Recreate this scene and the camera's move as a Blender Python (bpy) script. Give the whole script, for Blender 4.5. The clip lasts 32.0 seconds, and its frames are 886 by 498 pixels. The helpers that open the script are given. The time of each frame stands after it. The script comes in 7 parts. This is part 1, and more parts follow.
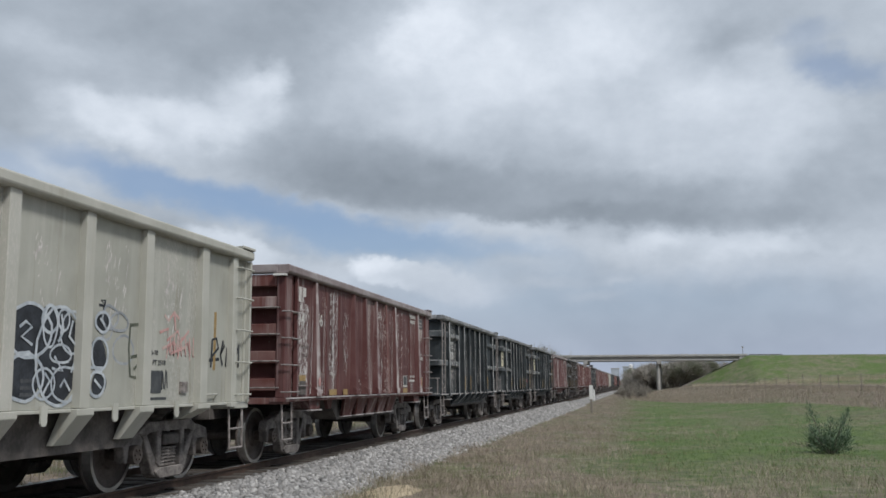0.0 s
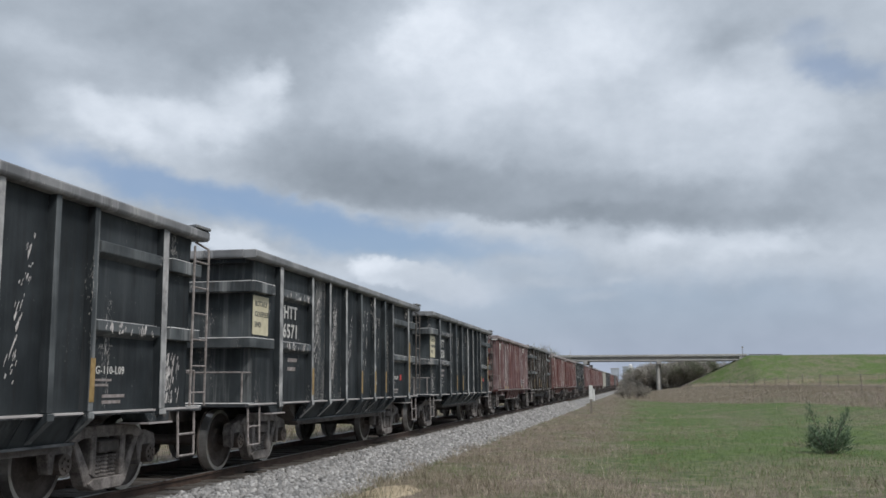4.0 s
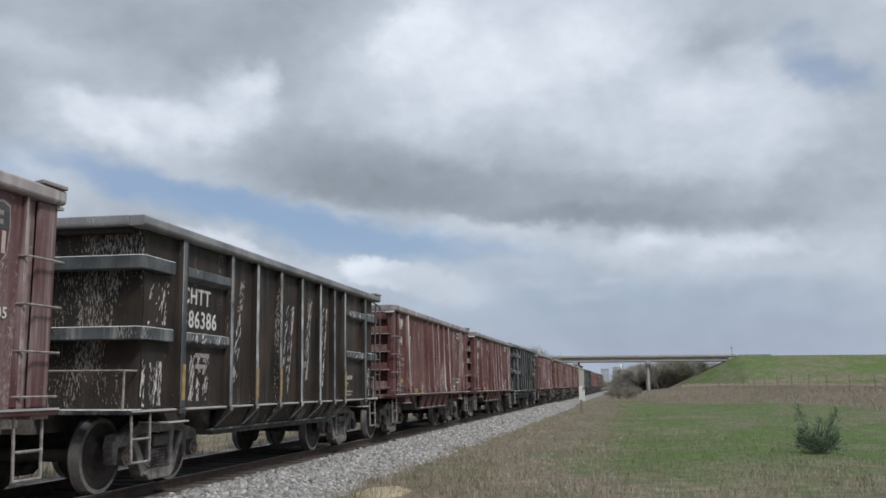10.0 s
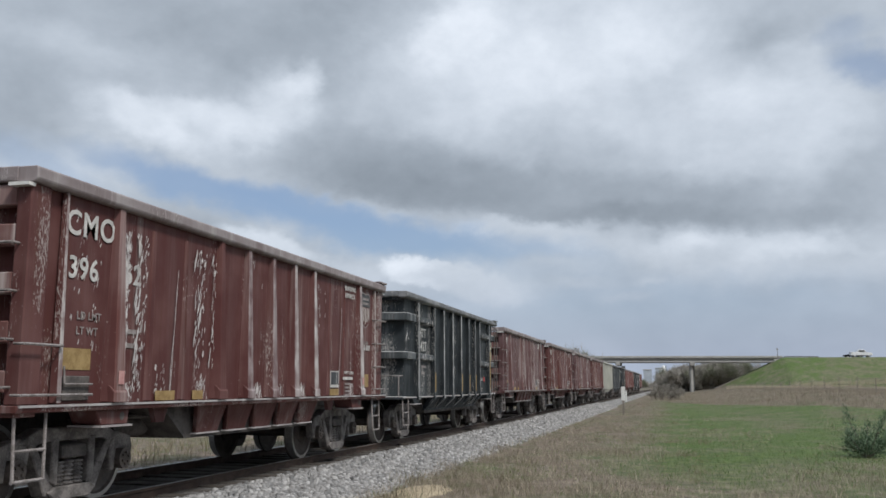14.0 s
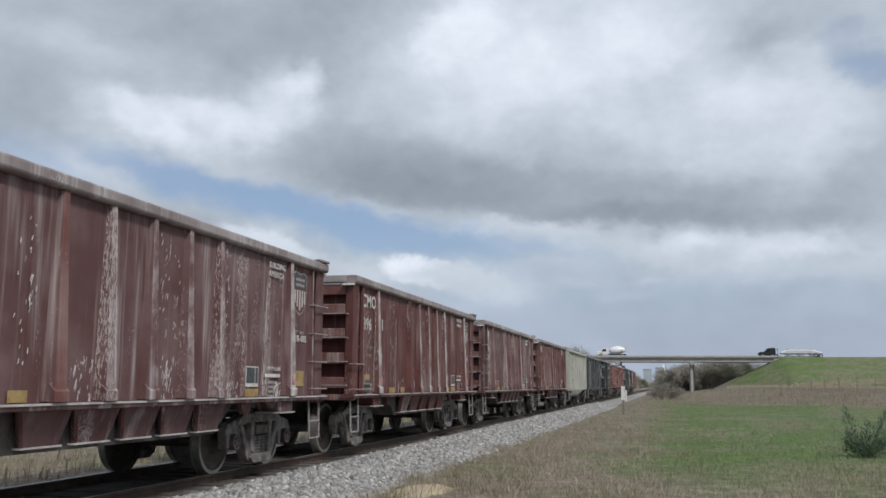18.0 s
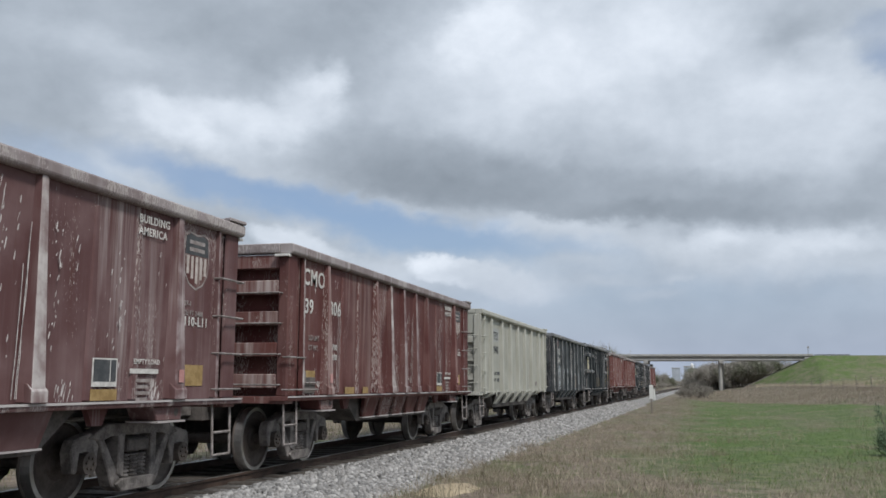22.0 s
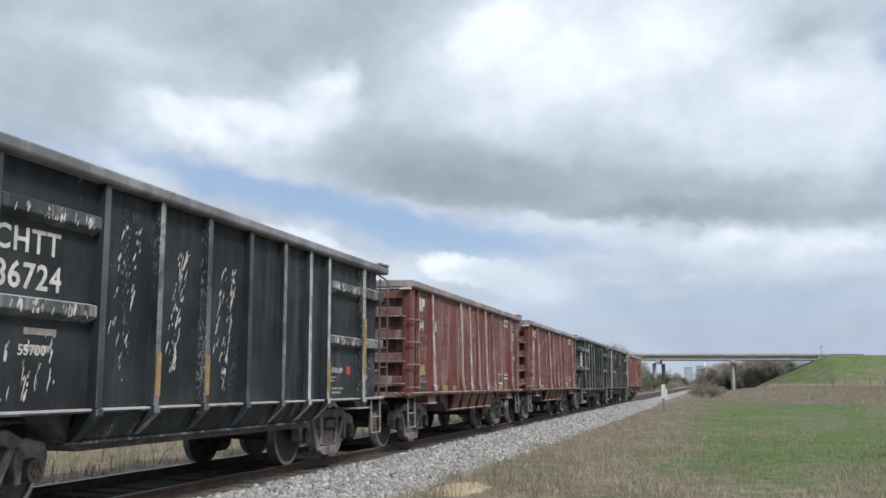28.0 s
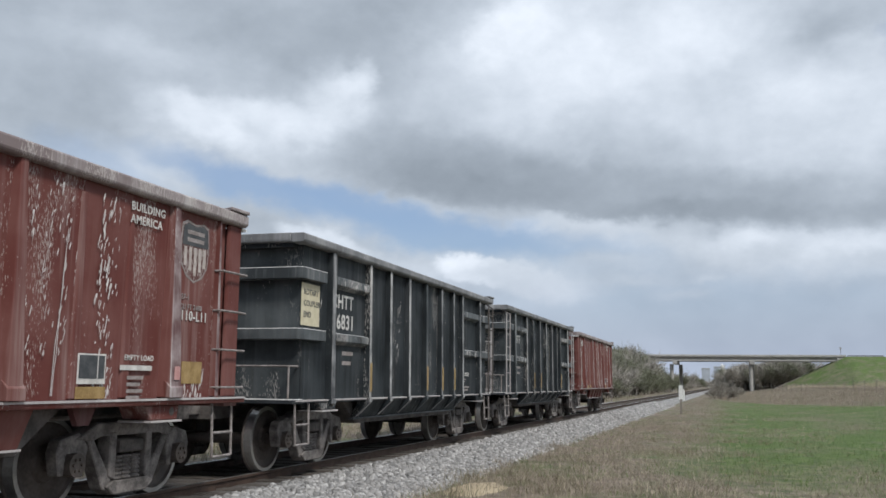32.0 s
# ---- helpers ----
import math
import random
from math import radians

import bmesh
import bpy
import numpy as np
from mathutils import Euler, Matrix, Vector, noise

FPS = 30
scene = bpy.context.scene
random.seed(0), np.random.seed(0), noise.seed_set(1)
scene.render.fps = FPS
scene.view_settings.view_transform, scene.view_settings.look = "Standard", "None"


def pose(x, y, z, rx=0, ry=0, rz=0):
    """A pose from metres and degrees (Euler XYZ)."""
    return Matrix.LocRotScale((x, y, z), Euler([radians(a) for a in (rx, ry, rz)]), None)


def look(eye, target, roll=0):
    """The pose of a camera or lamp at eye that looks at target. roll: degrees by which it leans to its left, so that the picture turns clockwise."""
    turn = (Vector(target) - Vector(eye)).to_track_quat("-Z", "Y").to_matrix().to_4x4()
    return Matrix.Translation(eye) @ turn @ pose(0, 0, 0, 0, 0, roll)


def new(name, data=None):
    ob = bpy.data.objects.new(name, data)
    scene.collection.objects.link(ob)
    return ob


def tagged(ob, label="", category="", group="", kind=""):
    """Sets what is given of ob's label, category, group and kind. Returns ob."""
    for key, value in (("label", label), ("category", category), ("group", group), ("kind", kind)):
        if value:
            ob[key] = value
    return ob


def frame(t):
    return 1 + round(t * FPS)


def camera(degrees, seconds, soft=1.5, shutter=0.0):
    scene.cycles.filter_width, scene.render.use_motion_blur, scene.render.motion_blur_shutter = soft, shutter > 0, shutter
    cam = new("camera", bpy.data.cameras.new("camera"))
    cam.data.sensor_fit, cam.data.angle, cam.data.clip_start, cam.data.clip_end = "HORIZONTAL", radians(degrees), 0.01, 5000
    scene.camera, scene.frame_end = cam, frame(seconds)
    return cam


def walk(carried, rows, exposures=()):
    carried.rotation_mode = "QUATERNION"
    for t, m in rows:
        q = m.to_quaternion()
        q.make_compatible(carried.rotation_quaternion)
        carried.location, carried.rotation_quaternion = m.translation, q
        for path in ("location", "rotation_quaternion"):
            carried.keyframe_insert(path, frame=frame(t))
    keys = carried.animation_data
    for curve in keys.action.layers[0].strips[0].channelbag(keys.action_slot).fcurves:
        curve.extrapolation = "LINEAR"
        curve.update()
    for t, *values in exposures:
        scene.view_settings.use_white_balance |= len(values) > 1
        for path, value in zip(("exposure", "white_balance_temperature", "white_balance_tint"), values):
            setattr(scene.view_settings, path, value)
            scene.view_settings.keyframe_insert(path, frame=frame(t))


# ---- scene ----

# ---- camera ----
EYE = (0.0, 0.0, 1.29)          # metres above the rail tops, beside the track


def view(turn, tilt, lean):
    """The camera's pose: degrees to the left of the track's line, up, and clockwise."""
    return pose(*EYE, 90 + tilt, 0, turn) @ pose(0, 0, 0, 0, 0, lean)


cam = camera(51.1, 32.0, soft=1.6)
walk(cam, [
    (0, view(11.89, 8.33, -0.19)), (0.5, view(11.89, 8.33, -0.19)), (1, view(11.89, 8.33, -0.19)),
    (1.5, view(11.88, 8.33, -0.19)), (2, view(11.88, 8.33, -0.19)), (2.5, view(11.88, 8.33, -0.18)),
    (3, view(11.89, 8.33, -0.16)), (3.5, view(11.88, 8.33, -0.18)), (5.5, view(11.88, 8.33, -0.18)),
    (6, view(11.90, 8.33, -0.16)), (6.5, view(11.89, 8.33, -0.18)), (7, view(11.89, 8.33, -0.19)),
    (7.5, view(11.88, 8.33, -0.18)), (8, view(11.93, 8.34, -0.16)), (8.5, view(11.67, 8.35, -0.19)),
    (9, view(11.21, 8.37, -0.24)), (9.5, view(11.18, 8.38, -0.26)), (10, view(11.27, 8.38, -0.27)),
    (10.5, view(11.22, 8.38, -0.30)), (11, view(10.70, 8.38, -0.33)), (11.5, view(10.52, 8.39, -0.36)),
    (12, view(10.87, 8.38, -0.27)), (12.5, view(12.74, 8.37, -0.09)), (13, view(13.88, 8.34, 0.09)),
    (13.5, view(13.87, 8.33, 0.22)), (16.5, view(13.82, 8.32, 0.25)), (17, view(13.79, 8.32, 0.22)),
    (17.5, view(13.79, 8.31, 0.26)), (18, view(13.86, 8.28, 0.34)), (18.5, view(14.14, 8.23, 0.38)),
    (19, view(14.65, 8.18, 0.36)), (19.5, view(15.00, 8.15, 0.34)), (20, view(15.26, 8.14, 0.32)),
    (20.5, view(15.29, 8.16, 0.29)), (21, view(15.29, 8.18, 0.26)), (21.5, view(15.29, 8.19, 0.27)),
    (22, view(15.51, 8.21, 0.28)), (22.5, view(15.86, 8.22, 0.29)), (23, view(15.95, 8.22, 0.31)),
    (23.5, view(16.04, 8.22, 0.33)), (24, view(16.04, 8.22, 0.34)), (24.5, view(16.02, 8.21, 0.32)),
    (25, view(15.98, 8.21, 0.32)), (25.5, view(15.95, 8.20, 0.36)), (27.5, view(16.12, 8.17, 0.38)),
    (28, view(16.22, 8.16, 0.36)), (28.5, view(16.29, 8.13, 0.37)), (29, view(16.33, 8.12, 0.37)),
    (29.5, view(16.23, 8.15, 0.34)), (30, view(16.06, 8.16, 0.39)), (30.5, view(16.07, 8.16, 0.44)),
    (31, view(16.58, 8.16, 0.48)), (31.5, view(17.24, 8.15, 0.55)), (32, view(17.26, 8.15, 0.60)),
], exposures=[(0, -0.10), (8, -0.08), (20, -0.02), (25.5, 0.04), (26.8, 0.16), (28, 0.27), (28.9, 0.06), (30, 0.04), (32, 0.08)])

# ---- world, sun ----
SUN_AZ, SUN_EL = 128.0, 50.0     # degrees: to the right of the track's line, above the horizon


def sky_world():
    w = bpy.data.worlds.new("sky")
    w.use_nodes = True
    scene.world = w
    nt = w.node_tree
    nt.nodes.clear()

    def n(kind, **kw):
        node = nt.nodes.new(kind)
        for k, v in kw.items():
            if k == "op":
                node.operation = v
            else:
                node.inputs[k].default_value = v
        return node

    def lk(a, b):
        nt.links.new(a, b)

    def math(op, a, b=None, c=None, clamp=False):
        node = nt.nodes.new("ShaderNodeMath")
        node.operation, node.use_clamp = op, clamp
        for i, v in enumerate((a, b, c)):
            if v is None:
                continue
            if isinstance(v, (int, float)):
                node.inputs[i].default_value = v
            else:
                lk(v, node.inputs[i])
        return node.outputs[0]

    def mix(f, a, b):
        node = nt.nodes.new("ShaderNodeMix")
        node.data_type = "RGBA"
        for sock, v in ((node.inputs[0], f), (node.inputs[6], a), (node.inputs[7], b)):
            if isinstance(v, (int, float)):
                sock.default_value = v
            elif isinstance(v, tuple):
                sock.default_value = (*v, 1)
            else:
                lk(v, sock)
        return node.outputs[2]

    tc = n("ShaderNodeTexCoord")
    sep = n("ShaderNodeSeparateXYZ")
    lk(tc.outputs["Generated"], sep.inputs[0])
    az = math("MULTIPLY", math("ARCTAN2", sep.outputs[0], sep.outputs[1]), 57.2958)
    el = math("MULTIPLY", math("ARCSINE", sep.outputs[2]), 57.2958)
    comb = n("ShaderNodeCombineXYZ")
    lk(az, comb.inputs[0])
    lk(el, comb.inputs[1])

    def noise_tex(vec, scale, detail, rough=0.55, colour=False):
        node = n("ShaderNodeTexNoise", Scale=scale, Detail=detail, Roughness=rough)
        lk(vec, node.inputs["Vector"])
        return node.outputs["Color" if colour else "Fac"]

    def vmath(op, a, b):
        node = nt.nodes.new("ShaderNodeVectorMath")
        node.operation = op
        for i, v in enumerate((a, b)):
            if isinstance(v, tuple):
                node.inputs[i].default_value = v
            else:
                lk(v, node.inputs[i])
        return node.outputs[0]

    # billows: the angles are pushed about by noise at two sizes
    flat = vmath("MULTIPLY", comb.outputs[0], (1.0, 1.35, 1.0))
    push = vmath("MULTIPLY", vmath("SUBTRACT", noise_tex(flat, 0.16, 4, 0.55, True), (0.5, 0.5, 0.5)), (4.2, 2.2, 0.0))
    curl = vmath("MULTIPLY", vmath("SUBTRACT", noise_tex(flat, 0.5, 4, 0.55, True), (0.5, 0.5, 0.5)), (2.2, 1.5, 0.0))
    warped = vmath("ADD", vmath("ADD", comb.outputs[0], push), curl)

    def oval(a, e, wide, high, turn, hard):
        """1 in the middle of an oval of the sky, falling to 0 at its ragged rim."""
        m = n("ShaderNodeMapping")
        m.vector_type = "TEXTURE"
        m.inputs["Location"].default_value = (a, e, 0)
        m.inputs["Rotation"].default_value = (0, 0, radians(turn))
        m.inputs["Scale"].default_value = (wide, high, 1)
        lk(warped, m.inputs["Vector"])
        length = nt.nodes.new("ShaderNodeVectorMath")
        length.operation = "LENGTH"
        lk(m.outputs[0], length.inputs[0])
        r = nt.nodes.new("ShaderNodeMapRange")
        r.interpolation_type = "SMOOTHSTEP"
        lk(length.outputs["Value"], r.inputs["Value"])
        r.inputs["From Min"].default_value, r.inputs["From Max"].default_value = hard, 1.15
        r.inputs["To Min"].default_value, r.inputs["To Max"].default_value = 1.0, 0.0
        return r.outputs[0]

    def layer(under, tone, mask, cover):
        """Clouds of one tone laid over those behind."""
        return math("MULTIPLY_ADD", math("MULTIPLY", mask, cover), math("SUBTRACT", tone, under), under)

    fine = noise_tex(flat, 0.45, 5, 0.5)
    broad = noise_tex(flat, 0.085, 4, 0.55)
    grey = math("MULTIPLY_ADD", math("SUBTRACT", broad, 0.5), 0.5, 0.50)
    gap = math("MULTIPLY", fine, 0.0)
    for a, e, wide, high, turn, hard, tone, cover in CLOUDS_HIGH + CLOUDS_BRIGHT + CLOUDS_MORE + CLOUDS_DARK + CLOUDS_LOW:
        grey = layer(grey, tone, oval(a, e, wide, high, turn, hard), cover)
    for a, e, wide, high, turn, hard, tone, cover in CLOUDS_BLUE:
        gap = layer(gap, 1.0, oval(a, e, wide, high, turn, hard), cover)
    for a, e, wide, high, turn, hard, tone, cover in CLOUDS_PUFFS:
        mask = oval(a, e, wide, high, turn, hard)
        grey = layer(grey, tone, mask, cover)
        gap = layer(gap, 0.0, mask, cover)
    grey = math("MULTIPLY", grey, math("MULTIPLY_ADD", math("SUBTRACT", fine, 0.5), 0.16, 1.12))
    lump = noise_tex(flat, 0.24, 5, 0.58)
    grey = math("MULTIPLY", grey, math("MULTIPLY_ADD", math("SUBTRACT", lump, 0.5), 0.42, 1.0))
    grey = math("MINIMUM", math("MAXIMUM", grey, 0.2), 0.9)
    sky = nt.nodes.new("ShaderNodeTexSky")
    sky.sky_type = "NISHITA"
    sky.sun_disc = False
    sky.sun_elevation, sky.sun_rotation = radians(SUN_EL), radians(SUN_AZ)
    sky.air_density, sky.dust_density, sky.ozone_density = 1.0, 1.6, 1.5
    tint = n("ShaderNodeCombineXYZ")
    for i, (lo, hi) in enumerate(((0.822, 0.925), (0.975, 0.998), (1.166, 1.104))):
        r = nt.nodes.new("ShaderNodeMapRange")
        lk(grey, r.inputs[0])
        r.inputs[1].default_value, r.inputs[2].default_value = 0.2, 0.9
        r.inputs[3].default_value, r.inputs[4].default_value = lo, hi
        lk(r.outputs[0], tint.inputs[i])
    cover = nt.nodes.new("ShaderNodeVectorMath")
    cover.operation = "SCALE"
    lk(tint.outputs[0], cover.inputs[0])
    lk(math("MULTIPLY", grey, 1.0 / SKY_STRENGTH), cover.inputs["Scale"])
    blue = mix(0.35, sky.outputs[0], tuple(c / SKY_STRENGTH for c in (0.33, 0.46, 0.74)))
    colour = mix(gap, cover.outputs[0], blue)
    # pale haze towards the horizon
    haze = nt.nodes.new("ShaderNodeMapRange")
    haze.interpolation_type = "SMOOTHSTEP"
    lk(el, haze.inputs[0])
    haze.inputs[1].default_value, haze.inputs[2].default_value = 0.0, 8.0
    haze.inputs[3].default_value, haze.inputs[4].default_value = 0.62, 0.0
    colour = mix(haze.outputs[0], colour, tuple(c / SKY_STRENGTH for c in (0.368, 0.430, 0.575)))
    bg = n("ShaderNodeBackground", Strength=SKY_STRENGTH)
    lk(colour, bg.inputs[0])
    out = nt.nodes.new("ShaderNodeOutputWorld")
    lk(bg.outputs[0], out.inputs[0])
    w.cycles.sampling_method = "MANUAL"
    w.cycles.sample_map_resolution = 512


SKY_STRENGTH = 0.10
# bearing, height, half width, half height, turn (degrees), hard core, tone, cover
CLOUDS_HIGH = [
    (-11.1, 25.7, 58.2, 4.9, 0, 0.3, 0.52, 1),
    (-31.5, 21.0, 23.2, 4.5, 3, 0.45, 0.435, 1),
    (-26.0, 20.6, 9.2, 2.6, -6, 0.2, 0.375, 0.85),
    (-36.1, 19.1, 9.0, 1.2, -4, 0.1, 0.52, 0.8),
    (-18.4, 22.6, 6.4, 2.3, 18, 0.45, 0.365, 0.95),
    (-38.9, 15.4, 9.4, 3.0, -4, 0.25, 0.4, 0.95),
    (-23.3, 14.6, 6.1, 2.1, -12, 0.1, 0.47, 0.7),
    (9.2, 20.2, 7.5, 3.1, 0, 0.2, 0.47, 0.8),
    (6.3, 19.9, 3.2, 1.7, 20, 0.2, 0.4, 0.8),
]
CLOUDS_BRIGHT = [
    (-29.2, 14.9, 10.1, 2.2, -6, 0.2, 0.52, 0.9),
    (-28.9, 15.5, 9.1, 2.4, 5, 0.2, 0.6, 0.9),
    (-23.9, 17.5, 2.7, 1.9, -35, 0.15, 0.7, 0.75),
    (-22.9, 18.4, 1.3, 1.5, -20, 0.2, 0.78, 0.5),
    (-31.6, 15.4, 3.8, 1.5, -20, 0.1, 0.86, 0.75),
    (-32.9, 15.8, 4.4, 1.6, -15, 0.1, 0.72, 0.6),
    (-25.2, 15.5, 4.0, 1.9, 0, 0.1, 0.82, 0.75),
    (-28.9, 16.5, 4.0, 1.0, 0, 0.1, 0.74, 0.7),
    (-7.9, 19.9, 13.4, 6.6, 0, 0.35, 0.66, 1),
    (-12.9, 21.6, 4.1, 2.2, 35, 0.35, 0.78, 0.85),
]
CLOUDS_MORE = [
    (-7.5, 19.6, 5.6, 3.5, 0, 0.05, 0.78, 0.6),
    (-1.5, 20.4, 5.2, 3.8, 0, 0.05, 0.74, 0.6),
    (5.3, 15.6, 9.4, 4.2, 0, 0.1, 0.63, 0.9),
    (5.0, 16.8, 5.5, 1.9, 8, 0.05, 0.74, 0.5),
    (8.2, 18.9, 2.6, 1.6, 0, 0.2, 0.62, 0.7),
    (9.0, 15.2, 4.0, 2.8, 0, 0.1, 0.66, 0.6),
    (-5.4, 16.8, 5.1, 1.6, 10, 0.1, 0.56, 0.6),
    (-12.6, 16.3, 4.0, 1.4, 0, 0.1, 0.62, 0.6),
]
CLOUDS_DARK = [
    (-23.2, 12.9, 5.4, 1.5, -8, 0.1, 0.44, 0.75),
    (-8.0, 14.6, 9.0, 1.7, -5, 0.1, 0.47, 0.55),
    (-17.6, 13.7, 9.4, 2.6, -10, 0.1, 0.42, 0.9),
    (-12.6, 12.7, 14.3, 2.4, -7, 0.2, 0.34, 0.95),
    (-17.6, 12.3, 6.8, 1.5, -4, 0.1, 0.29, 0.85),
    (-11.2, 11.5, 9.3, 1.2, -4, 0.1, 0.3, 0.8),
    (-0.8, 11.0, 13.5, 2.2, -3, 0.2, 0.36, 0.9),
    (-2.2, 10.2, 8.2, 0.9, -2, 0.2, 0.3, 0.85),
    (5.6, 9.7, 7.4, 1.2, -2, 0.2, 0.34, 0.8),
]
CLOUDS_LOW = [
    (-6.5, 7.5, 4.6, 0.9, -3, 0.2, 0.42, 0.75),
    (-8.8, 9.7, 3.8, 0.8, -6, 0.3, 0.62, 0.8),
    (4.1, 8.5, 1.6, 0.7, 0, 0.2, 0.70, 0.75),
    (9.0, 7.9, 4.0, 0.5, -3, 0.2, 0.64, 0.7),
    (6.0, 5.6, 7.0, 0.6, 0, 0.1, 0.45, 0.6),
    (-9.1, 8.9, 8.8, 1.2, -2, 0.3, 0.56, 0.95),
    (-12.6, 9.4, 3.2, 0.6, 0, 0.2, 0.62, 0.7),
    (3.3, 7.8, 11.6, 1.8, 0, 0.2, 0.57, 0.9),
    (1.1, 8.4, 2.8, 0.7, 0, 0.1, 0.7, 0.7),
    (6.8, 8.1, 4.2, 0.9, 0, 0.1, 0.68, 0.8),
    (4.2, 4.8, 9.1, 1.0, 0, 0.1, 0.47, 0.6),
    (-2.6, 7.0, 5.6, 0.8, 0, 0.0, 0.5, 0.5),
    (2.0, 5.7, 6.7, 0.7, -1, 0.0, 0.56, 0.35),
    (7.2, 4.2, 6.0, 0.6, 1, 0.0, 0.54, 0.35),
    (-5.7, 4.0, 5.6, 0.6, 0, 0.0, 0.54, 0.35),
    (6.1, 6.4, 4.9, 0.8, -2, 0.0, 0.60, 0.4),
]
CLOUDS_PUFFS = [
    (-1.2, 6.2, 1.3, 0.45, 0, 0.1, 0.56, 0.55),
    (-12.6, 6.6, 2.4, 0.7, -8, 0.4, 0.62, 0.8),
    (-24.3, 7.9, 3.5, 1.2, -20, 0.6, 0.66, 1),
    (-20.5, 7.1, 3.2, 1.0, -20, 0.4, 0.58, 0.9),
    (-14.7, 6.7, 2.9, 1.0, -10, 0.65, 0.70, 1),
    (-15.6, 7.1, 1.7, 0.7, -8, 0.3, 0.82, 0.75),
    (-12.3, 6.1, 3.9, 1.1, -10, 0.4, 0.58, 0.9),
    (-7.4, 7.3, 4.2, 1.0, 0, 0.1, 0.54, 0.7),
    (-2.6, 5.2, 2.6, 0.6, 0, 0.0, 0.55, 0.5),
    (-10.9, 5.6, 4.2, 0.7, -4, 0.1, 0.56, 0.6),
    (-6.3, 6.1, 3.9, 0.6, 0, 0.1, 0.54, 0.5),
]
CLOUDS_BLUE = [
    (-28.3, 11.7, 9.6, 1.4, -13, 0.3, 0, 0.85),
    (-21.8, 10.7, 7.1, 1.2, -12, 0.4, 0, 0.85),
    (-17.2, 9.2, 8.2, 1.7, -8, 0.4, 0, 0.9),
    (-9.8, 8.0, 8.1, 1.7, -6, 0.2, 0, 0.6),
    (-1.3, 4.1, 21.7, 3.1, 0, 0.2, 0, 0.55),
    (11.9, 17.9, 2.9, 1.4, -20, 0.2, 0, 0.6),
    (10.7, 20.0, 2.2, 0.9, 0, 0.2, 0, 0.3),
    (-38.2, 12.4, 5.0, 1.4, -20, 0.2, 0, 0.4),
]
sky_world()
sun = new("sun", bpy.data.lights.new("sun", "SUN"))
sun.data.energy, sun.data.angle, sun.data.color = 2.8, radians(11), (1.0, 0.97, 0.93)
sun.matrix_basis = look((0, 0, 60), (-math.sin(radians(SUN_AZ)) * math.cos(radians(SUN_EL)) * 9, -math.cos(radians(SUN_AZ)) * math.cos(radians(SUN_EL)) * 9, 60 - math.sin(radians(SUN_EL)) * 9))

# ---- materials ----
def material(name, rough=0.7, metal=0.0):
    m = bpy.data.materials.new(name)
    m.use_nodes = True
    b = m.node_tree.nodes["Principled BSDF"]
    b.inputs["Roughness"].default_value, b.inputs["Metallic"].default_value = rough, metal
    return m, m.node_tree, b


class Net:
    """Short hand for wiring a material's nodes."""

    def __init__(self, nt):
        self.nt = nt

    def put(self, sock, v):
        if isinstance(v, (int, float)):
            sock.default_value = v
        elif isinstance(v, tuple):
            sock.default_value = (*v, 1) if len(v) == 3 and sock.type == "RGBA" else v
        else:
            self.nt.links.new(v, sock)

    def coord(self, kind="Object"):
        return self.nt.nodes.new("ShaderNodeTexCoord").outputs[kind]

    def random(self):
        return self.nt.nodes.new("ShaderNodeObjectInfo").outputs["Random"]

    def island(self):
        return self.nt.nodes.new("ShaderNodeNewGeometry").outputs["Random Per Island"]

    def math(self, op, a, b=0.0, clamp=False):
        n = self.nt.nodes.new("ShaderNodeMath")
        n.operation, n.use_clamp = op, clamp
        self.put(n.inputs[0], a)
        self.put(n.inputs[1], b)
        return n.outputs[0]

    def vec(self, op, a, b):
        n = self.nt.nodes.new("ShaderNodeVectorMath")
        n.operation = op
        self.put(n.inputs[0], a)
        self.put(n.inputs[1], b)
        return n.outputs[0]

    def shift(self, v, fac, by):
        """v moved on by a multiple of a random value."""
        c = self.nt.nodes.new("ShaderNodeCombineXYZ")
        for i in range(3):
            self.put(c.inputs[i], self.math("MULTIPLY", fac, by[i]))
        return self.vec("ADD", v, c.outputs[0])

    def noise(self, v, scale, detail=4.0, rough=0.55):
        n = self.nt.nodes.new("ShaderNodeTexNoise")
        self.put(n.inputs["Vector"], v)
        n.inputs["Scale"].default_value, n.inputs["Detail"].default_value, n.inputs["Roughness"].default_value = scale, detail, rough
        return n.outputs["Fac"]

    def ramp(self, v, lo, hi, a=0.0, b=1.0):
        n = self.nt.nodes.new("ShaderNodeMapRange")
        n.interpolation_type = "SMOOTHSTEP"
        for i, x in enumerate((v, lo, hi, a, b)):
            self.put(n.inputs[i], x)
        return n.outputs[0]

    def mix(self, f, a, b):
        n = self.nt.nodes.new("ShaderNodeMix")
        n.data_type = "RGBA"
        self.put(n.inputs[0], f)
        self.put(n.inputs[6], a)
        self.put(n.inputs[7], b)
        return n.outputs[2]

    def bump(self, bsdf, height, strength, distance):
        n = self.nt.nodes.new("ShaderNodeBump")
        n.inputs["Strength"].default_value, n.inputs["Distance"].default_value = strength, distance
        self.put(n.inputs["Height"], height)
        self.nt.links.new(n.outputs[0], bsdf.inputs["Normal"])


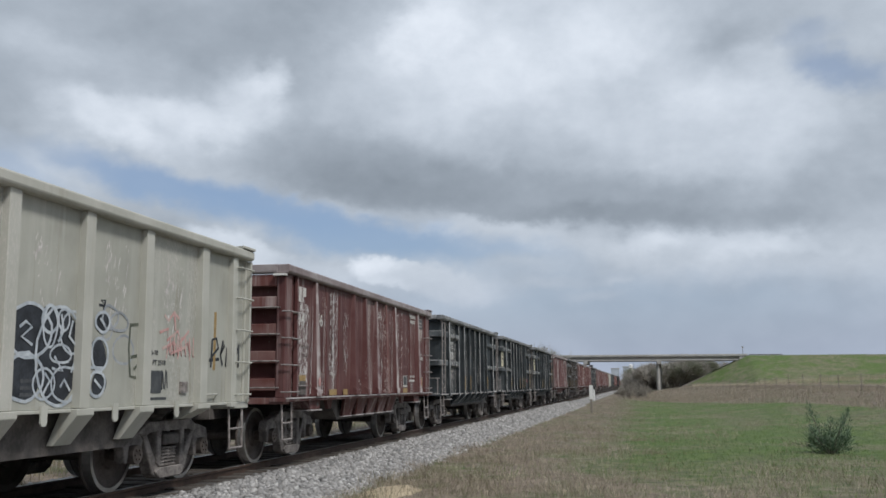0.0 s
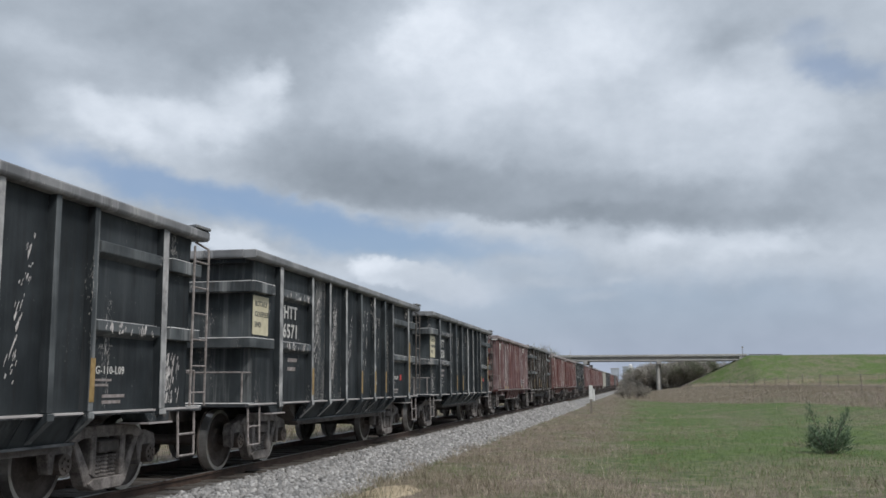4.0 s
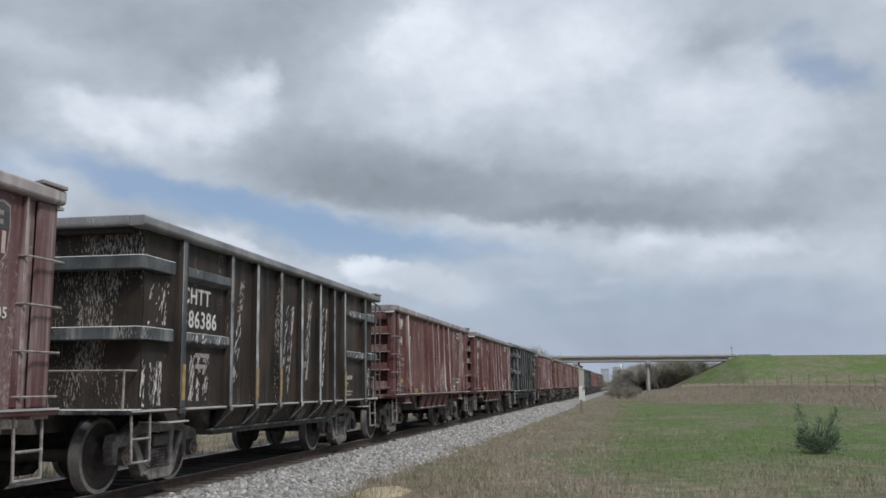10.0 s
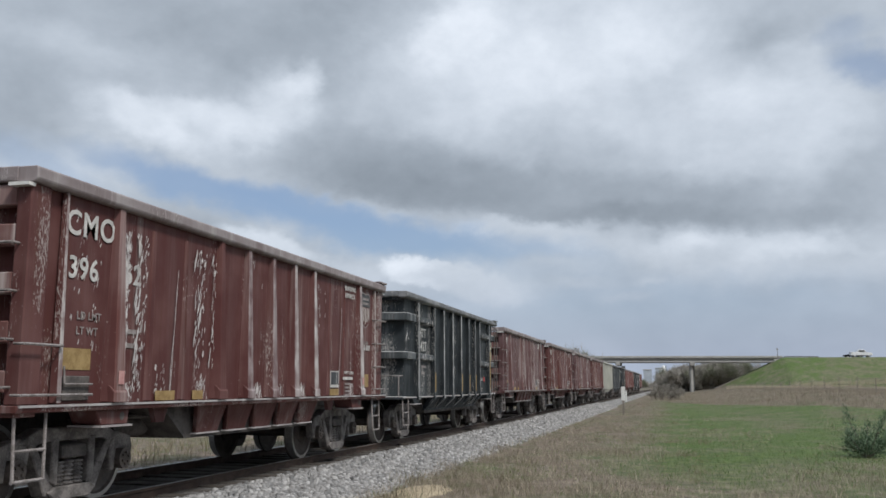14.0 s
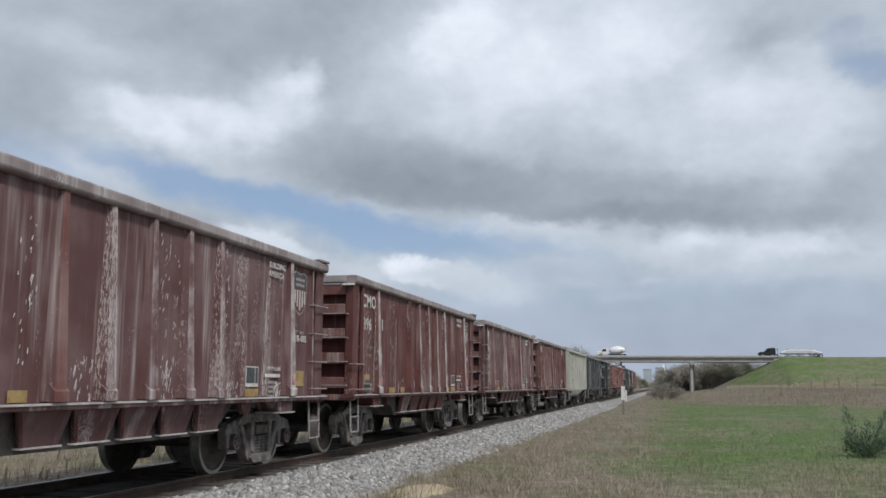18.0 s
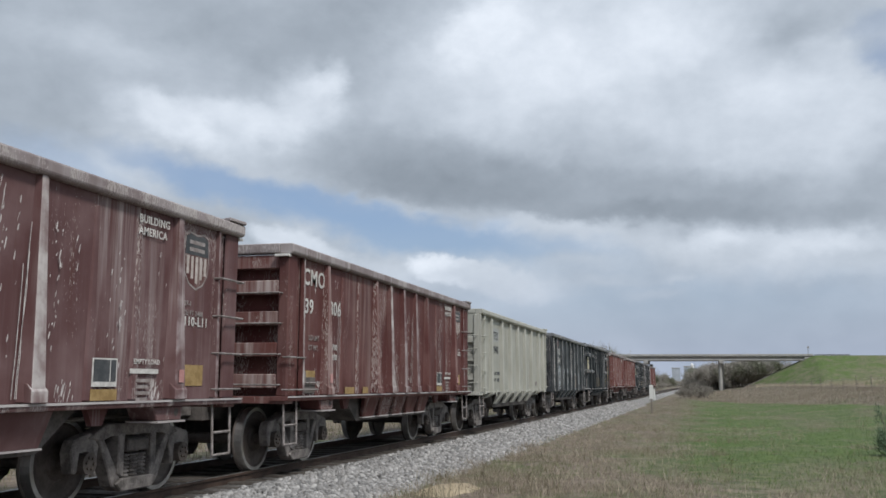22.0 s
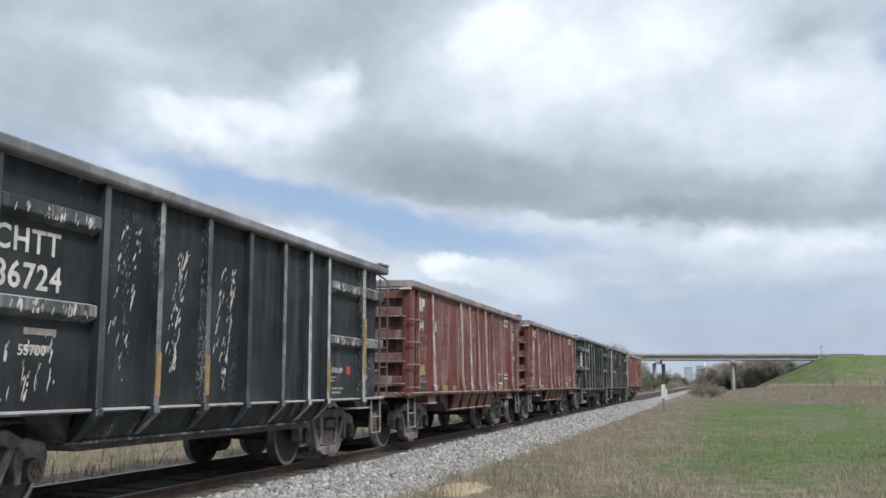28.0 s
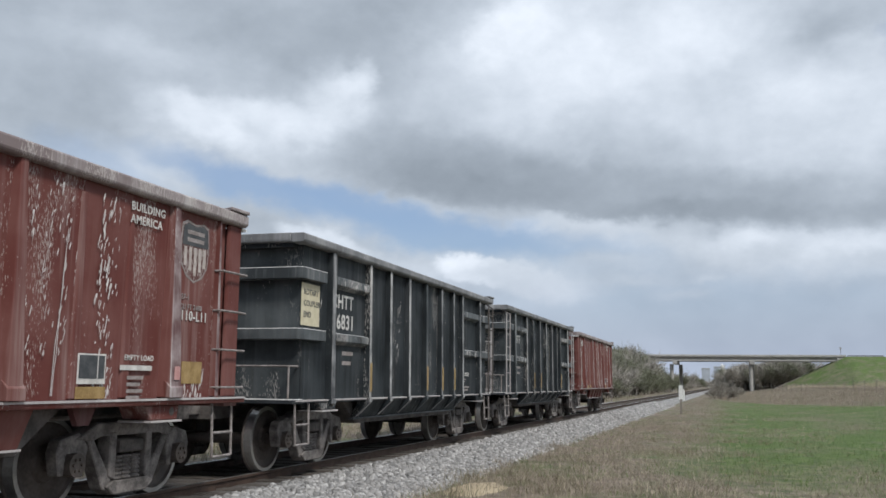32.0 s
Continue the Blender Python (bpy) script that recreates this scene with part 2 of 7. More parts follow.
def weathered(name, base, faded, dust, flecks=0.5, dusty=0.4, rust=(0.10, 0.045, 0.025), rusty=0.3, rough=0.62, patch=1.3):
    """Old paint on a freight car: faded, streaked from above, flecked with chalky splashes and rust."""
    m, nt, b = material(name, rough)
    k = Net(nt)
    r = k.random()
    v = k.shift(k.coord(), r, (37.0, 91.0, 53.0))
    tone = k.noise(v, patch, 5)
    colour = k.mix(k.ramp(tone, 0.35, 0.72), base, faded)
    streak_v = k.vec("MULTIPLY", v, (9.0, 9.0, 0.55))
    streak = k.noise(streak_v, 1.0, 4, 0.6)
    colour = k.mix(k.math("MULTIPLY", k.ramp(streak, 0.55, 0.8), rusty), colour, rust)
    run = k.math("ADD", k.math("MULTIPLY", k.noise(k.vec("MULTIPLY", k.vec("ADD", v, (5.0, 3.0, 1.0)), (4.2, 4.2, 0.30)), 1.0, 4, 0.6), 0.75), k.math("MULTIPLY", k.noise(k.vec("MULTIPLY", v, (22.0, 22.0, 0.6)), 1.0, 3, 0.5), 0.25))
    film = k.math("MULTIPLY", k.ramp(run, 0.48, 0.70), k.ramp(k.math("FRACT", k.math("MULTIPLY", r, 7.31)), 0.15, 1.0, 0.15, 1.0))
    colour = k.mix(k.math("MULTIPLY", film, dusty), colour, dust)
    # chalk splashes: short upright dashes inside ragged bands
    dash = k.noise(k.vec("MULTIPLY", v, (80.0, 80.0, 17.0)), 1.0, 2, 0.6)
    band = k.noise(k.vec("MULTIPLY", v, (2.6, 2.6, 0.6)), 1.0, 2, 0.5)
    amount = k.math("FRACT", k.math("MULTIPLY", r, 13.7))
    heavy = k.math("MULTIPLY", k.math("MULTIPLY", amount, amount), amount)
    limit = k.ramp(k.math("ADD", band, k.math("MULTIPLY", heavy, 0.26)), 0.46, 0.84, 0.80, 0.50)
    limit = k.math("ADD", limit, (0.5 - flecks) * 0.16)
    fleck = k.ramp(k.math("SUBTRACT", dash, limit), 0.0, 0.035)
    colour = k.mix(k.math("MULTIPLY", fleck, 0.48), colour, (0.56, 0.53, 0.50))
    nt.links.new(colour, b.inputs["Base Color"])
    nt.links.new(k.ramp(streak, 0.3, 0.8, rough - 0.08, rough + 0.15), b.inputs["Roughness"])
    b.inputs["Specular IOR Level"].default_value = 0.18
    k.bump(b, k.math("ADD", tone, k.math("MULTIPLY", dash, 0.25)), 0.25, 0.02)
    return m


def plain(name, a, b2, rough=0.7, metal=0.0, scale=6.0, bump=0.25, stretch=(1, 1, 1), depth=0.01):
    """A surface of two tones mingled at two sizes."""
    m, nt, b = material(name, rough, metal)
    k = Net(nt)
    v = k.shift(k.vec("MULTIPLY", k.coord(), stretch), k.random(), (17.0, 29.0, 41.0))
    n1, n2 = k.noise(v, scale, 5), k.noise(v, scale * 7, 4)
    f = k.ramp(k.math("ADD", k.math("MULTIPLY", n1, 0.7), k.math("MULTIPLY", n2, 0.3)), 0.36, 0.66)
    nt.links.new(k.mix(f, a, b2), b.inputs["Base Color"])
    if bump:
        k.bump(b, n2, bump, depth)
    return m


RED_DUSTY = weathered("red_paint_dusty", (0.088, 0.034, 0.033), (0.132, 0.066, 0.063), (0.40, 0.34, 0.33), 0.50, 0.7, rusty=0.25)
RED_DARK = weathered("red_paint_dark", (0.092, 0.034, 0.032), (0.140, 0.066, 0.061), (0.40, 0.34, 0.32), 0.55, 0.5, rusty=0.3)
RED_FILM = weathered("red_paint_filmed", (0.105, 0.052, 0.052), (0.170, 0.108, 0.108), (0.42, 0.37, 0.36), 0.52, 0.9, rusty=0.25)
RED_FRESH = weathered("red_paint_bright", (0.124, 0.040, 0.034), (0.172, 0.074, 0.065), (0.44, 0.36, 0.34), 0.45, 0.6, rusty=0.15)
# Black bases are raised to stand in for haze veiling the dark sides.
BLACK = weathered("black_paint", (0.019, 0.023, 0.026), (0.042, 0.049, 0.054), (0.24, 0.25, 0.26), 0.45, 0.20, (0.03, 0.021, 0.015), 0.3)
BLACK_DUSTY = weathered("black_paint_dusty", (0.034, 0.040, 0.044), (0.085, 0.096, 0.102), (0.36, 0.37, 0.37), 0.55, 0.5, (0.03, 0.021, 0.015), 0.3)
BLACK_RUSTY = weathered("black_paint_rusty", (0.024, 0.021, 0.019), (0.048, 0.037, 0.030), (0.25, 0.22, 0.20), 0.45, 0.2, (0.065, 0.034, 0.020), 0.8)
TAN = weathered("cream_paint", (0.325, 0.328, 0.29), (0.40, 0.402, 0.358), (0.52, 0.515, 0.48), 0.40, 0.55, (0.20, 0.15, 0.09), 0.35)
RED_EDGE = weathered("red_paint_edges", (0.135, 0.052, 0.046), (0.24, 0.155, 0.145), (0.50, 0.44, 0.42), 0.25, 1.0, rusty=0.15)
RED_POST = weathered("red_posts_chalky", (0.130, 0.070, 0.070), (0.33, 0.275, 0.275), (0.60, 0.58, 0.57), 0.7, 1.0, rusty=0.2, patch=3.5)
LIP = weathered("dusty_steel_lip", (0.34, 0.31, 0.31), (0.48, 0.46, 0.45), (0.62, 0.60, 0.59), 0.3, 0.8, rusty=0.15)
RED_CHORD = weathered("red_chord_dusty", (0.21, 0.172, 0.172), (0.35, 0.318, 0.318), (0.58, 0.56, 0.55), 0.6, 0.7, rusty=0.15)
CHALK = plain("dried_chalk_splash", (0.40, 0.37, 0.36), (0.64, 0.62, 0.60), 0.85, 0, 10, 0)
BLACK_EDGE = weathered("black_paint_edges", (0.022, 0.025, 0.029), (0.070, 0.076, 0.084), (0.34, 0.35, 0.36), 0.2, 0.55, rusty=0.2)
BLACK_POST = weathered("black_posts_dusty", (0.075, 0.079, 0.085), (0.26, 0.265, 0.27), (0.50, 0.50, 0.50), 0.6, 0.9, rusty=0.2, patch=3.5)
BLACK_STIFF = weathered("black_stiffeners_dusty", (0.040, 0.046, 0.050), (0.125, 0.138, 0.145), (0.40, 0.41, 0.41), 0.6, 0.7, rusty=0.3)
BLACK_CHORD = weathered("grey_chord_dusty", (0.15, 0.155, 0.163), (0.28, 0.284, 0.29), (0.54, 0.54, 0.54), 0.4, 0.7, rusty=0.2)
TAN_EDGE = weathered("cream_paint_edges", (0.395, 0.395, 0.352), (0.47, 0.468, 0.425), (0.56, 0.54, 0.49), 0.15, 0.3, (0.20, 0.15, 0.09), 0.3)
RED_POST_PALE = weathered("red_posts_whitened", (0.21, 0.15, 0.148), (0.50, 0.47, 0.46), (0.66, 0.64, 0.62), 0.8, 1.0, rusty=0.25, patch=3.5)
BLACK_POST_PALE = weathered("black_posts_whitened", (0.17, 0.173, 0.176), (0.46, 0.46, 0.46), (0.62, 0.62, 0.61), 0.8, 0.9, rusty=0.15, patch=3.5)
LEDGE = plain("dust_on_ledges", (0.36, 0.355, 0.35), (0.58, 0.575, 0.565), 0.9, 0, 4, 0.2)
GRIME = plain("grimy_cast_steel", (0.074, 0.066, 0.061), (0.235, 0.213, 0.200), 0.8, 0.0, 6, 0.45)
# Dark underside tone, raised to stand in for glare veiling its shadow.
UNDER = plain("dark_underframe", (0.056, 0.050, 0.047), (0.135, 0.120, 0.111), 0.85, 0.0, 4, 0.3)
WHEEL = plain("brown_wheel_steel", (0.058, 0.047, 0.042), (0.118, 0.099, 0.088), 0.65, 0.25, 4, 0.15)
TREAD = plain("worn_bright_steel", (0.35, 0.34, 0.33), (0.48, 0.47, 0.46), 0.38, 0.85, 8, 0.05)
ROD = plain("dusty_rod_steel", (0.16, 0.14, 0.13), (0.34, 0.31, 0.30), 0.7, 0.1, 12, 0.1)
FAINT = plain("faded_lettering", (0.20, 0.17, 0.16), (0.34, 0.31, 0.30), 0.7, 0, 14, 0)
LETTER = plain("worn_white_lettering", (0.44, 0.43, 0.41), (0.66, 0.65, 0.62), 0.7, 0, 9, 0)
LETTER_DARK = plain("grey_black_lettering", (0.04, 0.045, 0.05), (0.08, 0.085, 0.09), 0.7, 0, 9, 0)
YELLOW = plain("yellow_reflective_tape", (0.24, 0.155, 0.055), (0.38, 0.265, 0.115), 0.55, 0, 10, 0)
SIGN_CREAM = plain("cream_sign_plate", (0.52, 0.47, 0.32), (0.62, 0.57, 0.42), 0.6, 0, 8, 0)
WHITE_TAG = plain("white_tag", (0.62, 0.61, 0.58), (0.74, 0.73, 0.70), 0.6, 0, 8, 0)
RED_TAG = plain("red_tag", (0.45, 0.04, 0.04), (0.52, 0.07, 0.06), 0.6, 0, 8, 0)
SPRAY_BLACK = plain("black_spray_paint", (0.010, 0.012, 0.016), (0.035, 0.04, 0.05), 0.6, 0, 6, 0)
SPRAY_PALE = plain("pale_spray_paint", (0.32, 0.36, 0.40), (0.52, 0.56, 0.59), 0.6, 0, 6, 0)
SPRAY_CHROME = plain("chrome_grey_spray_paint", (0.26, 0.28, 0.29), (0.46, 0.48, 0.49), 0.6, 0, 5, 0)
SPRAY_GREY = plain("grey_spray_paint", (0.22, 0.24, 0.26), (0.36, 0.38, 0.40), 0.65, 0, 5, 0)
SPRAY_OLIVE = plain("olive_spray_paint", (0.05, 0.06, 0.045), (0.12, 0.13, 0.10), 0.65, 0, 7, 0)
SPRAY_TAN = plain("tan_spray_paint", (0.17, 0.14, 0.115), (0.30, 0.26, 0.22), 0.7, 0, 5, 0)
SPRAY_PINK = plain("pink_spray_paint", (0.52, 0.26, 0.25), (0.48, 0.38, 0.34), 0.6, 0, 6, 0)
RAIL = plain("rusty_rail", (0.045, 0.026, 0.018), (0.085, 0.055, 0.040), 0.7, 0.2, 5, 0.2)
TIE = plain("creosoted_timber", (0.040, 0.033, 0.028), (0.095, 0.082, 0.070), 0.9, 0, 5, 0.4, (1, 6, 6))
CONCRETE = plain("bridge_concrete", (0.34, 0.33, 0.315), (0.44, 0.43, 0.41), 0.85, 0, 0.6, 0.2)
GIRDER = plain("girder_concrete", (0.29, 0.283, 0.27), (0.38, 0.37, 0.352), 0.85, 0, 0.5, 0.2)
ASPHALT = plain("road_asphalt", (0.042, 0.042, 0.043), (0.065, 0.064, 0.062), 0.9, 0, 1.5, 0.2)
CAR_WHITE = plain("white_vehicle_paint", (0.72, 0.72, 0.72), (0.80, 0.80, 0.80), 0.3, 0, 2, 0)
CAR_DARK = plain("dark_vehicle_paint", (0.012, 0.013, 0.016), (0.022, 0.023, 0.027), 0.35, 0, 2, 0)
TANK = plain("white_tank_metal", (0.62, 0.63, 0.64), (0.74, 0.75, 0.76), 0.35, 0.3, 1.5, 0)
RUBBER = plain("tyre_rubber", (0.014, 0.014, 0.014), (0.028, 0.027, 0.026), 0.9, 0, 8, 0.1)
GLASS_DARK = plain("dark_window_glass", (0.012, 0.014, 0.016), (0.02, 0.022, 0.025), 0.08, 0, 3, 0)
WOOD_POST = plain("weathered_fence_wood", (0.14, 0.122, 0.104), (0.25, 0.222, 0.195), 0.9, 0, 5, 0.4, (8, 8, 1))
POST_WHITE = plain("white_post_paint", (0.66, 0.66, 0.64), (0.78, 0.78, 0.76), 0.6, 0, 6, 0)
WIRE = plain("fence_wire", (0.14, 0.13, 0.12), (0.22, 0.20, 0.19), 0.6, 0.6, 6, 0)
BARK = plain("grey_bark", (0.090, 0.078, 0.066), (0.165, 0.145, 0.125), 0.95, 0, 4, 0.4)


def leafy(name, a, b2, c, rough=0.75):
    m, nt, b = material(name, rough)
    k = Net(nt)
    i = k.island()
    col = k.mix(k.ramp(i, 0.0, 0.6), a, b2)
    col = k.mix(k.ramp(i, 0.72, 1.0), col, c)
    nt.links.new(col, b.inputs["Base Color"])
    return m


TWIGS = leafy("bare_twigs", (0.255, 0.236, 0.212), (0.35, 0.325, 0.295), (0.25, 0.25, 0.18))
TWIGS_DARK = leafy("dark_bush_twigs", (0.19, 0.172, 0.150), (0.28, 0.258, 0.228), (0.20, 0.20, 0.14))
TWIGS_GREEN = leafy("budding_twigs", (0.128, 0.132, 0.092), (0.20, 0.203, 0.148), (0.145, 0.178, 0.085))
NEEDLES = leafy("dark_green_needles", (0.074, 0.122, 0.072), (0.11, 0.168, 0.098), (0.15, 0.205, 0.115))
GREEN_BLADES = leafy("green_grass_blades", (0.062, 0.124, 0.026), (0.112, 0.188, 0.042), (0.165, 0.205, 0.070))
DRY_BLADES = leafy("dry_grass_blades", (0.190, 0.156, 0.120), (0.345, 0.292, 0.230), (0.125, 0.128, 0.066))
STRAW = leafy("pale_straw", (0.40, 0.345, 0.25), (0.52, 0.46, 0.35), (0.32, 0.29, 0.19))
WEEDS = leafy("brown_green_weeds", (0.18, 0.155, 0.104), (0.27, 0.232, 0.16), (0.13, 0.155, 0.065))
STONES = leafy("grey_ballast_stone", (0.165, 0.163, 0.160), (0.30, 0.293, 0.285), (0.45, 0.44, 0.43), 0.9)


def ground_material():
    m, nt, b = material("meadow_soil", 0.95)
    k = Net(nt)
    v = k.coord()
    big, mid, small = k.noise(v, 0.045, 4), k.noise(v, 0.35, 5), k.noise(v, 3.2, 6, 0.65)
    dry = k.mix(k.ramp(small, 0.32, 0.68), (0.115, 0.090, 0.070), (0.270, 0.216, 0.170))
    dry = k.mix(k.math("MULTIPLY", k.ramp(k.noise(v, 0.9, 5, 0.6), 0.50, 0.62), 0.70), dry, (0.078, 0.098, 0.038))
    green = k.mix(k.ramp(small, 0.30, 0.70), (0.042, 0.080, 0.017), (0.112, 0.172, 0.038))
    sep = nt.nodes.new("ShaderNodeSeparateXYZ")
    nt.links.new(v, sep.inputs[0])
    # the mown strip between the track and the fence, and the embankment, are green
    strip = k.math("MULTIPLY", k.ramp(sep.outputs[1], 11.0, 24.0), k.ramp(k.math("ADD", sep.outputs[1], k.math("MULTIPLY", sep.outputs[0], 4.4)), 101.0, 93.0))
    strip = k.math("MULTIPLY", strip, k.ramp(k.math("ADD", sep.outputs[0], k.math("MULTIPLY", mid, 3.0)), -1.0, 2.2))
    bank = k.ramp(k.math("ADD", sep.outputs[2], mid), 1.5, 2.3)
    mask = k.math("MAXIMUM", strip, bank)
    patch = k.ramp(k.math("ADD", k.math("MULTIPLY", mid, 0.6), k.math("MULTIPLY", big, 0.4)), 0.40, 0.58)
    mask = k.math("MULTIPLY", mask, k.math("ADD", k.math("MULTIPLY", patch, 0.52), 0.46), True)
    extra = k.math("MULTIPLY", k.ramp(k.noise(v, 0.30, 5, 0.6), 0.53, 0.63), 0.5)
    mask = k.math("MAXIMUM", mask, extra)
    nt.links.new(k.mix(mask, dry, green), b.inputs["Base Color"])
    k.bump(b, k.math("ADD", small, k.noise(v, 14.0, 4)), 0.7, 0.10)
    return m


def ballast_material():
    m, nt, b = material("grey_ballast_bed", 0.95)
    k = Net(nt)
    v = k.coord()
    vor = nt.nodes.new("ShaderNodeTexVoronoi")
    vor.inputs["Scale"].default_value = 17.0
    k.put(vor.inputs["Vector"], v)
    col = k.mix(k.ramp(vor.outputs["Color"], 0.2, 0.9), (0.17, 0.168, 0.166), (0.40, 0.395, 0.385))
    col = k.mix(k.ramp(k.noise(v, 0.8, 4), 0.5, 0.75, 0.0, 0.4), col, (0.24, 0.21, 0.175))
    sep = nt.nodes.new("ShaderNodeSeparateXYZ")
    nt.links.new(v, sep.inputs[0])
    # the bed is darker between and beside the rails
    dark_band = k.ramp(k.math("ADD", k.math("ABSOLUTE", k.math("ADD", sep.outputs[0], 7.19)), k.math("MULTIPLY", k.noise(v, 1.5, 4), 0.5)), 1.05, 1.75, 0.85, 0.0)
    col = k.mix(dark_band, col, (0.058, 0.049, 0.043))
    nt.links.new(col, b.inputs["Base Color"])
    k.bump(b, vor.outputs["Distance"], 0.9, 0.05)
    return m


GROUND = ground_material()
BALLAST = ballast_material()


# ---- mesh helpers ----
def box(bm, x0, x1, y0, y1, z0, z1):
    vs = [bm.verts.new((x, y, z)) for x in (x0, x1) for y in (y0, y1) for z in (z0, z1)]
    for f in ((0, 1, 3, 2), (4, 6, 7, 5), (0, 4, 5, 1), (2, 3, 7, 6), (0, 2, 6, 4), (1, 5, 7, 3)):
        bm.faces.new([vs[i] for i in f])
    return bm


def prism(bm, pts, axis, lo, hi):
    """A flat outline pushed along an axis. pts are the two other coordinates, in the order x, y, z."""
    def at(p, d):
        c = list(p)
        c.insert("xyz".index(axis), d)
        return c
    a, b = [bm.verts.new(at(p, lo)) for p in pts], [bm.verts.new(at(p, hi)) for p in pts]
    n = len(pts)
    bm.faces.new(a)
    bm.faces.new(b[::-1])
    for i in range(n):
        bm.faces.new((a[i], b[i], b[(i + 1) % n], a[(i + 1) % n])[::-1])
    return bm


def rod(bm, a, b, r, sides=6, r2=None):
    a, b = Vector(a), Vector(b)
    q = (b - a).to_track_quat("Z", "Y")
    r2 = r if r2 is None else r2
    rings = [[bm.verts.new(p + q @ Vector((math.cos(t) * rr, math.sin(t) * rr, 0))) for t in (math.tau * i / sides for i in range(sides))] for p, rr in ((a, r), (b, r2))]
    for i in range(sides):
        j = (i + 1) % sides
        bm.faces.new((rings[0][i], rings[0][j], rings[1][j], rings[1][i]))
    bm.faces.new(rings[0][::-1])
    bm.faces.new(rings[1])
    return bm


def lathe(bm, profile, axis="x", sides=28):
    """Turns (along, radius) pairs round an axis through the origin."""
    rings = []
    for d, r in profile:
        ring = []
        for i in range(sides):
            t = math.tau * i / sides
            c, s = math.cos(t) * r, math.sin(t) * r
            ring.append(bm.verts.new((d, c, s) if axis == "x" else (c, s, d) if axis == "z" else (c, d, s)))
        rings.append(ring)
    for a, b in zip(rings, rings[1:]):
        for i in range(sides):
            j = (i + 1) % sides
            bm.faces.new((a[i], a[j], b[j], b[i]))
    bm.faces.new(rings[0][::-1])
    bm.faces.new(rings[-1])
    return bm


def mesh(name, bm, mat, smooth=False, bevel=0.0):
    if bevel:
        bmesh.ops.bevel(bm, geom=bm.edges[:], offset=bevel, segments=1, affect="EDGES", clamp_overlap=True)
    bmesh.ops.recalc_face_normals(bm, faces=bm.faces[:])
    me = bpy.data.meshes.new(name)
    bm.to_mesh(me)
    bm.free()
    me.materials.append(mat)
    if smooth:
        for p in me.polygons:
            p.use_smooth = True
    return me


def raw_mesh(name, verts, faces, mat):
    """A large mesh from arrays of points and of equal-sided faces."""
    me = bpy.data.meshes.new(name)
    verts, faces = np.asarray(verts, dtype=np.float32), np.asarray(faces, dtype=np.int32)
    n, k = faces.shape
    me.vertices.add(len(verts))
    me.vertices.foreach_set("co", verts.ravel())
    me.loops.add(n * k)
    me.loops.foreach_set("vertex_index", faces.ravel())
    me.polygons.add(n)
    me.polygons.foreach_set("loop_start", np.arange(0, n * k, k, dtype=np.int32))
    me.update(calc_edges=True)
    me.validate()
    me.materials.append(mat)
    return me


def put(name, me, parent, m=None, label=""):
    """Links a mesh as one object under a thing or part."""
    ob = new(name, me)
    ob.parent = parent
    if m is not None:
        ob.matrix_basis = m
    return tagged(ob, label)


def part(name, bm, mat, parent, label="", m=None, smooth=False, bevel=0.0):
    return put(name, mesh(name, bm, mat, smooth, bevel), parent, m, label)


SHARED = {}


def shared(key, build):
    if key not in SHARED:
        SHARED[key] = build()
    return SHARED[key]


def thing(name, m, label, category, group=""):
    ob = new(name)
    ob.matrix_basis = m
    return tagged(ob, label, category, group)

# ---- ground and track ----
XC = -7.19            # the track's centre line; rail tops are at z = 0
ROAD_Y = 240.0        # where the overpass crosses the track


def smooth(a, b, v):
    t = min(1.0, max(0.0, (v - a) / (b - a)))
    return t * t * (3 - 2 * t)


def road_y(x):
    return ROAD_Y + 0.06 * x


def ground_z(x, y):
    z = -0.36 + 1.15 * smooth(1.5, 15.0, x) * smooth(22.0, 72.0, y)
    z += 0.05 * math.sin(x * 0.55 + 1.0) * math.sin(y * 0.31) * smooth(-3.5, -1.0, x)
    z -= 0.25 * smooth(-11.5, -15.0, x)
    # the road's embankment on both sides of the railway cutting
    if y > 120:
        along = min(7.75, max(0.0, (x - 9.5) * 0.48), 99) if x > 0 else min(7.75, max(0.0, (-26.0 - x) * 0.4 + 2.0) if x < -21 else 0.0)
        side = max(0.0, abs(y - road_y(x)) - 7.0) * 0.30
        z = max(z, along + 0.35 - side) if along > 0 else z
    return z


def axis_lines(stops):
    out = []
    for a, b, step in stops:
        out += list(np.arange(a, b, step))
    return out + [stops[-1][1]]


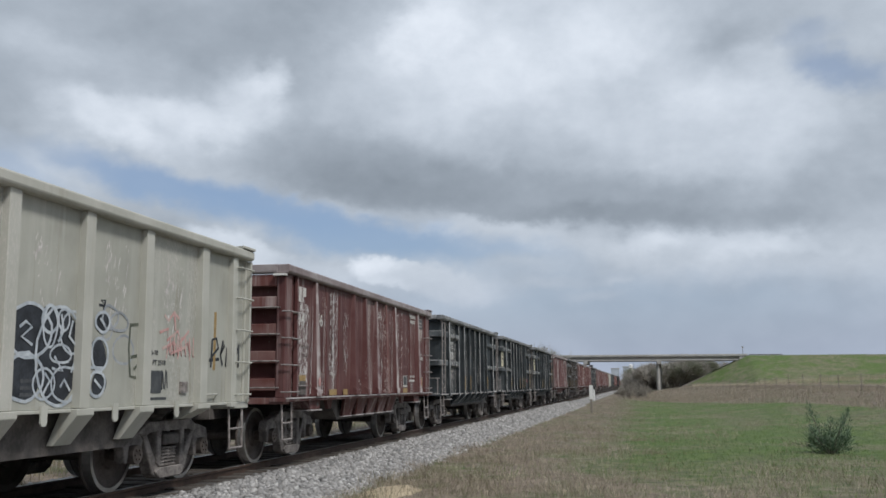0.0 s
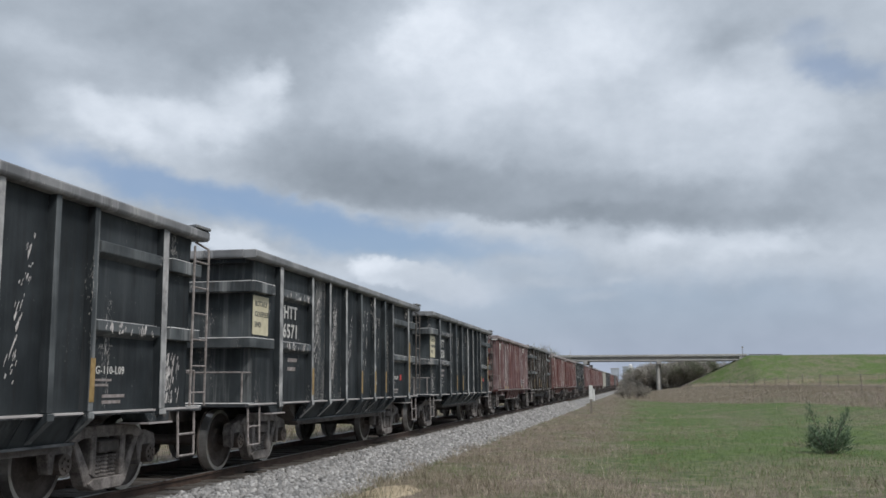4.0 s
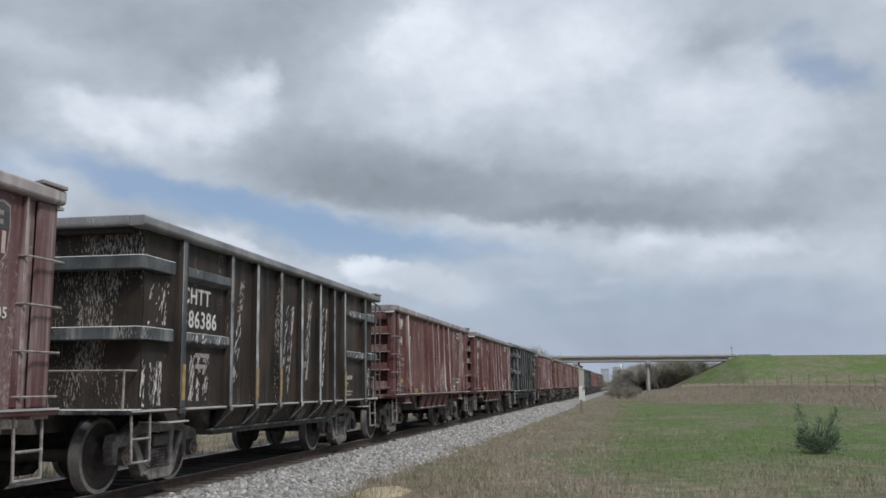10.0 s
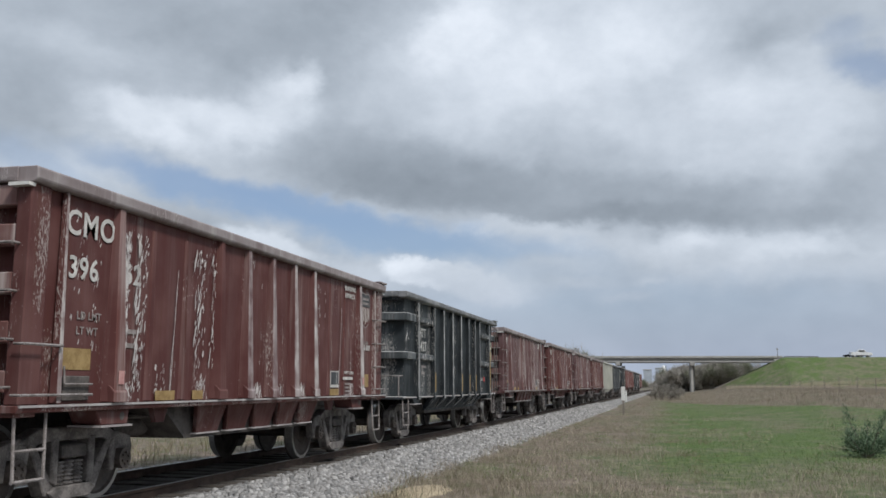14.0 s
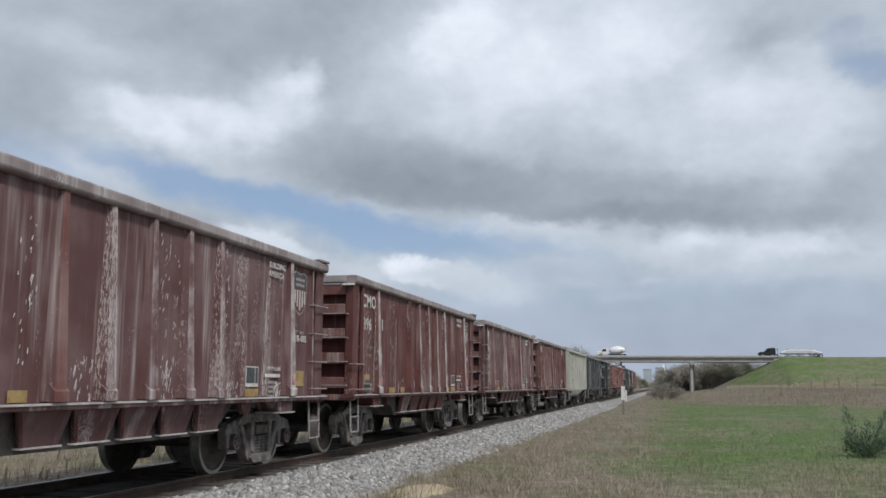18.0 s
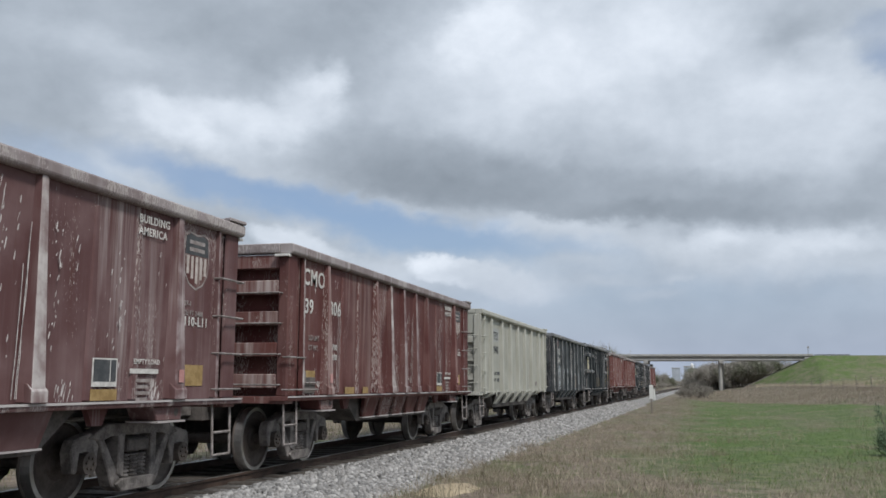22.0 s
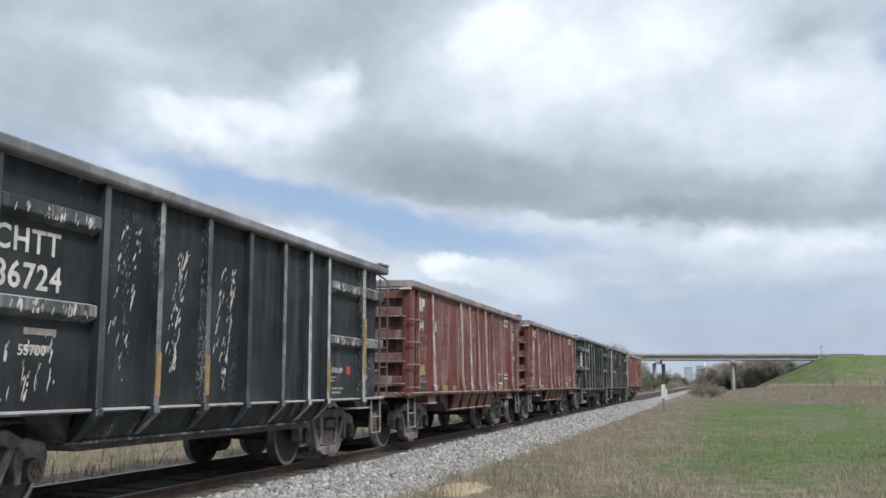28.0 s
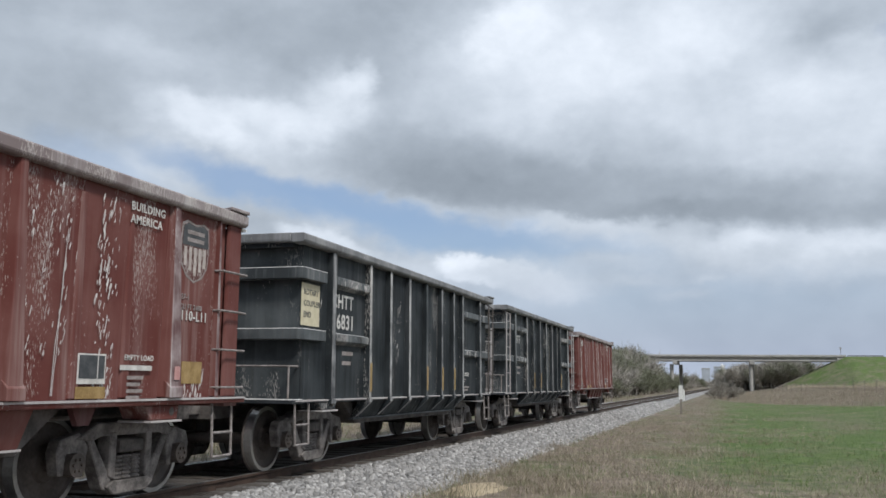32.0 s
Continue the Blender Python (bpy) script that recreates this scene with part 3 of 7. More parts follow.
def build_ground():
    xs = axis_lines([(-3000, -600, 400), (-600, -100, 60), (-100, -30, 6), (-30, -2, 1.0), (-2, 30, 0.8), (30, 100, 5), (100, 600, 50), (600, 3000, 400)])
    ys = axis_lines([(-900, -120, 90), (-120, 4, 6), (4, 80, 1.0), (80, 200, 3), (200, 280, 2.0), (280, 600, 30), (600, 4200, 300)])
    vs = [(x, y, ground_z(x, y)) for y in ys for x in xs]
    n = len(xs)
    fs = [(j * n + i, j * n + i + 1, (j + 1) * n + i + 1, (j + 1) * n + i) for j in range(len(ys) - 1) for i in range(n - 1)]
    ob = new("ground", raw_mesh("ground", vs, fs, GROUND))
    ob.data.polygons.foreach_set("use_smooth", np.ones(len(ob.data.polygons), dtype=bool))
    tagged(ob, "rough meadow of dead tan and fresh green grass", "ground", kind="structure")
    # ballast bed with shoulders sloping down to the grass
    prof = [(-2.75, -0.42), (-1.75, -0.15), (-1.25, -0.13), (1.25, -0.13), (1.62, -0.16), (2.95, -0.42)]
    ys = axis_lines([(-260, 0, 5), (0, 90, 0.5), (90, 420, 5)])
    vs, fs = [], []
    for y in ys:
        for i, (x, z) in enumerate(prof):
            wob = 0.16 * noise.noise((x * 3, y * 0.8, 0)) if i in (0, 5) else 0.02 * noise.noise((x * 9, y * 3, 2))
            vs.append((XC + x + (wob if i in (0, 5) else 0), y, z + (0 if i in (0, 5) else wob)))
    n = len(prof)
    fs = [(j * n + i, j * n + i + 1, (j + 1) * n + i + 1, (j + 1) * n + i) for j in range(len(ys) - 1) for i in range(n - 1)]
    tagged(new("ballast_bed", raw_mesh("ballast_bed", vs, fs, BALLAST)), "bed of pale grey crushed stone along the track", "ballast", kind="structure")


def build_track():
    track = thing("railway_track", pose(XC, 0, 0), "single railway track with rusty rails on dark timber ties", "track")
    track["kind"] = "structure"
    outline = [(-0.07, -0.172), (0.07, -0.172), (0.07, -0.158), (0.012, -0.135), (0.012, -0.045), (0.036, -0.032), (0.036, -0.006), (0.028, 0.0), (-0.028, 0.0), (-0.036, -0.006), (-0.036, -0.032), (-0.012, -0.045), (-0.012, -0.135), (-0.07, -0.158)]
    for side in (-1, 1):
        bm = bmesh.new()
        prism(bm, [(x + side * 0.7535, z) for x, z in outline], "y", -260, 420)
        part("rail", bm, RAIL, track, "rust-brown steel rail")
        bm = bmesh.new()
        box(bm, side * 0.7535 - 0.024, side * 0.7535 + 0.024, -260, 420, -0.001, 0.0025)
        part("rail_head", bm, TREAD, track, "bright worn running surface")
    tie = shared("tie", lambda: mesh("tie", box(bmesh.new(), -1.3, 1.3, -0.115, 0.115, -0.33, -0.110), TIE, bevel=0.012))
    rng = random.Random(5)
    y = -12.0
    for i in range(200):
        put("tie", tie, track, pose(rng.uniform(-0.04, 0.04), y, rng.uniform(-0.012, 0.008), 0, 0, rng.uniform(-0.8, 0.8)))
        y += 0.535
    vs, fs = [], []
    while y < 330:
        b = len(vs)
        vs += [(x, yy, z) for x in (-1.3, 1.3) for yy in (y - 0.115, y + 0.115) for z in (-0.3, -0.112)]
        fs += [[b + i for i in f] for f in ((0, 1, 3, 2), (4, 6, 7, 5), (0, 4, 5, 1), (2, 3, 7, 6), (1, 5, 7, 3))]
        y += 0.535
    tagged(put("far_ties", raw_mesh("far_ties", vs, fs, TIE), track), kind="stuff")


build_ground()
build_track()


# ---- overpass ----
SLOPE = plain("brown_slope_paving", (0.20, 0.165, 0.125), (0.34, 0.29, 0.235), 0.9, 0, 1.2, 0.4)


def build_overpass():
    o = thing("road_overpass", pose(0, 0, 0), "concrete road overpass on slim columns across the railway", "bridge")
    o["kind"] = "structure"
    x0, x1 = -40.5, 23.6
    w = 5.2

    def skew(bm):
        for v in bm.verts:
            v.co.y += road_y(v.co.x)
        return bm
    part("deck", skew(box(bmesh.new(), x0, x1, -w, w, 7.85, 8.12)), CONCRETE, o, "pale concrete deck edge")
    part("roadway", skew(box(bmesh.new(), x0 - 0.3, x1 + 0.3, -w + 0.5, w - 0.5, 8.124, 8.15)), ASPHALT, o)
    for s in (-1, 1):
        part("parapet", skew(box(bmesh.new(), x0 - 0.5, x1 + 2.0, s * w - 0.14, s * w + 0.14, 8.0, 8.46)), CONCRETE, o, "low pale concrete parapet", bevel=0.03)
        part("kerb", skew(box(bmesh.new(), x0, x1, s * (w - 0.34) - 0.18, s * (w - 0.34) + 0.18, 8.1, 8.26)), CONCRETE, o)
    for y in (-4.7, -2.35, 0.0, 2.35, 4.7):
        bm = prism(bmesh.new(), [(y - 0.28, 6.95), (y + 0.28, 6.95), (y + 0.24, 7.15), (y + 0.09, 7.3), (y + 0.09, 7.62), (y + 0.36, 7.72), (y + 0.36, 7.846), (y - 0.36, 7.846), (y - 0.36, 7.72), (y - 0.09, 7.62), (y - 0.09, 7.3), (y - 0.24, 7.15)], "x", x0, x1)
        part("girder", skew(bm), GIRDER, o, "grey concrete beam")
    for bx, cols in ((-29.5, (-3.6, 3.6)), (-13.2, (-3.6, 3.6)), (4.6, (-3.6, 3.6))):
        part("pier_cap", skew(box(bmesh.new(), bx - 0.55, bx + 0.55, -w + 0.1, w - 0.1, 6.15, 6.946)), GIRDER, o, "concrete cap beam", bevel=0.06)
        for y in cols:
            part("column", skew(rod(bmesh.new(), (bx + (0.9 if bx < 0 else 0.25) * (1 if y > 0 else -1), y, -0.6), (bx + (0.9 if bx < 0 else 0.25) * (1 if y > 0 else -1), y, 6.16), 0.46, 18)), GIRDER, o, "round concrete column", smooth=False)
    for x, s in ((x0, -1), (x1, 1)):
        part("abutment", skew(box(bmesh.new(), min(x, x + s * 1.4), max(x, x + s * 1.4), -w, w, 5.4, 7.846)), CONCRETE, o, "pale concrete abutment", bevel=0.05)
    # stone slope paving below the right-hand abutment
    bm = prism(bmesh.new(), [(9.8, 0.25), (23.4, 6.75), (23.4, 6.95), (9.8, 0.55)], "y", -w - 0.9, w + 0.9)
    part("slope_paving", skew(bm), SLOPE, o, "dark sloped concrete paving")
    bm = bmesh.new()
    rod(bm, (24.3, ROAD_Y - 5.6, 7.6), (24.3, ROAD_Y - 5.6, 10.2), 0.05)
    s = thing("road_sign", pose(0, 0, 0), "small road sign on a thin post by the road", "sign")
    part("post", bm, WIRE, s)
    part("sign_plate", box(bmesh.new(), 24.1, 24.5, ROAD_Y - 5.65, ROAD_Y - 5.60, 9.75, 10.15), GIRDER, s)
    # the road goes on along the embankment
    for a, b, nm in ((x1 + 0.3, 900, "road_east"), (-900, x0 - 0.3, "road_west")):
        bm = box(bmesh.new(), a, b, -4.2, 4.2, 7.98, 8.13)
        ob = new("road", mesh("road", skew(bm), ASPHALT))
        tagged(ob, "asphalt road on top of the embankment", "road", kind="structure")
    # steel guard rail
    g = thing("guard_rail", pose(0, 0, 0), "low steel guard rail beside the road", "guard rail")
    part("beam", skew(box(bmesh.new(), 25.8, 33.5, -6.3, -6.22, 8.14, 8.34)), WIRE, g)
    for i in range(5):
        x = 25.9 + i * 1.88
        part("post", skew(box(bmesh.new(), x - 0.07, x + 0.07, -6.2, -6.08, 7.5, 8.3)), WIRE, g)


build_overpass()

# ---- freight cars: x across, y along (towards the train's tail), z up from the rail tops ----
AXLES = (-0.89, 0.89)
WHEELSETS = []


def wheelset_mesh():
    bm = bmesh.new()
    rod(bm, (-1.04, 0, 0), (1.04, 0, 0), 0.082, 14)
    for s in (-1, 1):
        prof = [(0.655, 0.12), (0.655, 0.17), (0.690, 0.19), (0.690, 0.36), (0.650, 0.40), (0.650, 0.482), (0.668, 0.484), (0.683, 0.468), (0.790, 0.455), (0.790, 0.405), (0.762, 0.385), (0.745, 0.30), (0.760, 0.19), (0.795, 0.17), (0.795, 0.10)]
        lathe(bm, [(s * d, r) for d, r in prof], "x", 36)
        for i in range(6):                      # bolts on the bearing's end cap
            t = math.tau * i / 6
            rod(bm, (s * 1.145, 0.06 * math.cos(t), 0.06 * math.sin(t)), (s * 1.165, 0.06 * math.cos(t), 0.06 * math.sin(t)), 0.018, 6)
        rod(bm, (s * 0.98, 0, 0), (s * 1.145, 0, 0), 0.115, 16)
    me = mesh("wheelset", bm, WHEEL)
    me.materials.append(TREAD)
    for p in me.polygons:
        r = math.hypot(p.center.y, p.center.z)
        if 0.425 < r < 0.475 and abs(p.center.x) > 0.68:
            p.material_index = 1
    return me


def side_frame_mesh():
    bm = bmesh.new()
    x0, x1 = 0.93, 1.09
    for s in (-1, 1):
        # pedestal and its roof over the bearing
        prism(bm, [(s * 0.66, 0.62), (s * 0.72, 0.33), (s * 0.78, 0.33), (s * 0.78, 0.575), (s * 1.0, 0.575), (s * 1.0, 0.36), (s * 1.07, 0.36), (s * 1.12, 0.58), (s * 1.07, 0.70), (s * 0.80, 0.76)], "x", x0 + 0.01, x1 - 0.01)
        # slanting leg from the top member to the spring seat
        prism(bm, [(s * 0.70, 0.70), (s * 0.60, 0.70), (s * 0.27, 0.24), (s * 0.30, 0.13), (s * 0.42, 0.17)], "x", x0, x1)
        # column beside the springs
        prism(bm, [(s * 0.36, 0.74), (s * 0.25, 0.74), (s * 0.25, 0.25), (s * 0.36, 0.30)], "x", x0 + 0.015, x1 + 0.02)
    prism(bm, [(-0.86, 0.70), (-0.55, 0.84), (0.55, 0.84), (0.86, 0.70), (0.62, 0.66), (0.5, 0.72), (-0.5, 0.72), (-0.62, 0.66)], "x", x0 - 0.01, x1 + 0.01)
    prism(bm, [(-0.40, 0.20), (-0.28, 0.11), (0.28, 0.11), (0.40, 0.20), (0.30, 0.25), (-0.30, 0.25)], "x", x0 - 0.02, x1 + 0.03)
    return mesh("side_frame", bm, GRIME, bevel=0.012)


def spring_mesh():
    """One coil spring, its turns seen as ridges."""
    prof = []
    for i in range(6):
        z = 0.255 + i * 0.043
        prof += [(z, 0.055), (z + 0.008, 0.074), (z + 0.022, 0.074), (z + 0.030, 0.055)]
    return mesh("spring", lathe(bmesh.new(), prof, "z", 12), GRIME)


def bolster_mesh():
    bm = bmesh.new()
    prism(bm, [(-1.12, 0.53), (-1.12, 0.66), (-0.5, 0.74), (0.5, 0.74), (1.12, 0.66), (1.12, 0.53), (0.5, 0.46), (-0.5, 0.46)], "y", -0.20, 0.20)
    return mesh("bolster", bm, UNDER, bevel=0.015)


def add_truck(car, y):
    t = put("truck", shared("bolster", bolster_mesh), car, pose(0, y, 0), "cast steel truck with coil springs, caked in grime")
    for s, turn in ((1, 0), (-1, 180)):
        put("side_frame", shared("side_frame", side_frame_mesh), t, pose(0, 0, 0, 0, 0, turn))
        for y in (-0.155, 0.0, 0.155):
            put("spring", shared("spring", spring_mesh), t, pose(s * 1.02, y, 0))
    for a in AXLES:
        w = put("wheelset", shared("wheelset", wheelset_mesh), t, pose(0, a, 0.457), "brown wheels with a bright worn rim")
        WHEELSETS.append(w)
    bm = shared("brake_beam", lambda: mesh("brake_beam", rod(rod(bmesh.new(), (-0.8, -0.38, 0.40), (0.8, -0.38, 0.40), 0.035), (-0.8, 0.38, 0.40), (0.8, 0.38, 0.40), 0.035), UNDER))
    put("brake_beam", bm, t)


def coupler_mesh():
    bm = bmesh.new()
    box(bm, -0.08, 0.08, 5.3, 5.95, 0.80, 0.96)
    prism(bm, [(-0.14, 5.90), (0.14, 5.90), (0.20, 6.05), (0.16, 6.20), (0.05, 6.12), (-0.02, 6.22), (-0.15, 6.14)], "z", 0.75, 1.00)
    return mesh("coupler", bm, GRIME, bevel=0.015)


def hose_mesh():
    bm = bmesh.new()
    last = Vector((0.36, 5.55, 0.86))
    for i in range(1, 9):
        t = i / 8
        p = Vector((0.36 - 0.20 * t, 5.55 + 0.65 * t, 0.86 - 0.42 * math.sin(t * 2.6)))
        rod(bm, last, p, 0.022, 6)
        last = p
    return mesh("air_hose", bm, RUBBER)


def stirrup_mesh(depth=0.62):
    """Sill step below a corner: two hangers and two treads."""
    bm = bmesh.new()
    for y in (-0.22, 0.22):
        rod(bm, (0, y, 0), (0.02, y * 0.95, -depth), 0.017, 6)
    for z in (-depth, -depth + 0.27):
        rod(bm, (0.015, -0.22, z), (0.015, 0.22, z), 0.017, 6)
    return mesh("sill_step", bm, ROD)


def add_running_gear(car, truck_at, half):
    for s in (-1, 1):
        add_truck(car, s * truck_at)
        turn = 0 if s > 0 else 180
        put("coupler", shared("coupler", coupler_mesh), car, pose(0, s * (half - 5.55), 0, 0, 0, turn), "worn steel knuckle coupler")
        put("air_hose", shared("hose", hose_mesh), car, pose(0, s * (half - 5.55), 0, 0, 0, turn))
        for sx in (-1, 1):
            put("sill_step", shared("step", stirrup_mesh), car, pose(sx * 1.46, s * (half - 0.36), 1.03))
    bm = bmesh.new()
    box(bm, -0.26, 0.26, -half, half, 0.74, 1.02)
    put("centre_sill", shared(("sill", half), lambda: mesh("centre_sill", bm, UNDER)), car, None, "dark centre sill")
    put("brake_cylinder", shared("cyl", lambda: mesh("brake_cylinder", rod(bmesh.new(), (0.75, -2.3, 0.78), (0.75, -1.55, 0.78), 0.15, 14), UNDER, bevel=0.01)), car, pose(0, -0.6, 0.02))
    put("air_reservoir", shared("res", lambda: mesh("air_reservoir", rod(bmesh.new(), (0.62, 2.3, 0.80), (0.62, 3.0, 0.80), 0.17, 14), UNDER, bevel=0.015)), car, pose(0, -0.1, 0.0))
    put("brake_pipe", shared("pipe", lambda: mesh("brake_pipe", rod(bmesh.new(), (1.0, -3.9, 0.90), (1.0, 3.9, 0.90), 0.022, 6), UNDER)), car)


def letters(car, text, y, z, size, mat=None, x=1.486, name="lettering", end=0):
    """Writing on the side towards the field (end=0) or on the leading end."""
    key = ("text", text, size, (mat or LETTER).name)
    if key not in SHARED:
        c = bpy.data.curves.new("lettering", "FONT")
        c.body, c.size, c.extrude, c.space_character, c.resolution_u, c.offset = text, size, 0.0015, 1.10, 3, size * 0.018
        c.materials.append(mat or LETTER)
        SHARED[key] = c
    ob = new(name, SHARED[key])
    ob.parent = car
    ob.matrix_basis = pose(x, y, z, 90, 0, 90) if not end else pose(y, x, z, 90, 0, 0)
    return ob


def bars(car, y, z, w, h, mat=None, x=1.482, rows=1, gap=0.03, name="marking"):
    """Small unreadable markings: plain bars."""
    bm = bmesh.new()
    for i in range(rows):
        zz = z - i * (h + gap)
        box(bm, x, x + 0.004, y, y + w * (1.0 if i % 2 == 0 else 0.82), zz, zz + h)
    return part(name, bm, mat or LETTER, car)


def tape(car, y, z, w, h, x, name="reflective_tape"):
    return put(name, shared(("tape", round(w, 2), round(h, 2)), lambda: mesh("reflective_tape", box(bmesh.new(), 0, 0.004, -w / 2, w / 2, 0, h), YELLOW)), car, pose(x, y, z), "faded yellow reflective patch")


def rungs(car, y0, y1, zs, mat=None):
    """Side ladder rungs between two places along the car, on both sides."""
    for sx in (-1, 1):
        for z in zs:
            def build():
                bm = bmesh.new()
                rod(bm, (0, 0, 0), (0, y1 - y0, 0), 0.014, 6)
                for yy in (0.0, y1 - y0):
                    rod(bm, (0, yy, 0), (-0.11, yy, 0), 0.014, 6)
                return mesh("side_rung", bm, mat or ROD)
            put("side_rung", shared(("rung", round(y1 - y0, 2), (mat or ROD).name), build), car, pose(sx * 1.575, y0, z) if sx > 0 else pose(-1.575, y1, z, 0, 0, 180), "thin steel grab rung")


def end_rungs(car, s, half, x0, x1, zs, mat=None):
    for z in zs:
        def build():
            bm = bmesh.new()
            rod(bm, (0, 0, 0), (x1 - x0, 0, 0), 0.014, 6)
            for xx in (0.0, x1 - x0):
                rod(bm, (xx, 0, 0), (xx, 0.10, 0), 0.014, 6)
            return mesh("end_rung", bm, mat or ROD)
        me = shared(("erung", round(x1 - x0, 2), (mat or ROD).name), build)
        put("end_rung", me, car, pose(x0, -half - 0.07, z) if s < 0 else pose(-x0, half + 0.07, z, 0, 0, 180), "thin steel grab rung")


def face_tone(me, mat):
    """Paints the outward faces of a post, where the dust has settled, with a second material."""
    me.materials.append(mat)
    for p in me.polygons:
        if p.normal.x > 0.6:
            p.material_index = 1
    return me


def ledge_dust(me):
    """Dust lies on the upward faces."""
    me.materials.append(LEDGE)
    for p in me.polygons:
        if p.normal.z > 0.7:
            p.material_index = len(me.materials) - 1
    return me


def channel_post(width, depth, z0, z1, x, mat, face, foot=True, taper=0.35):
    """A pressed side post, deepest at its foot, with a boxed foot."""
    def build():
        bm = bmesh.new()
        a, b = width / 2, width / 2 * 0.66
        c, e = a * 0.50, b * 0.46
        lo = [(x - 0.01, -a), (x + depth, -b), (x + depth, b), (x - 0.01, a)]
        hi = [(x - 0.01, -c), (x + depth * (1 - taper), -e), (x + depth * (1 - taper), e), (x - 0.01, c)]
        v0 = [bm.verts.new((px, py, z0)) for px, py in lo]
        v1 = [bm.verts.new((px, py, z1)) for px, py in hi]
        bm.faces.new(v0)
        bm.faces.new(v1[::-1])
        for i in range(4):
            j = (i + 1) % 4
            bm.faces.new((v0[i], v1[i], v1[j], v0[j]))
        if foot:
            prism(bm, [(x, z0 - 0.004), (x + depth + 0.012, z0 - 0.004), (x + depth + 0.012, z0 + 0.10), (x + depth * 0.6, z0 + 0.17), (x, z0 + 0.17)], "y", -a * 0.8, a * 0.8)
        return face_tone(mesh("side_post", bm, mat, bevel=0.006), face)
    return shared(("post", width, depth, z0, z1, x, mat.name, face.name, foot, taper), build)


def panel(y0, y1, z0, z1, x, mat):
    return shared(("panel", round(y1 - y0, 3), z0, z1, x, mat.name), lambda: mesh("side_panel", box(bmesh.new(), x - 0.03, x, -(y1 - y0) / 2 + 0.002, (y1 - y0) / 2 - 0.002, z0, z1), mat))


def both_sides(name, me, car, y, label=""):
    put(name, me, car, pose(0, y, 0), label)
    put(name, me, car, pose(0, y, 0, 0, 0, 180), label)


def chord(car, half, z0, z1, mat):
    """The box beam round the top edge, with its small lip and worn corners."""
    def side():
        bm = bmesh.new()
        prism(bm, [(1.36, z0), (1.545, z0), (1.575, z0 + 0.03), (1.575, z1 - 0.015), (1.555, z1), (1.36, z1)], "y", -half, half)
        return mesh("top_chord", bm, mat, bevel=0.01)

    def end():
        bm = bmesh.new()
        prism(bm, [(half - 0.17, z0 + 0.01), (half - 0.012, z0 + 0.01), (half - 0.002, z0 + 0.04), (half - 0.002, z1 + 0.004), (half - 0.17, z1 + 0.004)], "x", -1.358, 1.358)
        return mesh("end_chord", bm, mat, bevel=0.01)

    def cap():
        bm = bmesh.new()
        prism(bm, [(1.10, half - 0.20), (1.58, half - 0.42), (1.60, half - 0.02), (1.50, half + 0.03), (1.10, half + 0.03)], "z", z1 + 0.004, z1 + 0.045)
        return mesh("corner_cap", bm, mat, bevel=0.008)
    for turn in (0, 180):
        put("top_chord", shared(("chord", half, z0, mat.name), side), car, pose(0, 0, 0, 0, 0, turn))
        put("end_chord", shared(("echord", half, z0, mat.name), end), car, pose(0, 0, 0, 0, 0, turn))
        put("corner_cap", shared(("cap", half, z1, mat.name), cap), car, pose(0, 0, 0, 0, 0, turn))


STRIPE = plain("faded_cream_stripe", (0.36, 0.32, 0.29), (0.52, 0.48, 0.45), 0.7, 0, 12, 0)


def shield(car, y, z):
    """A worn emblem: a plain shield, dark above, striped below."""
    def outline(k):
        return [(-0.19 * k, 0.30 * k), (-0.12 * k, 0.34 * k), (0.0, 0.31 * k), (0.12 * k, 0.34 * k), (0.19 * k, 0.30 * k), (0.205 * k, 0.1 * k), (0.185 * k, -0.16 * k), (0.11 * k, -0.29 * k), (0.0, -0.35 * k), (-0.11 * k, -0.29 * k), (-0.185 * k, -0.16 * k), (-0.205 * k, 0.1 * k)]
    e = put("emblem", shared("emblem", lambda: mesh("emblem", prism(bmesh.new(), outline(1.0), "x", 1.477, 1.479), FAINT)), car, pose(0, y, z) @ Matrix.Diagonal((1, 1.42, 1.0, 1)), "worn shield emblem with white stripes")
    put("emblem_field", shared("emblem_field", lambda: mesh("emblem_field", prism(bmesh.new(), outline(0.93), "x", 1.480, 1.4815), RED_DARK)), e)
    put("emblem_top", shared("emblem_top", lambda: mesh("emblem_top", prism(bmesh.new(), [(-0.172, 0.27), (-0.11, 0.31), (0.0, 0.285), (0.11, 0.31), (0.172, 0.27), (0.185, 0.06), (-0.185, 0.06)], "x", 1.4825, 1.484), LETTER_DARK)), e)
    for i in range(5):
        yy = -0.136 + i * 0.068
        lo = -0.27 + abs(yy) * 0.75
        put("stripe", shared(("stripe", i), lambda: mesh("stripe", box(bmesh.new(), 1.4825, 1.484, yy - 0.019, yy + 0.019, lo, 0.045), STRIPE)), e)
    for zz in (0.21, 0.125):
        put("lettering_bar", shared(("lbar", zz), lambda: mesh("lettering_bar", box(bmesh.new(), 1.485, 1.4865, -0.12, 0.12, zz - 0.022, zz + 0.022), FAINT)), e)


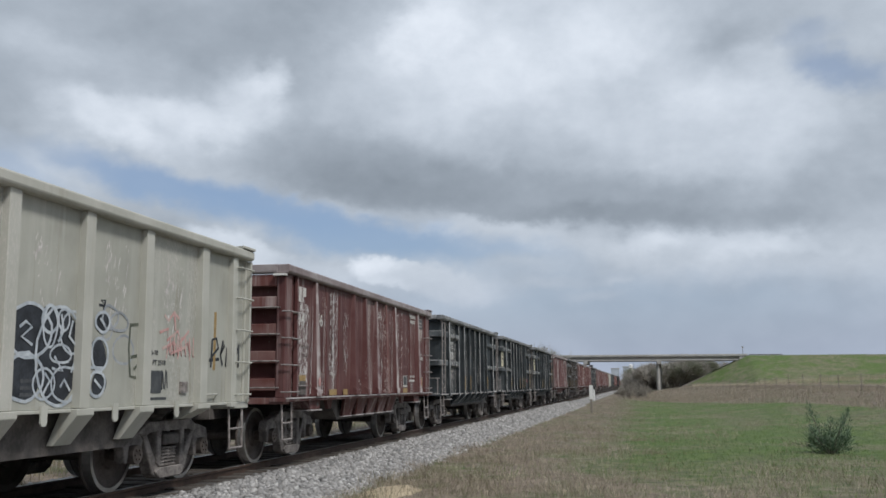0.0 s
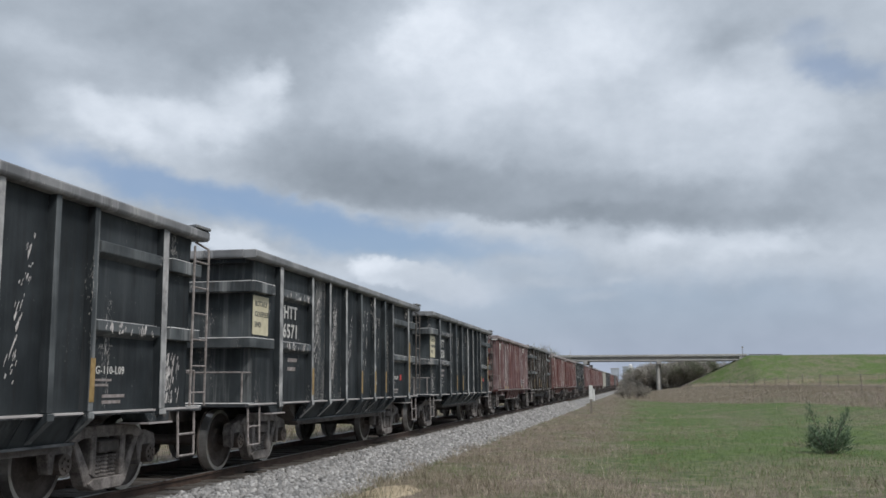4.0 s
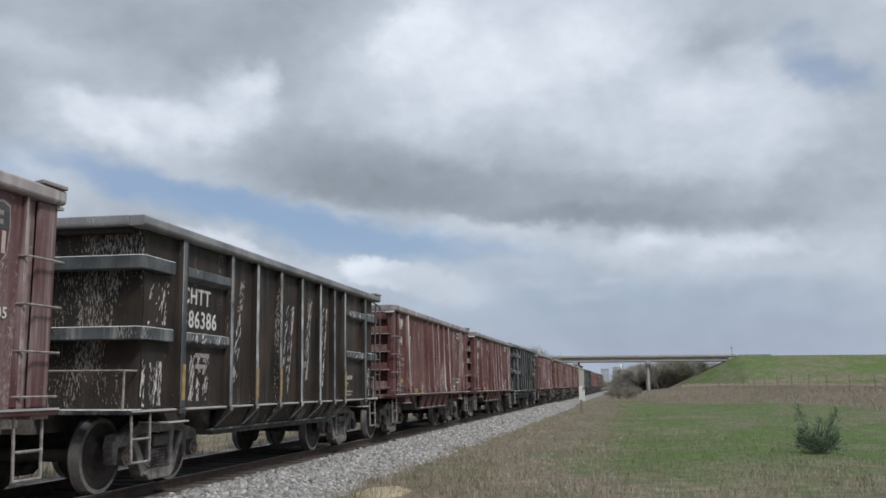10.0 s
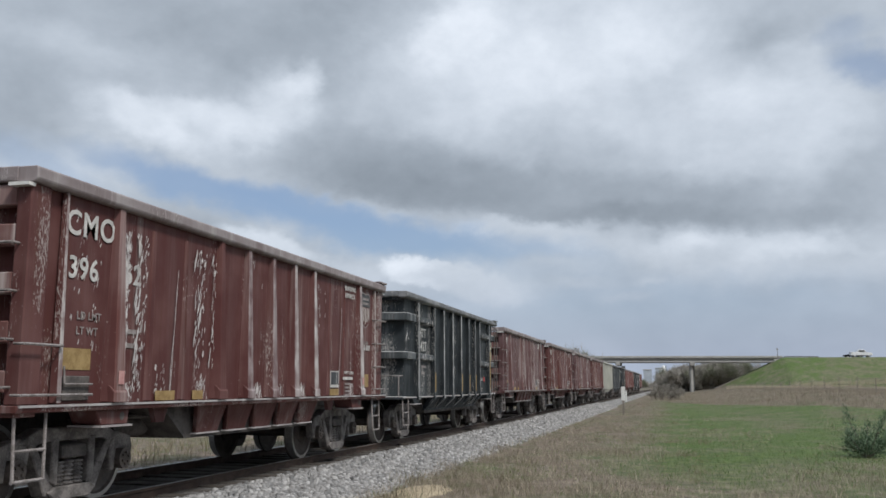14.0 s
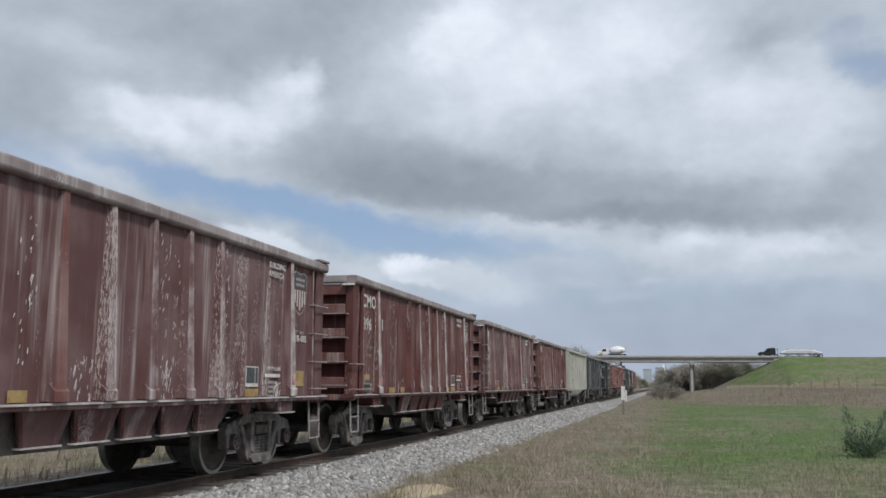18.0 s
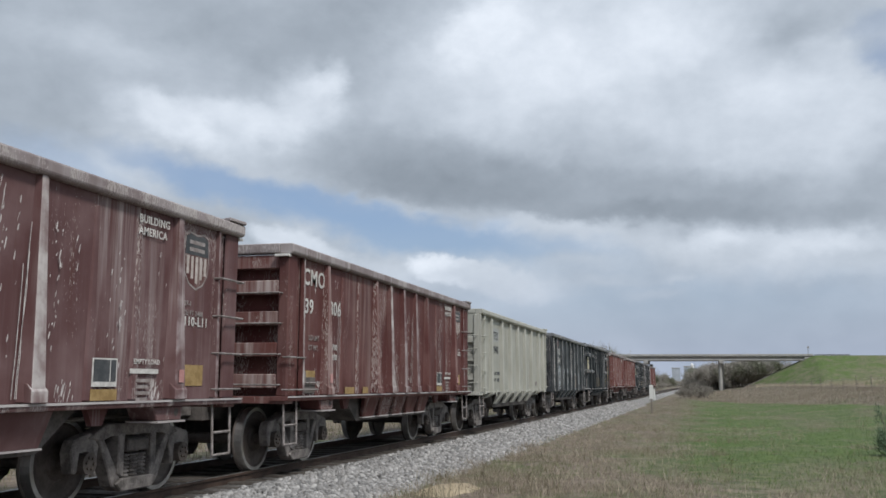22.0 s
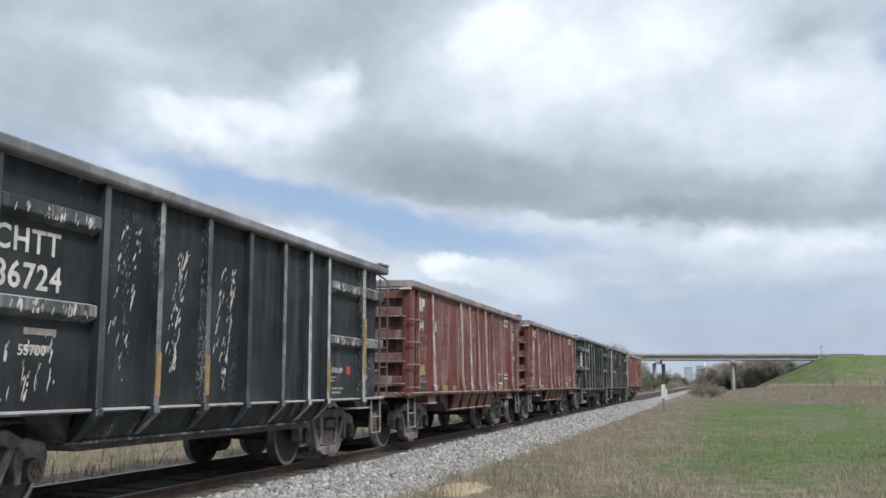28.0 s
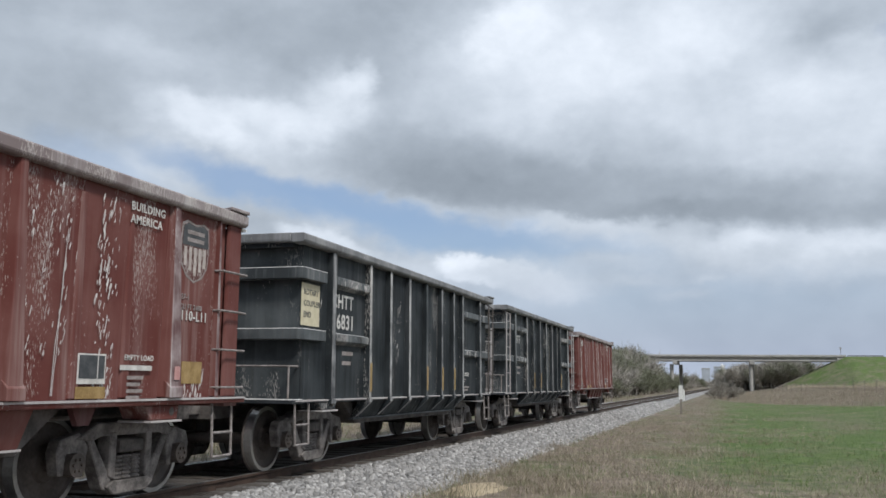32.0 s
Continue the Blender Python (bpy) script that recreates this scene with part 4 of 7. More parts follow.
def splash(car, y, z0, z1, width, count, x, seed, drip=0.0, slant=0.0):
    """Dried chalky water: runs of slanting dashes gathered in streams, with thick blots where much of it dried."""
    def build():
        rng = random.Random(seed)
        streams = [rng.uniform(-width / 2, width / 2) * 0.9 for _ in range(max(2, int(width / 0.09)))]
        vs, fs = [], []
        for k in range(count):
            thick = drip > 0.16 and k % 5 == 0
            c = rng.choice(streams[:max(2, len(streams) * 2 // 3)]) if thick else rng.choice(streams)
            py = max(-width / 2, min(width / 2, c + rng.gauss(0, 0.03)))
            pz = z0 + (z1 - z0) * (1 - rng.random() ** 1.15)
            h = rng.uniform(0.025, 0.085) * (1 + 1.2 * (rng.random() < drip)) * (1.7 if thick else 1.0)
            h = min(h, pz - z0 + 0.03)
            w = rng.uniform(0.003, 0.010) * (2.2 if thick else 1.0) * min(1.0, width / 0.2)
            py += slant * (pz - (z0 + z1) / 2)
            s = -(0.16 + slant) * h + rng.gauss(0, 0.006)
            n = len(vs)
            xx = rng.uniform(0, 0.0012)
            vs += [(xx, py - w * rng.uniform(0.2, 0.6), pz), (xx, py + w * 0.6, pz - h * 0.12), (xx, py + w * rng.uniform(0.7, 1.2) + s * 0.6, pz - h * 0.55), (xx, py + w * 0.3 + s, pz - h), (xx, py - w + s * 0.7, pz - h * rng.uniform(0.55, 0.8))]
            fs.append((n, n + 4, n + 3, n + 2, n + 1))
        return raw_mesh("chalk_splash", vs, fs, CHALK)
    ob = put("chalk_splash", shared(("splash", z0, z1, width, count, seed, drip, slant), build), car, pose(x, y, 0), "dried white chalk splashes")
    tagged(ob, "dried white chalk splashes", kind="stuff")


def dribble(car, y, x, seed):
    """Two or three thin dried runs down a whole side."""
    def build():
        rng = random.Random(seed)
        vs, fs = [], []
        for _ in range(rng.choice((2, 3))):
            py, lean = rng.uniform(-0.07, 0.07), rng.uniform(-0.10, -0.03)
            top, n = rng.uniform(2.2, 3.0), len(vs)
            for j in range(9):
                t = j / 8
                c = py + lean * t + rng.gauss(0, 0.004)
                vs += [(0, c - 0.0045, top + (1.13 - top) * t), (0, c + 0.0045, top + (1.13 - top) * t)]
            fs += [(n + 2 * j, n + 2 * j + 1, n + 2 * j + 3, n + 2 * j + 2) for j in range(8)]
        return raw_mesh("dried_run", vs, fs, CHALK)
    put("dried_run", shared(("dribble", seed), build), car, pose(x, y, 0), "thin dried white runs")


# how thick the chalk lies, bay by bay, on the red cars
CHALKED = {1: "9.85..65641.", 5: "9.975.85663.", 7: "232433332232", 8: "49.7.2..3.2.", 10: "4.53..4.3.2.", 11: "3.4.35..43..", 12: "83512364331.", 13: "22..3.43.52.", 17: "4.5.36.4.52.", 18: "9.574.3.56..", 21: "3.4..5..3.4."}


def chalk_on(car, i, cuts):
    rng = random.Random(700 + i)
    for k, c in enumerate(CHALKED[i]):
        if c == ".":
            continue
        n = int(c)
        a, b = cuts[k], cuts[k + 1]
        w = min(b - a - 0.24, 0.28 + 0.05 * n)
        splash(car, (a + b) / 2 + rng.uniform(-0.07, 0.07), 1.25 + rng.choice((0.0, 0.1, 0.25)), rng.choice((2.75, 2.95, 3.05)), round(w, 2), int(4.2 * n ** 1.75 * (2.0 if n > 7 else 1.0)), 1.4772 if k not in (1, 2, 3, 8, 9, 10) else 1.503, n * 10 + k % 3, 0.03 + 0.025 * n)
    for a, b in zip(cuts, cuts[1:]):          # a low line of splashes thrown up from the sill
        if rng.random() < 0.55:
            splash(car, (a + b) / 2, 1.11, rng.choice((1.32, 1.42, 1.55)), round(b - a - 0.32, 2), rng.choice((22, 38, 60)), 1.4776, rng.choice((421, 422, 423)), 0.2)
    if i in (1, 5, 12, 18):
        splash(car, -4.98, 1.2, 3.0, 0.22, 70, 1.4455, 91, 0.25)
    for y in cuts[1:-1]:
        if rng.random() < 0.4:
            splash(car, y, 1.3, rng.choice((2.5, 2.9, 3.05)), 0.085, rng.choice((20, 40, 75)), 1.475, rng.choice((401, 402, 403)), 0.25)
        if rng.random() < 0.3:
            dribble(car, y - 0.16, 1.504, rng.choice((411, 412, 413, 414)))


def add_bolster_ends(car, body, edge, at=3.86, top=1.018):
    """The ends of the body bolsters, boxed brackets below the sill with a folded lip."""
    def bracket():
        bm = prism(bmesh.new(), [(-0.30, top), (0.30, top), (0.27, 0.865), (-0.20, 0.865)], "x", 1.16, 1.50)
        return mesh("bolster_end", bm, body, bevel=0.01)
    for y in (-at, at):
        for turn in (0, 180):
            b = put("bolster_end", shared(("bend", body.name, top), bracket), car, pose(0, y, 0, 0, 0, turn))
            put("bracket_lip", shared("bendlip", lambda: mesh("bracket_lip", box(bmesh.new(), 1.14, 1.535, -0.25, 0.31, 0.842, 0.862), LIP)), b)
            # a dark disc on the face stands in for the shaded hole
            put("jacking_hole", shared("bendhole", lambda: mesh("jacking_hole", lathe(bmesh.new(), [(1.4985, 0.0), (1.503, 0.045), (1.504, 0.0)], "x", 12), UNDER)), b, pose(0, 0.16, 0.95))


def red_car(i, body, edge, marks, label):
    car = thing("hopper_car", pose(XC, 0, 0), label, "freight car", "cars of the train")
    half, zt = 5.47, 3.13
    add_running_gear(car, 3.92, half)
    chord(car, 5.37, zt, 3.28, RED_CHORD)
    cuts = [-4.83, -3.92, -3.20, -2.46, -1.62, -0.81, 0.0, 0.81, 1.62, 2.46, 3.20, 3.92, 4.83]
    for a, b in zip(cuts, cuts[1:]):
        both_sides("side_panel", panel(a, b, 1.09, zt, 1.475, body), car, (a + b) / 2)
    rng = random.Random(100 + i)
    for y in cuts:
        if abs(y) in (2.46, 3.20):          # shallow pressings in the wide bays
            both_sides("side_crease", channel_post(0.17, 0.026, 1.10, zt - 0.12, 1.475, body, body, False), car, y)
            continue
        wide = 0.31 if abs(y) == 3.92 else 0.095 if abs(y) == 4.83 else 0.27
        u = rng.random()
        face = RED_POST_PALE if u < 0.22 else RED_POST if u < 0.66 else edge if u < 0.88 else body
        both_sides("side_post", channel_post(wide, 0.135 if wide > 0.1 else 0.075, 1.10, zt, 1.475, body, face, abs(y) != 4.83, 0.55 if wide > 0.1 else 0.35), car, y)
    both_sides("side_sill", shared(("rsill", body.name), lambda: mesh("side_sill", prism(bmesh.new(), [(1.30, 1.02), (1.56, 1.02), (1.57, 1.045), (1.57, 1.088), (1.30, 1.088)], "y", -half + 0.02, half - 0.02), body, bevel=0.006)), car, 0)
    both_sides("sill_lip", shared("rlip", lambda: mesh("sill_lip", box(bmesh.new(), 1.571, 1.585, -half + 0.05, half - 0.05, 1.068, 1.090), LIP)), car, 0)
    # chute skirts under the middle of the side, slanted inwards, with flared ribs
    def skirt():
        """One chute side: a trapezoid hanging from the sill, slanted inwards, with a folded lower lip."""
        bm = bmesh.new()
        top, low = ((-0.395, 0.385), (-0.22, 0.345))
        vs = [bm.verts.new(p) for p in ((1.47, top[0], 1.018), (1.47, top[1], 1.018), (1.36, low[1], 0.68), (1.36, low[0], 0.68), (1.40, top[0] + 0.03, 1.018), (1.40, top[1] - 0.02, 1.018), (1.29, low[1] - 0.02, 0.68), (1.29, low[0] + 0.03, 0.68))]
        for f in ((0, 1, 2, 3), (7, 6, 5, 4), (0, 4, 5, 1), (1, 5, 6, 2), (2, 6, 7, 3), (3, 7, 4, 0)):
            bm.faces.new([vs[k] for k in f])
        return mesh("chute_panel", bm, body, bevel=0.006)

    def rib():
        bm = bmesh.new()
        v = [bm.verts.new(p) for p in ((1.472, -0.395, 1.018), (1.50, -0.385, 1.018), (1.472, -0.355, 1.018), (1.362, -0.22, 0.68), (1.39, -0.21, 0.68), (1.362, -0.18, 0.68))]
        for f in ((0, 1, 4, 3), (1, 2, 5, 4), (0, 2, 1), (3, 4, 5), (0, 3, 5, 2)):
            bm.faces.new([v[k] for k in f])
        return mesh("chute_rib", bm, edge)
    for y in (-1.62, -0.81, 0.0, 0.81, 1.62):
        for turn in (0, 180):
            c = put("chute_panel", shared(("skirt", body.name), skirt), car, pose(0, y, 0, 0, 0, turn))
            put("chute_rib", shared(("rib", edge.name), rib), c)
            put("chute_lip", shared("lip", lambda: mesh("chute_lip", box(bmesh.new(), 1.30, 1.385, -0.24, 0.365, 0.664, 0.682), LIP)), c)
    part("hopper", prism(bmesh.new(), [(-2.6, 1.05), (2.6, 1.05), (2.0, 0.62), (-2.0, 0.62)], "x", -1.30, 1.30), UNDER, car, "dark hopper bottom")
    part("floor", box(bmesh.new(), -1.44, 1.44, -4.83, 4.83, 1.09, 1.13), UNDER, car)
    for y in (-2.80, 2.72):
        both_sides("bracket", shared(("brk", edge.name), lambda: mesh("bracket", prism(bmesh.new(), [(-0.17, 1.015), (0.17, 1.015), (0.08, 0.85), (-0.08, 0.85)], "x", 1.36, 1.42), body)), car, y)
    add_bolster_ends(car, body, edge)
    for s in (-1, 1):
        m = pose(0, 0, 0, 0, 0, 0 if s < 0 else 180) @ pose(0, 0.09, 0)
        put("bulkhead", shared(("bulk", body.name), lambda: mesh("bulkhead", prism(bmesh.new(), [(-5.285, 1.1), (-5.24, 1.1), (-5.20, zt), (-5.245, zt)], "x", -1.385, 1.385), body)), car, m)
        put("end_sheet", shared(("esheet", body.name), lambda: mesh("end_sheet", box(bmesh.new(), -0.62, 0.62, -5.37, -5.33, 1.1, zt), body)), car, m)
        put("end_sill", shared(("esill", edge.name), lambda: mesh("end_sill", box(bmesh.new(), -1.50, 1.50, -5.47, -5.18, 0.98, 1.085), edge, bevel=0.01)), car, m)
        put("end_platform", shared(("eplat", body.name), lambda: mesh("end_platform", box(bmesh.new(), -1.46, 1.46, -5.175, -4.86, 1.04, 1.085), body)), car, m)
        for sx in (-1, 1):
            put("corner_post", shared(("cpost", body.name), lambda: mesh("corner_post", prism(bmesh.new(), [(1.34, -5.43), (1.50, -5.43), (1.50, -5.15), (1.46, -5.13), (1.44, -5.31), (1.34, -5.33)], "z", 1.086, zt), body, bevel=0.012)), car, m @ (pose(0, 0, 0) if sx > 0 else Matrix.Scale(-1, 4, (1, 0, 0))))
            put("corner_panel", shared(("cpan", body.name), lambda: mesh("corner_panel", box(bmesh.new(), 1.40, 1.444, -5.14, -4.76, 1.09, zt), body)), car, m @ (pose(0, 0, 0) if sx > 0 else pose(-2.844, 0, 0)))
            for z in (1.30, 1.75, 2.20, 2.65, 3.02):
                put("end_beam", shared(("ebeam", edge.name), lambda: mesh("end_beam", box(bmesh.new(), 0.63, 1.335, -5.42, -5.29, -0.10, 0.10), edge, bevel=0.012)), car, m @ pose(0 if sx > 0 else -1.965, 0, z))
            end_rungs(car, s, half - 0.10, (0.62 if sx > 0 else -1.40), (1.40 if sx > 0 else -0.62), (1.25, 1.68, 2.12, 2.56), ROD)
        if s < 0:
            if marks[0]:
                rungs(car, -5.40, -4.86, (1.64,))
                rungs(car, -5.40, -4.36, (1.18,))
            else:
                rungs(car, -5.40, -4.86, (1.18, 1.62, 2.06, 2.50))
        else:
            rungs(car, 4.80, 5.37, (1.20, 1.63, 2.08, 2.54))
    # small bright tabs under the chord's corners
    for s in (-1, 1):
        part("corner_tab", box(bmesh.new(), 1.30, 1.52, s * 5.37 - 0.05, s * 5.37 + 0.05, 3.09, 3.122), WHITE_TAG, car, "pale lashing tab")
    # brake release box and lettering
    part("placard_box", box(bmesh.new(), 1.478, 1.50, -4.72, -4.30, 1.12, 1.36), UNDER, car, bevel=0.008)
    part("placard_handle", rod(rod(bmesh.new(), (1.53, -4.74, 1.28), (1.53, -4.30, 1.28), 0.012), (1.53, -4.74, 1.28), (1.53, -4.76, 1.45), 0.012), ROD, car)
    tape(car, -4.53, 1.25 if i not in (8, 17) else 1.42, 0.50, 0.21, 1.478)
    part("rose_tape", box(bmesh.new(), 1.612, 1.616, -3.97, -3.87, 1.28, 1.42), plain("faded_rose_tape", (0.42, 0.20, 0.19), (0.55, 0.33, 0.31), 0.6), car, "faded rose reflective patch")
    part("rose_tape", box(bmesh.new(), 1.612, 1.616, 3.87, 3.97, 1.28, 1.42), bpy.data.materials["faded_rose_tape"], car, "faded rose reflective patch")
    mark, num_a, num_b = marks
    if mark:
        letters(car, mark, -4.80, 2.75, 0.345)
    else:
        part("marking", box(box(box(bmesh.new(), 1.478, 1.482, -4.68, -4.56, 2.72, 2.98), 1.478, 1.482, -4.50, -4.46, 2.72, 2.98), 1.478, 1.482, -4.44, -4.34, 2.82, 2.98), LETTER, car)
    letters(car, num_a, -4.73, 2.32, 0.31)
    letters(car, num_b, -3.77, 2.36, 0.31)
    letters(car, "LD LMT", -4.55, 1.92, 0.11, FAINT)
    letters(car, "LT WT", -4.55, 1.77, 0.11, FAINT)
    weights = {1: ("600", "400"), 13: ("33700", "52300"), 18: ("2700", "1300")}.get(i)
    if weights:
        letters(car, weights[0], -3.76, 1.80, 0.13)
        letters(car, weights[1], -3.76, 1.64, 0.13)
    else:
        bars(car, -3.72, 1.82, 0.24, 0.05, FAINT, rows=2, gap=0.10)
    letters(car, num_b, -0.42, 2.55, 0.22, x=-5.375, end=1)
    letters(car, "BUILDING", 3.14, 2.97, 0.12, x=1.503)
    letters(car, "AMERICA", 3.14, 2.84, 0.12, x=1.503)
    shield(car, 4.36, 2.70)
    letters(car, "EMPTY LOAD", 3.16, 1.47, 0.075, LETTER, x=1.505)
    bars(car, 3.10, 1.37, 0.52, 0.05, LETTER, x=1.503)
    bars(car, 3.22, 1.28, 0.26, 0.035, FAINT, x=1.503, rows=4, gap=0.03)
    letters(car, "110-L11" if i in (11, 12, 18) else "110-005", 4.12, 1.93, 0.15)
    letters(car, "27-1", 4.12, 2.16, 0.08, FAINT)
    letters(car, "CU FT 2488", 4.10, 2.05, 0.08, FAINT)
    f = part("load_board", box(bmesh.new(), 1.503, 1.507, 2.48, 2.88, 1.235, 1.515), LETTER, car, "white-framed dark data board")
    part("board_face", box(bmesh.new(), 1.5075, 1.510, 2.50, 2.86, 1.285, 1.50), LETTER_DARK, f)
    part("board_line", box(bmesh.new(), 1.5105, 1.512, 2.755, 2.768, 1.285, 1.50), LETTER, f)
    for y in (-2.86, -2.10, 2.68):
        tape(car, y, 1.10, 0.42 if y != -2.10 else 0.26, 0.11, 1.504)
    tape(car, 4.40, 1.24, 0.40, 0.24, 1.478)
    chalk_on(car, i, cuts)
    return car


def sloped_post(width, z0, z1, zl, x, depth, mat, face, top=0.8, foot=0.62):
    """A post whose foot goes on below the side and slants inwards."""
    def build():
        bm = bmesh.new()
        prism(bm, [(x - 0.01, z0), (x + depth, z0), (x + depth * top, z1), (x - 0.01, z1)], "y", -width / 2, width / 2)
        prism(bm, [(x - 0.06, z0 - 0.003), (x + depth + 0.015, z0 - 0.003), (x + depth + 0.015, z0 - 0.07), (x - 0.14, zl), (x - 0.22, zl)], "y", -width * foot, width * foot)
        return face_tone(mesh("side_post", bm, mat, bevel=0.006), face)
    return shared(("spost", width, z0, z1, zl, x, depth, mat.name, face.name, top, foot), build)


def black_car(i, body, edge, marks, label, sign_at=0, tag=True):
    car = thing("hopper_car", pose(XC, 0, 0), label, "freight car", "cars of the train")
    half, zt = 5.45, 3.20
    add_running_gear(car, 3.92, half)
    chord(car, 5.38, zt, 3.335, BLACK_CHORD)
    cuts = [-5.12, -4.20, -2.71, -1.75, -0.75, 0.27, 1.27, 2.13, 2.82, 4.32, 5.12]
    tones = random.Random(500 + i)
    for a, b in zip(cuts, cuts[1:]):
        both_sides("side_panel", panel(a, b, 1.02, zt, 1.43, body), car, (a + b) / 2)
    for y in cuts[1:-1]:
        w = 0.13 if abs(y) > 4 else 0.09
        u = tones.random()
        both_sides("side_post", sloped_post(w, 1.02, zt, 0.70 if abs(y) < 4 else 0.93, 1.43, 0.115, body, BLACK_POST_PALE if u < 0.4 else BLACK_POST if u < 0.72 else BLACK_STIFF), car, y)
        if abs(y) < 2.9 or (abs(y) > 4 and i % 3 == 0):
            if (round(y * 10) + i) % 2 == 0:
                tape(car, y, 1.12, 0.085, 0.46, 1.547)
    both_sides("side_sill", shared(("bsill", body.name), lambda: ledge_dust(mesh("side_sill", box(bmesh.new(), 1.25, 1.50, -half + 0.05, half - 0.05, 0.975, 1.016), edge, bevel=0.006))), car, 0)
    both_sides("sill_lip", shared("blipe", lambda: mesh("sill_lip", box(bmesh.new(), 1.501, 1.507, -half + 0.08, half - 0.08, 0.995, 1.014), LIP)), car, 0)
    # slanted skirt between the feet of the posts
    for y in (-2.3, -1.38, -0.46, 0.46, 1.38, 2.3):
        both_sides("chute_panel", shared(("bskirt", body.name), lambda: mesh("chute_panel", prism(bmesh.new(), [(1.42, 0.972), (1.455, 0.972), (1.30, 0.70), (1.27, 0.70)], "y", -0.455, 0.455), body)), car, y)
    both_sides("chute_lip", shared(("blip", edge.name), lambda: mesh("chute_lip", box(bmesh.new(), 1.24, 1.33, -2.9, 2.9, 0.672, 0.70), edge)), car, 0)
    part("hopper", prism(bmesh.new(), [(-3.2, 1.0), (3.2, 1.0), (2.6, 0.60), (-2.6, 0.60)], "x", -1.24, 1.24), UNDER, car, "dark hopper bottom")
    part("floor", box(bmesh.new(), -1.40, 1.40, -5.0, 5.0, 1.03, 1.07), UNDER, car)
    # horizontal stiffeners in the end bays, carried round the ends
    for z0, z1, out in ((2.70, 2.87, 0.10), (1.85, 2.01, 0.10)):
        for y in (-3.455, 3.57):
            both_sides("stiffener", shared(("stiff", z0, edge.name), lambda: ledge_dust(mesh("stiffener", prism(bmesh.new(), [(1.43, z0 - 0.03), (1.43 + out, z0 + 0.03), (1.43 + out, z1 - 0.02), (1.43, z1)], "y", -0.66, 0.66), BLACK_STIFF, bevel=0.008))), car, y)
        for s in (-1, 1):
            m = pose(0, 0, 0, 0, 0, 0 if s < 0 else 180)
            put("end_stiffener", shared(("estiff", z0, edge.name), lambda: ledge_dust(mesh("end_stiffener", prism(bmesh.new(), [(-1.53, -4.48), (-1.53, -5.26), (-1.46, -5.30), (1.46, -5.30), (1.53, -5.26), (1.53, -4.48), (1.432, -4.48), (1.432, -5.122), (-1.432, -5.122), (-1.432, -4.48)], "z", z0, z1), BLACK_STIFF, bevel=0.01))), car, m)
    for s in (-1, 1):
        m = pose(0, 0, 0, 0, 0, 0 if s < 0 else 180)
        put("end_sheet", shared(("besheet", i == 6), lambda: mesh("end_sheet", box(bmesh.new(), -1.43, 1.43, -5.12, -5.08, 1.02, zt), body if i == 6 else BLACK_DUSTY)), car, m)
        put("end_header", shared(("behead", body.name), lambda: mesh("end_header", box(bmesh.new(), -1.352, 1.352, -5.29, -5.06, zt - 0.05, zt + 0.008), body)), car, m)
        put("end_sill", shared(("besill", edge.name), lambda: ledge_dust(mesh("end_sill", box(bmesh.new(), -1.50, 1.50, -5.45, -5.13, 0.965, 1.03), edge, bevel=0.01))), car, m)

        def rail():
            bm = bmesh.new()
            for x in (-1.40, -0.35, 0.35, 1.40):
                rod(bm, (x, -5.40, 1.03), (x, -5.40, 1.48), 0.015, 6)
            rod(bm, (-1.40, -5.40, 1.48), (1.40, -5.40, 1.48), 0.015, 6)
            for x in (-1.40, 1.40):
                rod(bm, (x, -5.40, 1.48), (x, -4.95, 1.48), 0.015, 6)
            return mesh("hand_rail", bm, ROD)
        put("hand_rail", shared("bhandrail", rail), car, m)
    # upright ladders at the two ladder corners
    for sx, s in ((1, 1), (-1, -1)) + (((1, -1),) if i in (2, 15, 20) else ()):
        def ladder():
            bm = bmesh.new()
            for y in (-0.20, 0.20):
                rod(bm, (0, y, -0.05), (0, y, 2.02), 0.017, 6)
            for k in range(6):
                rod(bm, (0, -0.20, 0.12 + k * 0.34), (0, 0.20, 0.12 + k * 0.34), 0.014, 6)
            rod(bm, (0, 0.2, 2.02), (-0.10, 0.0, 2.10), 0.014, 6)
            return mesh("ladder", bm, LIP if i == 20 else ROD if i in (2, 15) else UNDER)
        put("ladder", shared(("ladder", i in (2, 15), i == 20), ladder), car, pose(sx * 1.545, s * 5.22, 1.08), "thin upright steel ladder")
    if i in (2, 20):
        def end_ladder():
            bm = bmesh.new()
            for x in (0.50, 1.12):
                box(bm, x - 0.025, x + 0.025, -5.37, -5.32, 1.03, 2.72)
            for k in range(4):
                rod(bm, (0.50, -5.37, 1.10 + k * 0.42), (1.12, -5.37, 1.10 + k * 0.42), 0.016, 6)
            return mesh("end_ladder", bm, LIP if i == 20 else ROD)
        put("end_ladder", shared(("endladder", i), end_ladder), car, None, "dusty steel end ladder")
    put("brake_wheel", shared("bwheel", lambda: mesh("brake_wheel", lathe(bmesh.new(), [(0.0, 0.03), (0.02, 0.27), (0.04, 0.27), (0.02, 0.22), (0.05, 0.03)], "y", 20), GRIME)), car, pose(-0.6, 5.34, 2.35), "round steel brake wheel")
    mark, num = marks
    if mark:
        letters(car, mark, -4.10, 2.40, 0.30, x=1.434)
    if num:
        letters(car, num, -4.08, 2.08, 0.32, x=1.434)
    bars(car, -3.66, 1.68, 0.42, 0.06, FAINT, x=1.431, rows=2, gap=0.09)
    letters(car, "G-110-L09", 3.05, 1.42, 0.12, x=1.434)
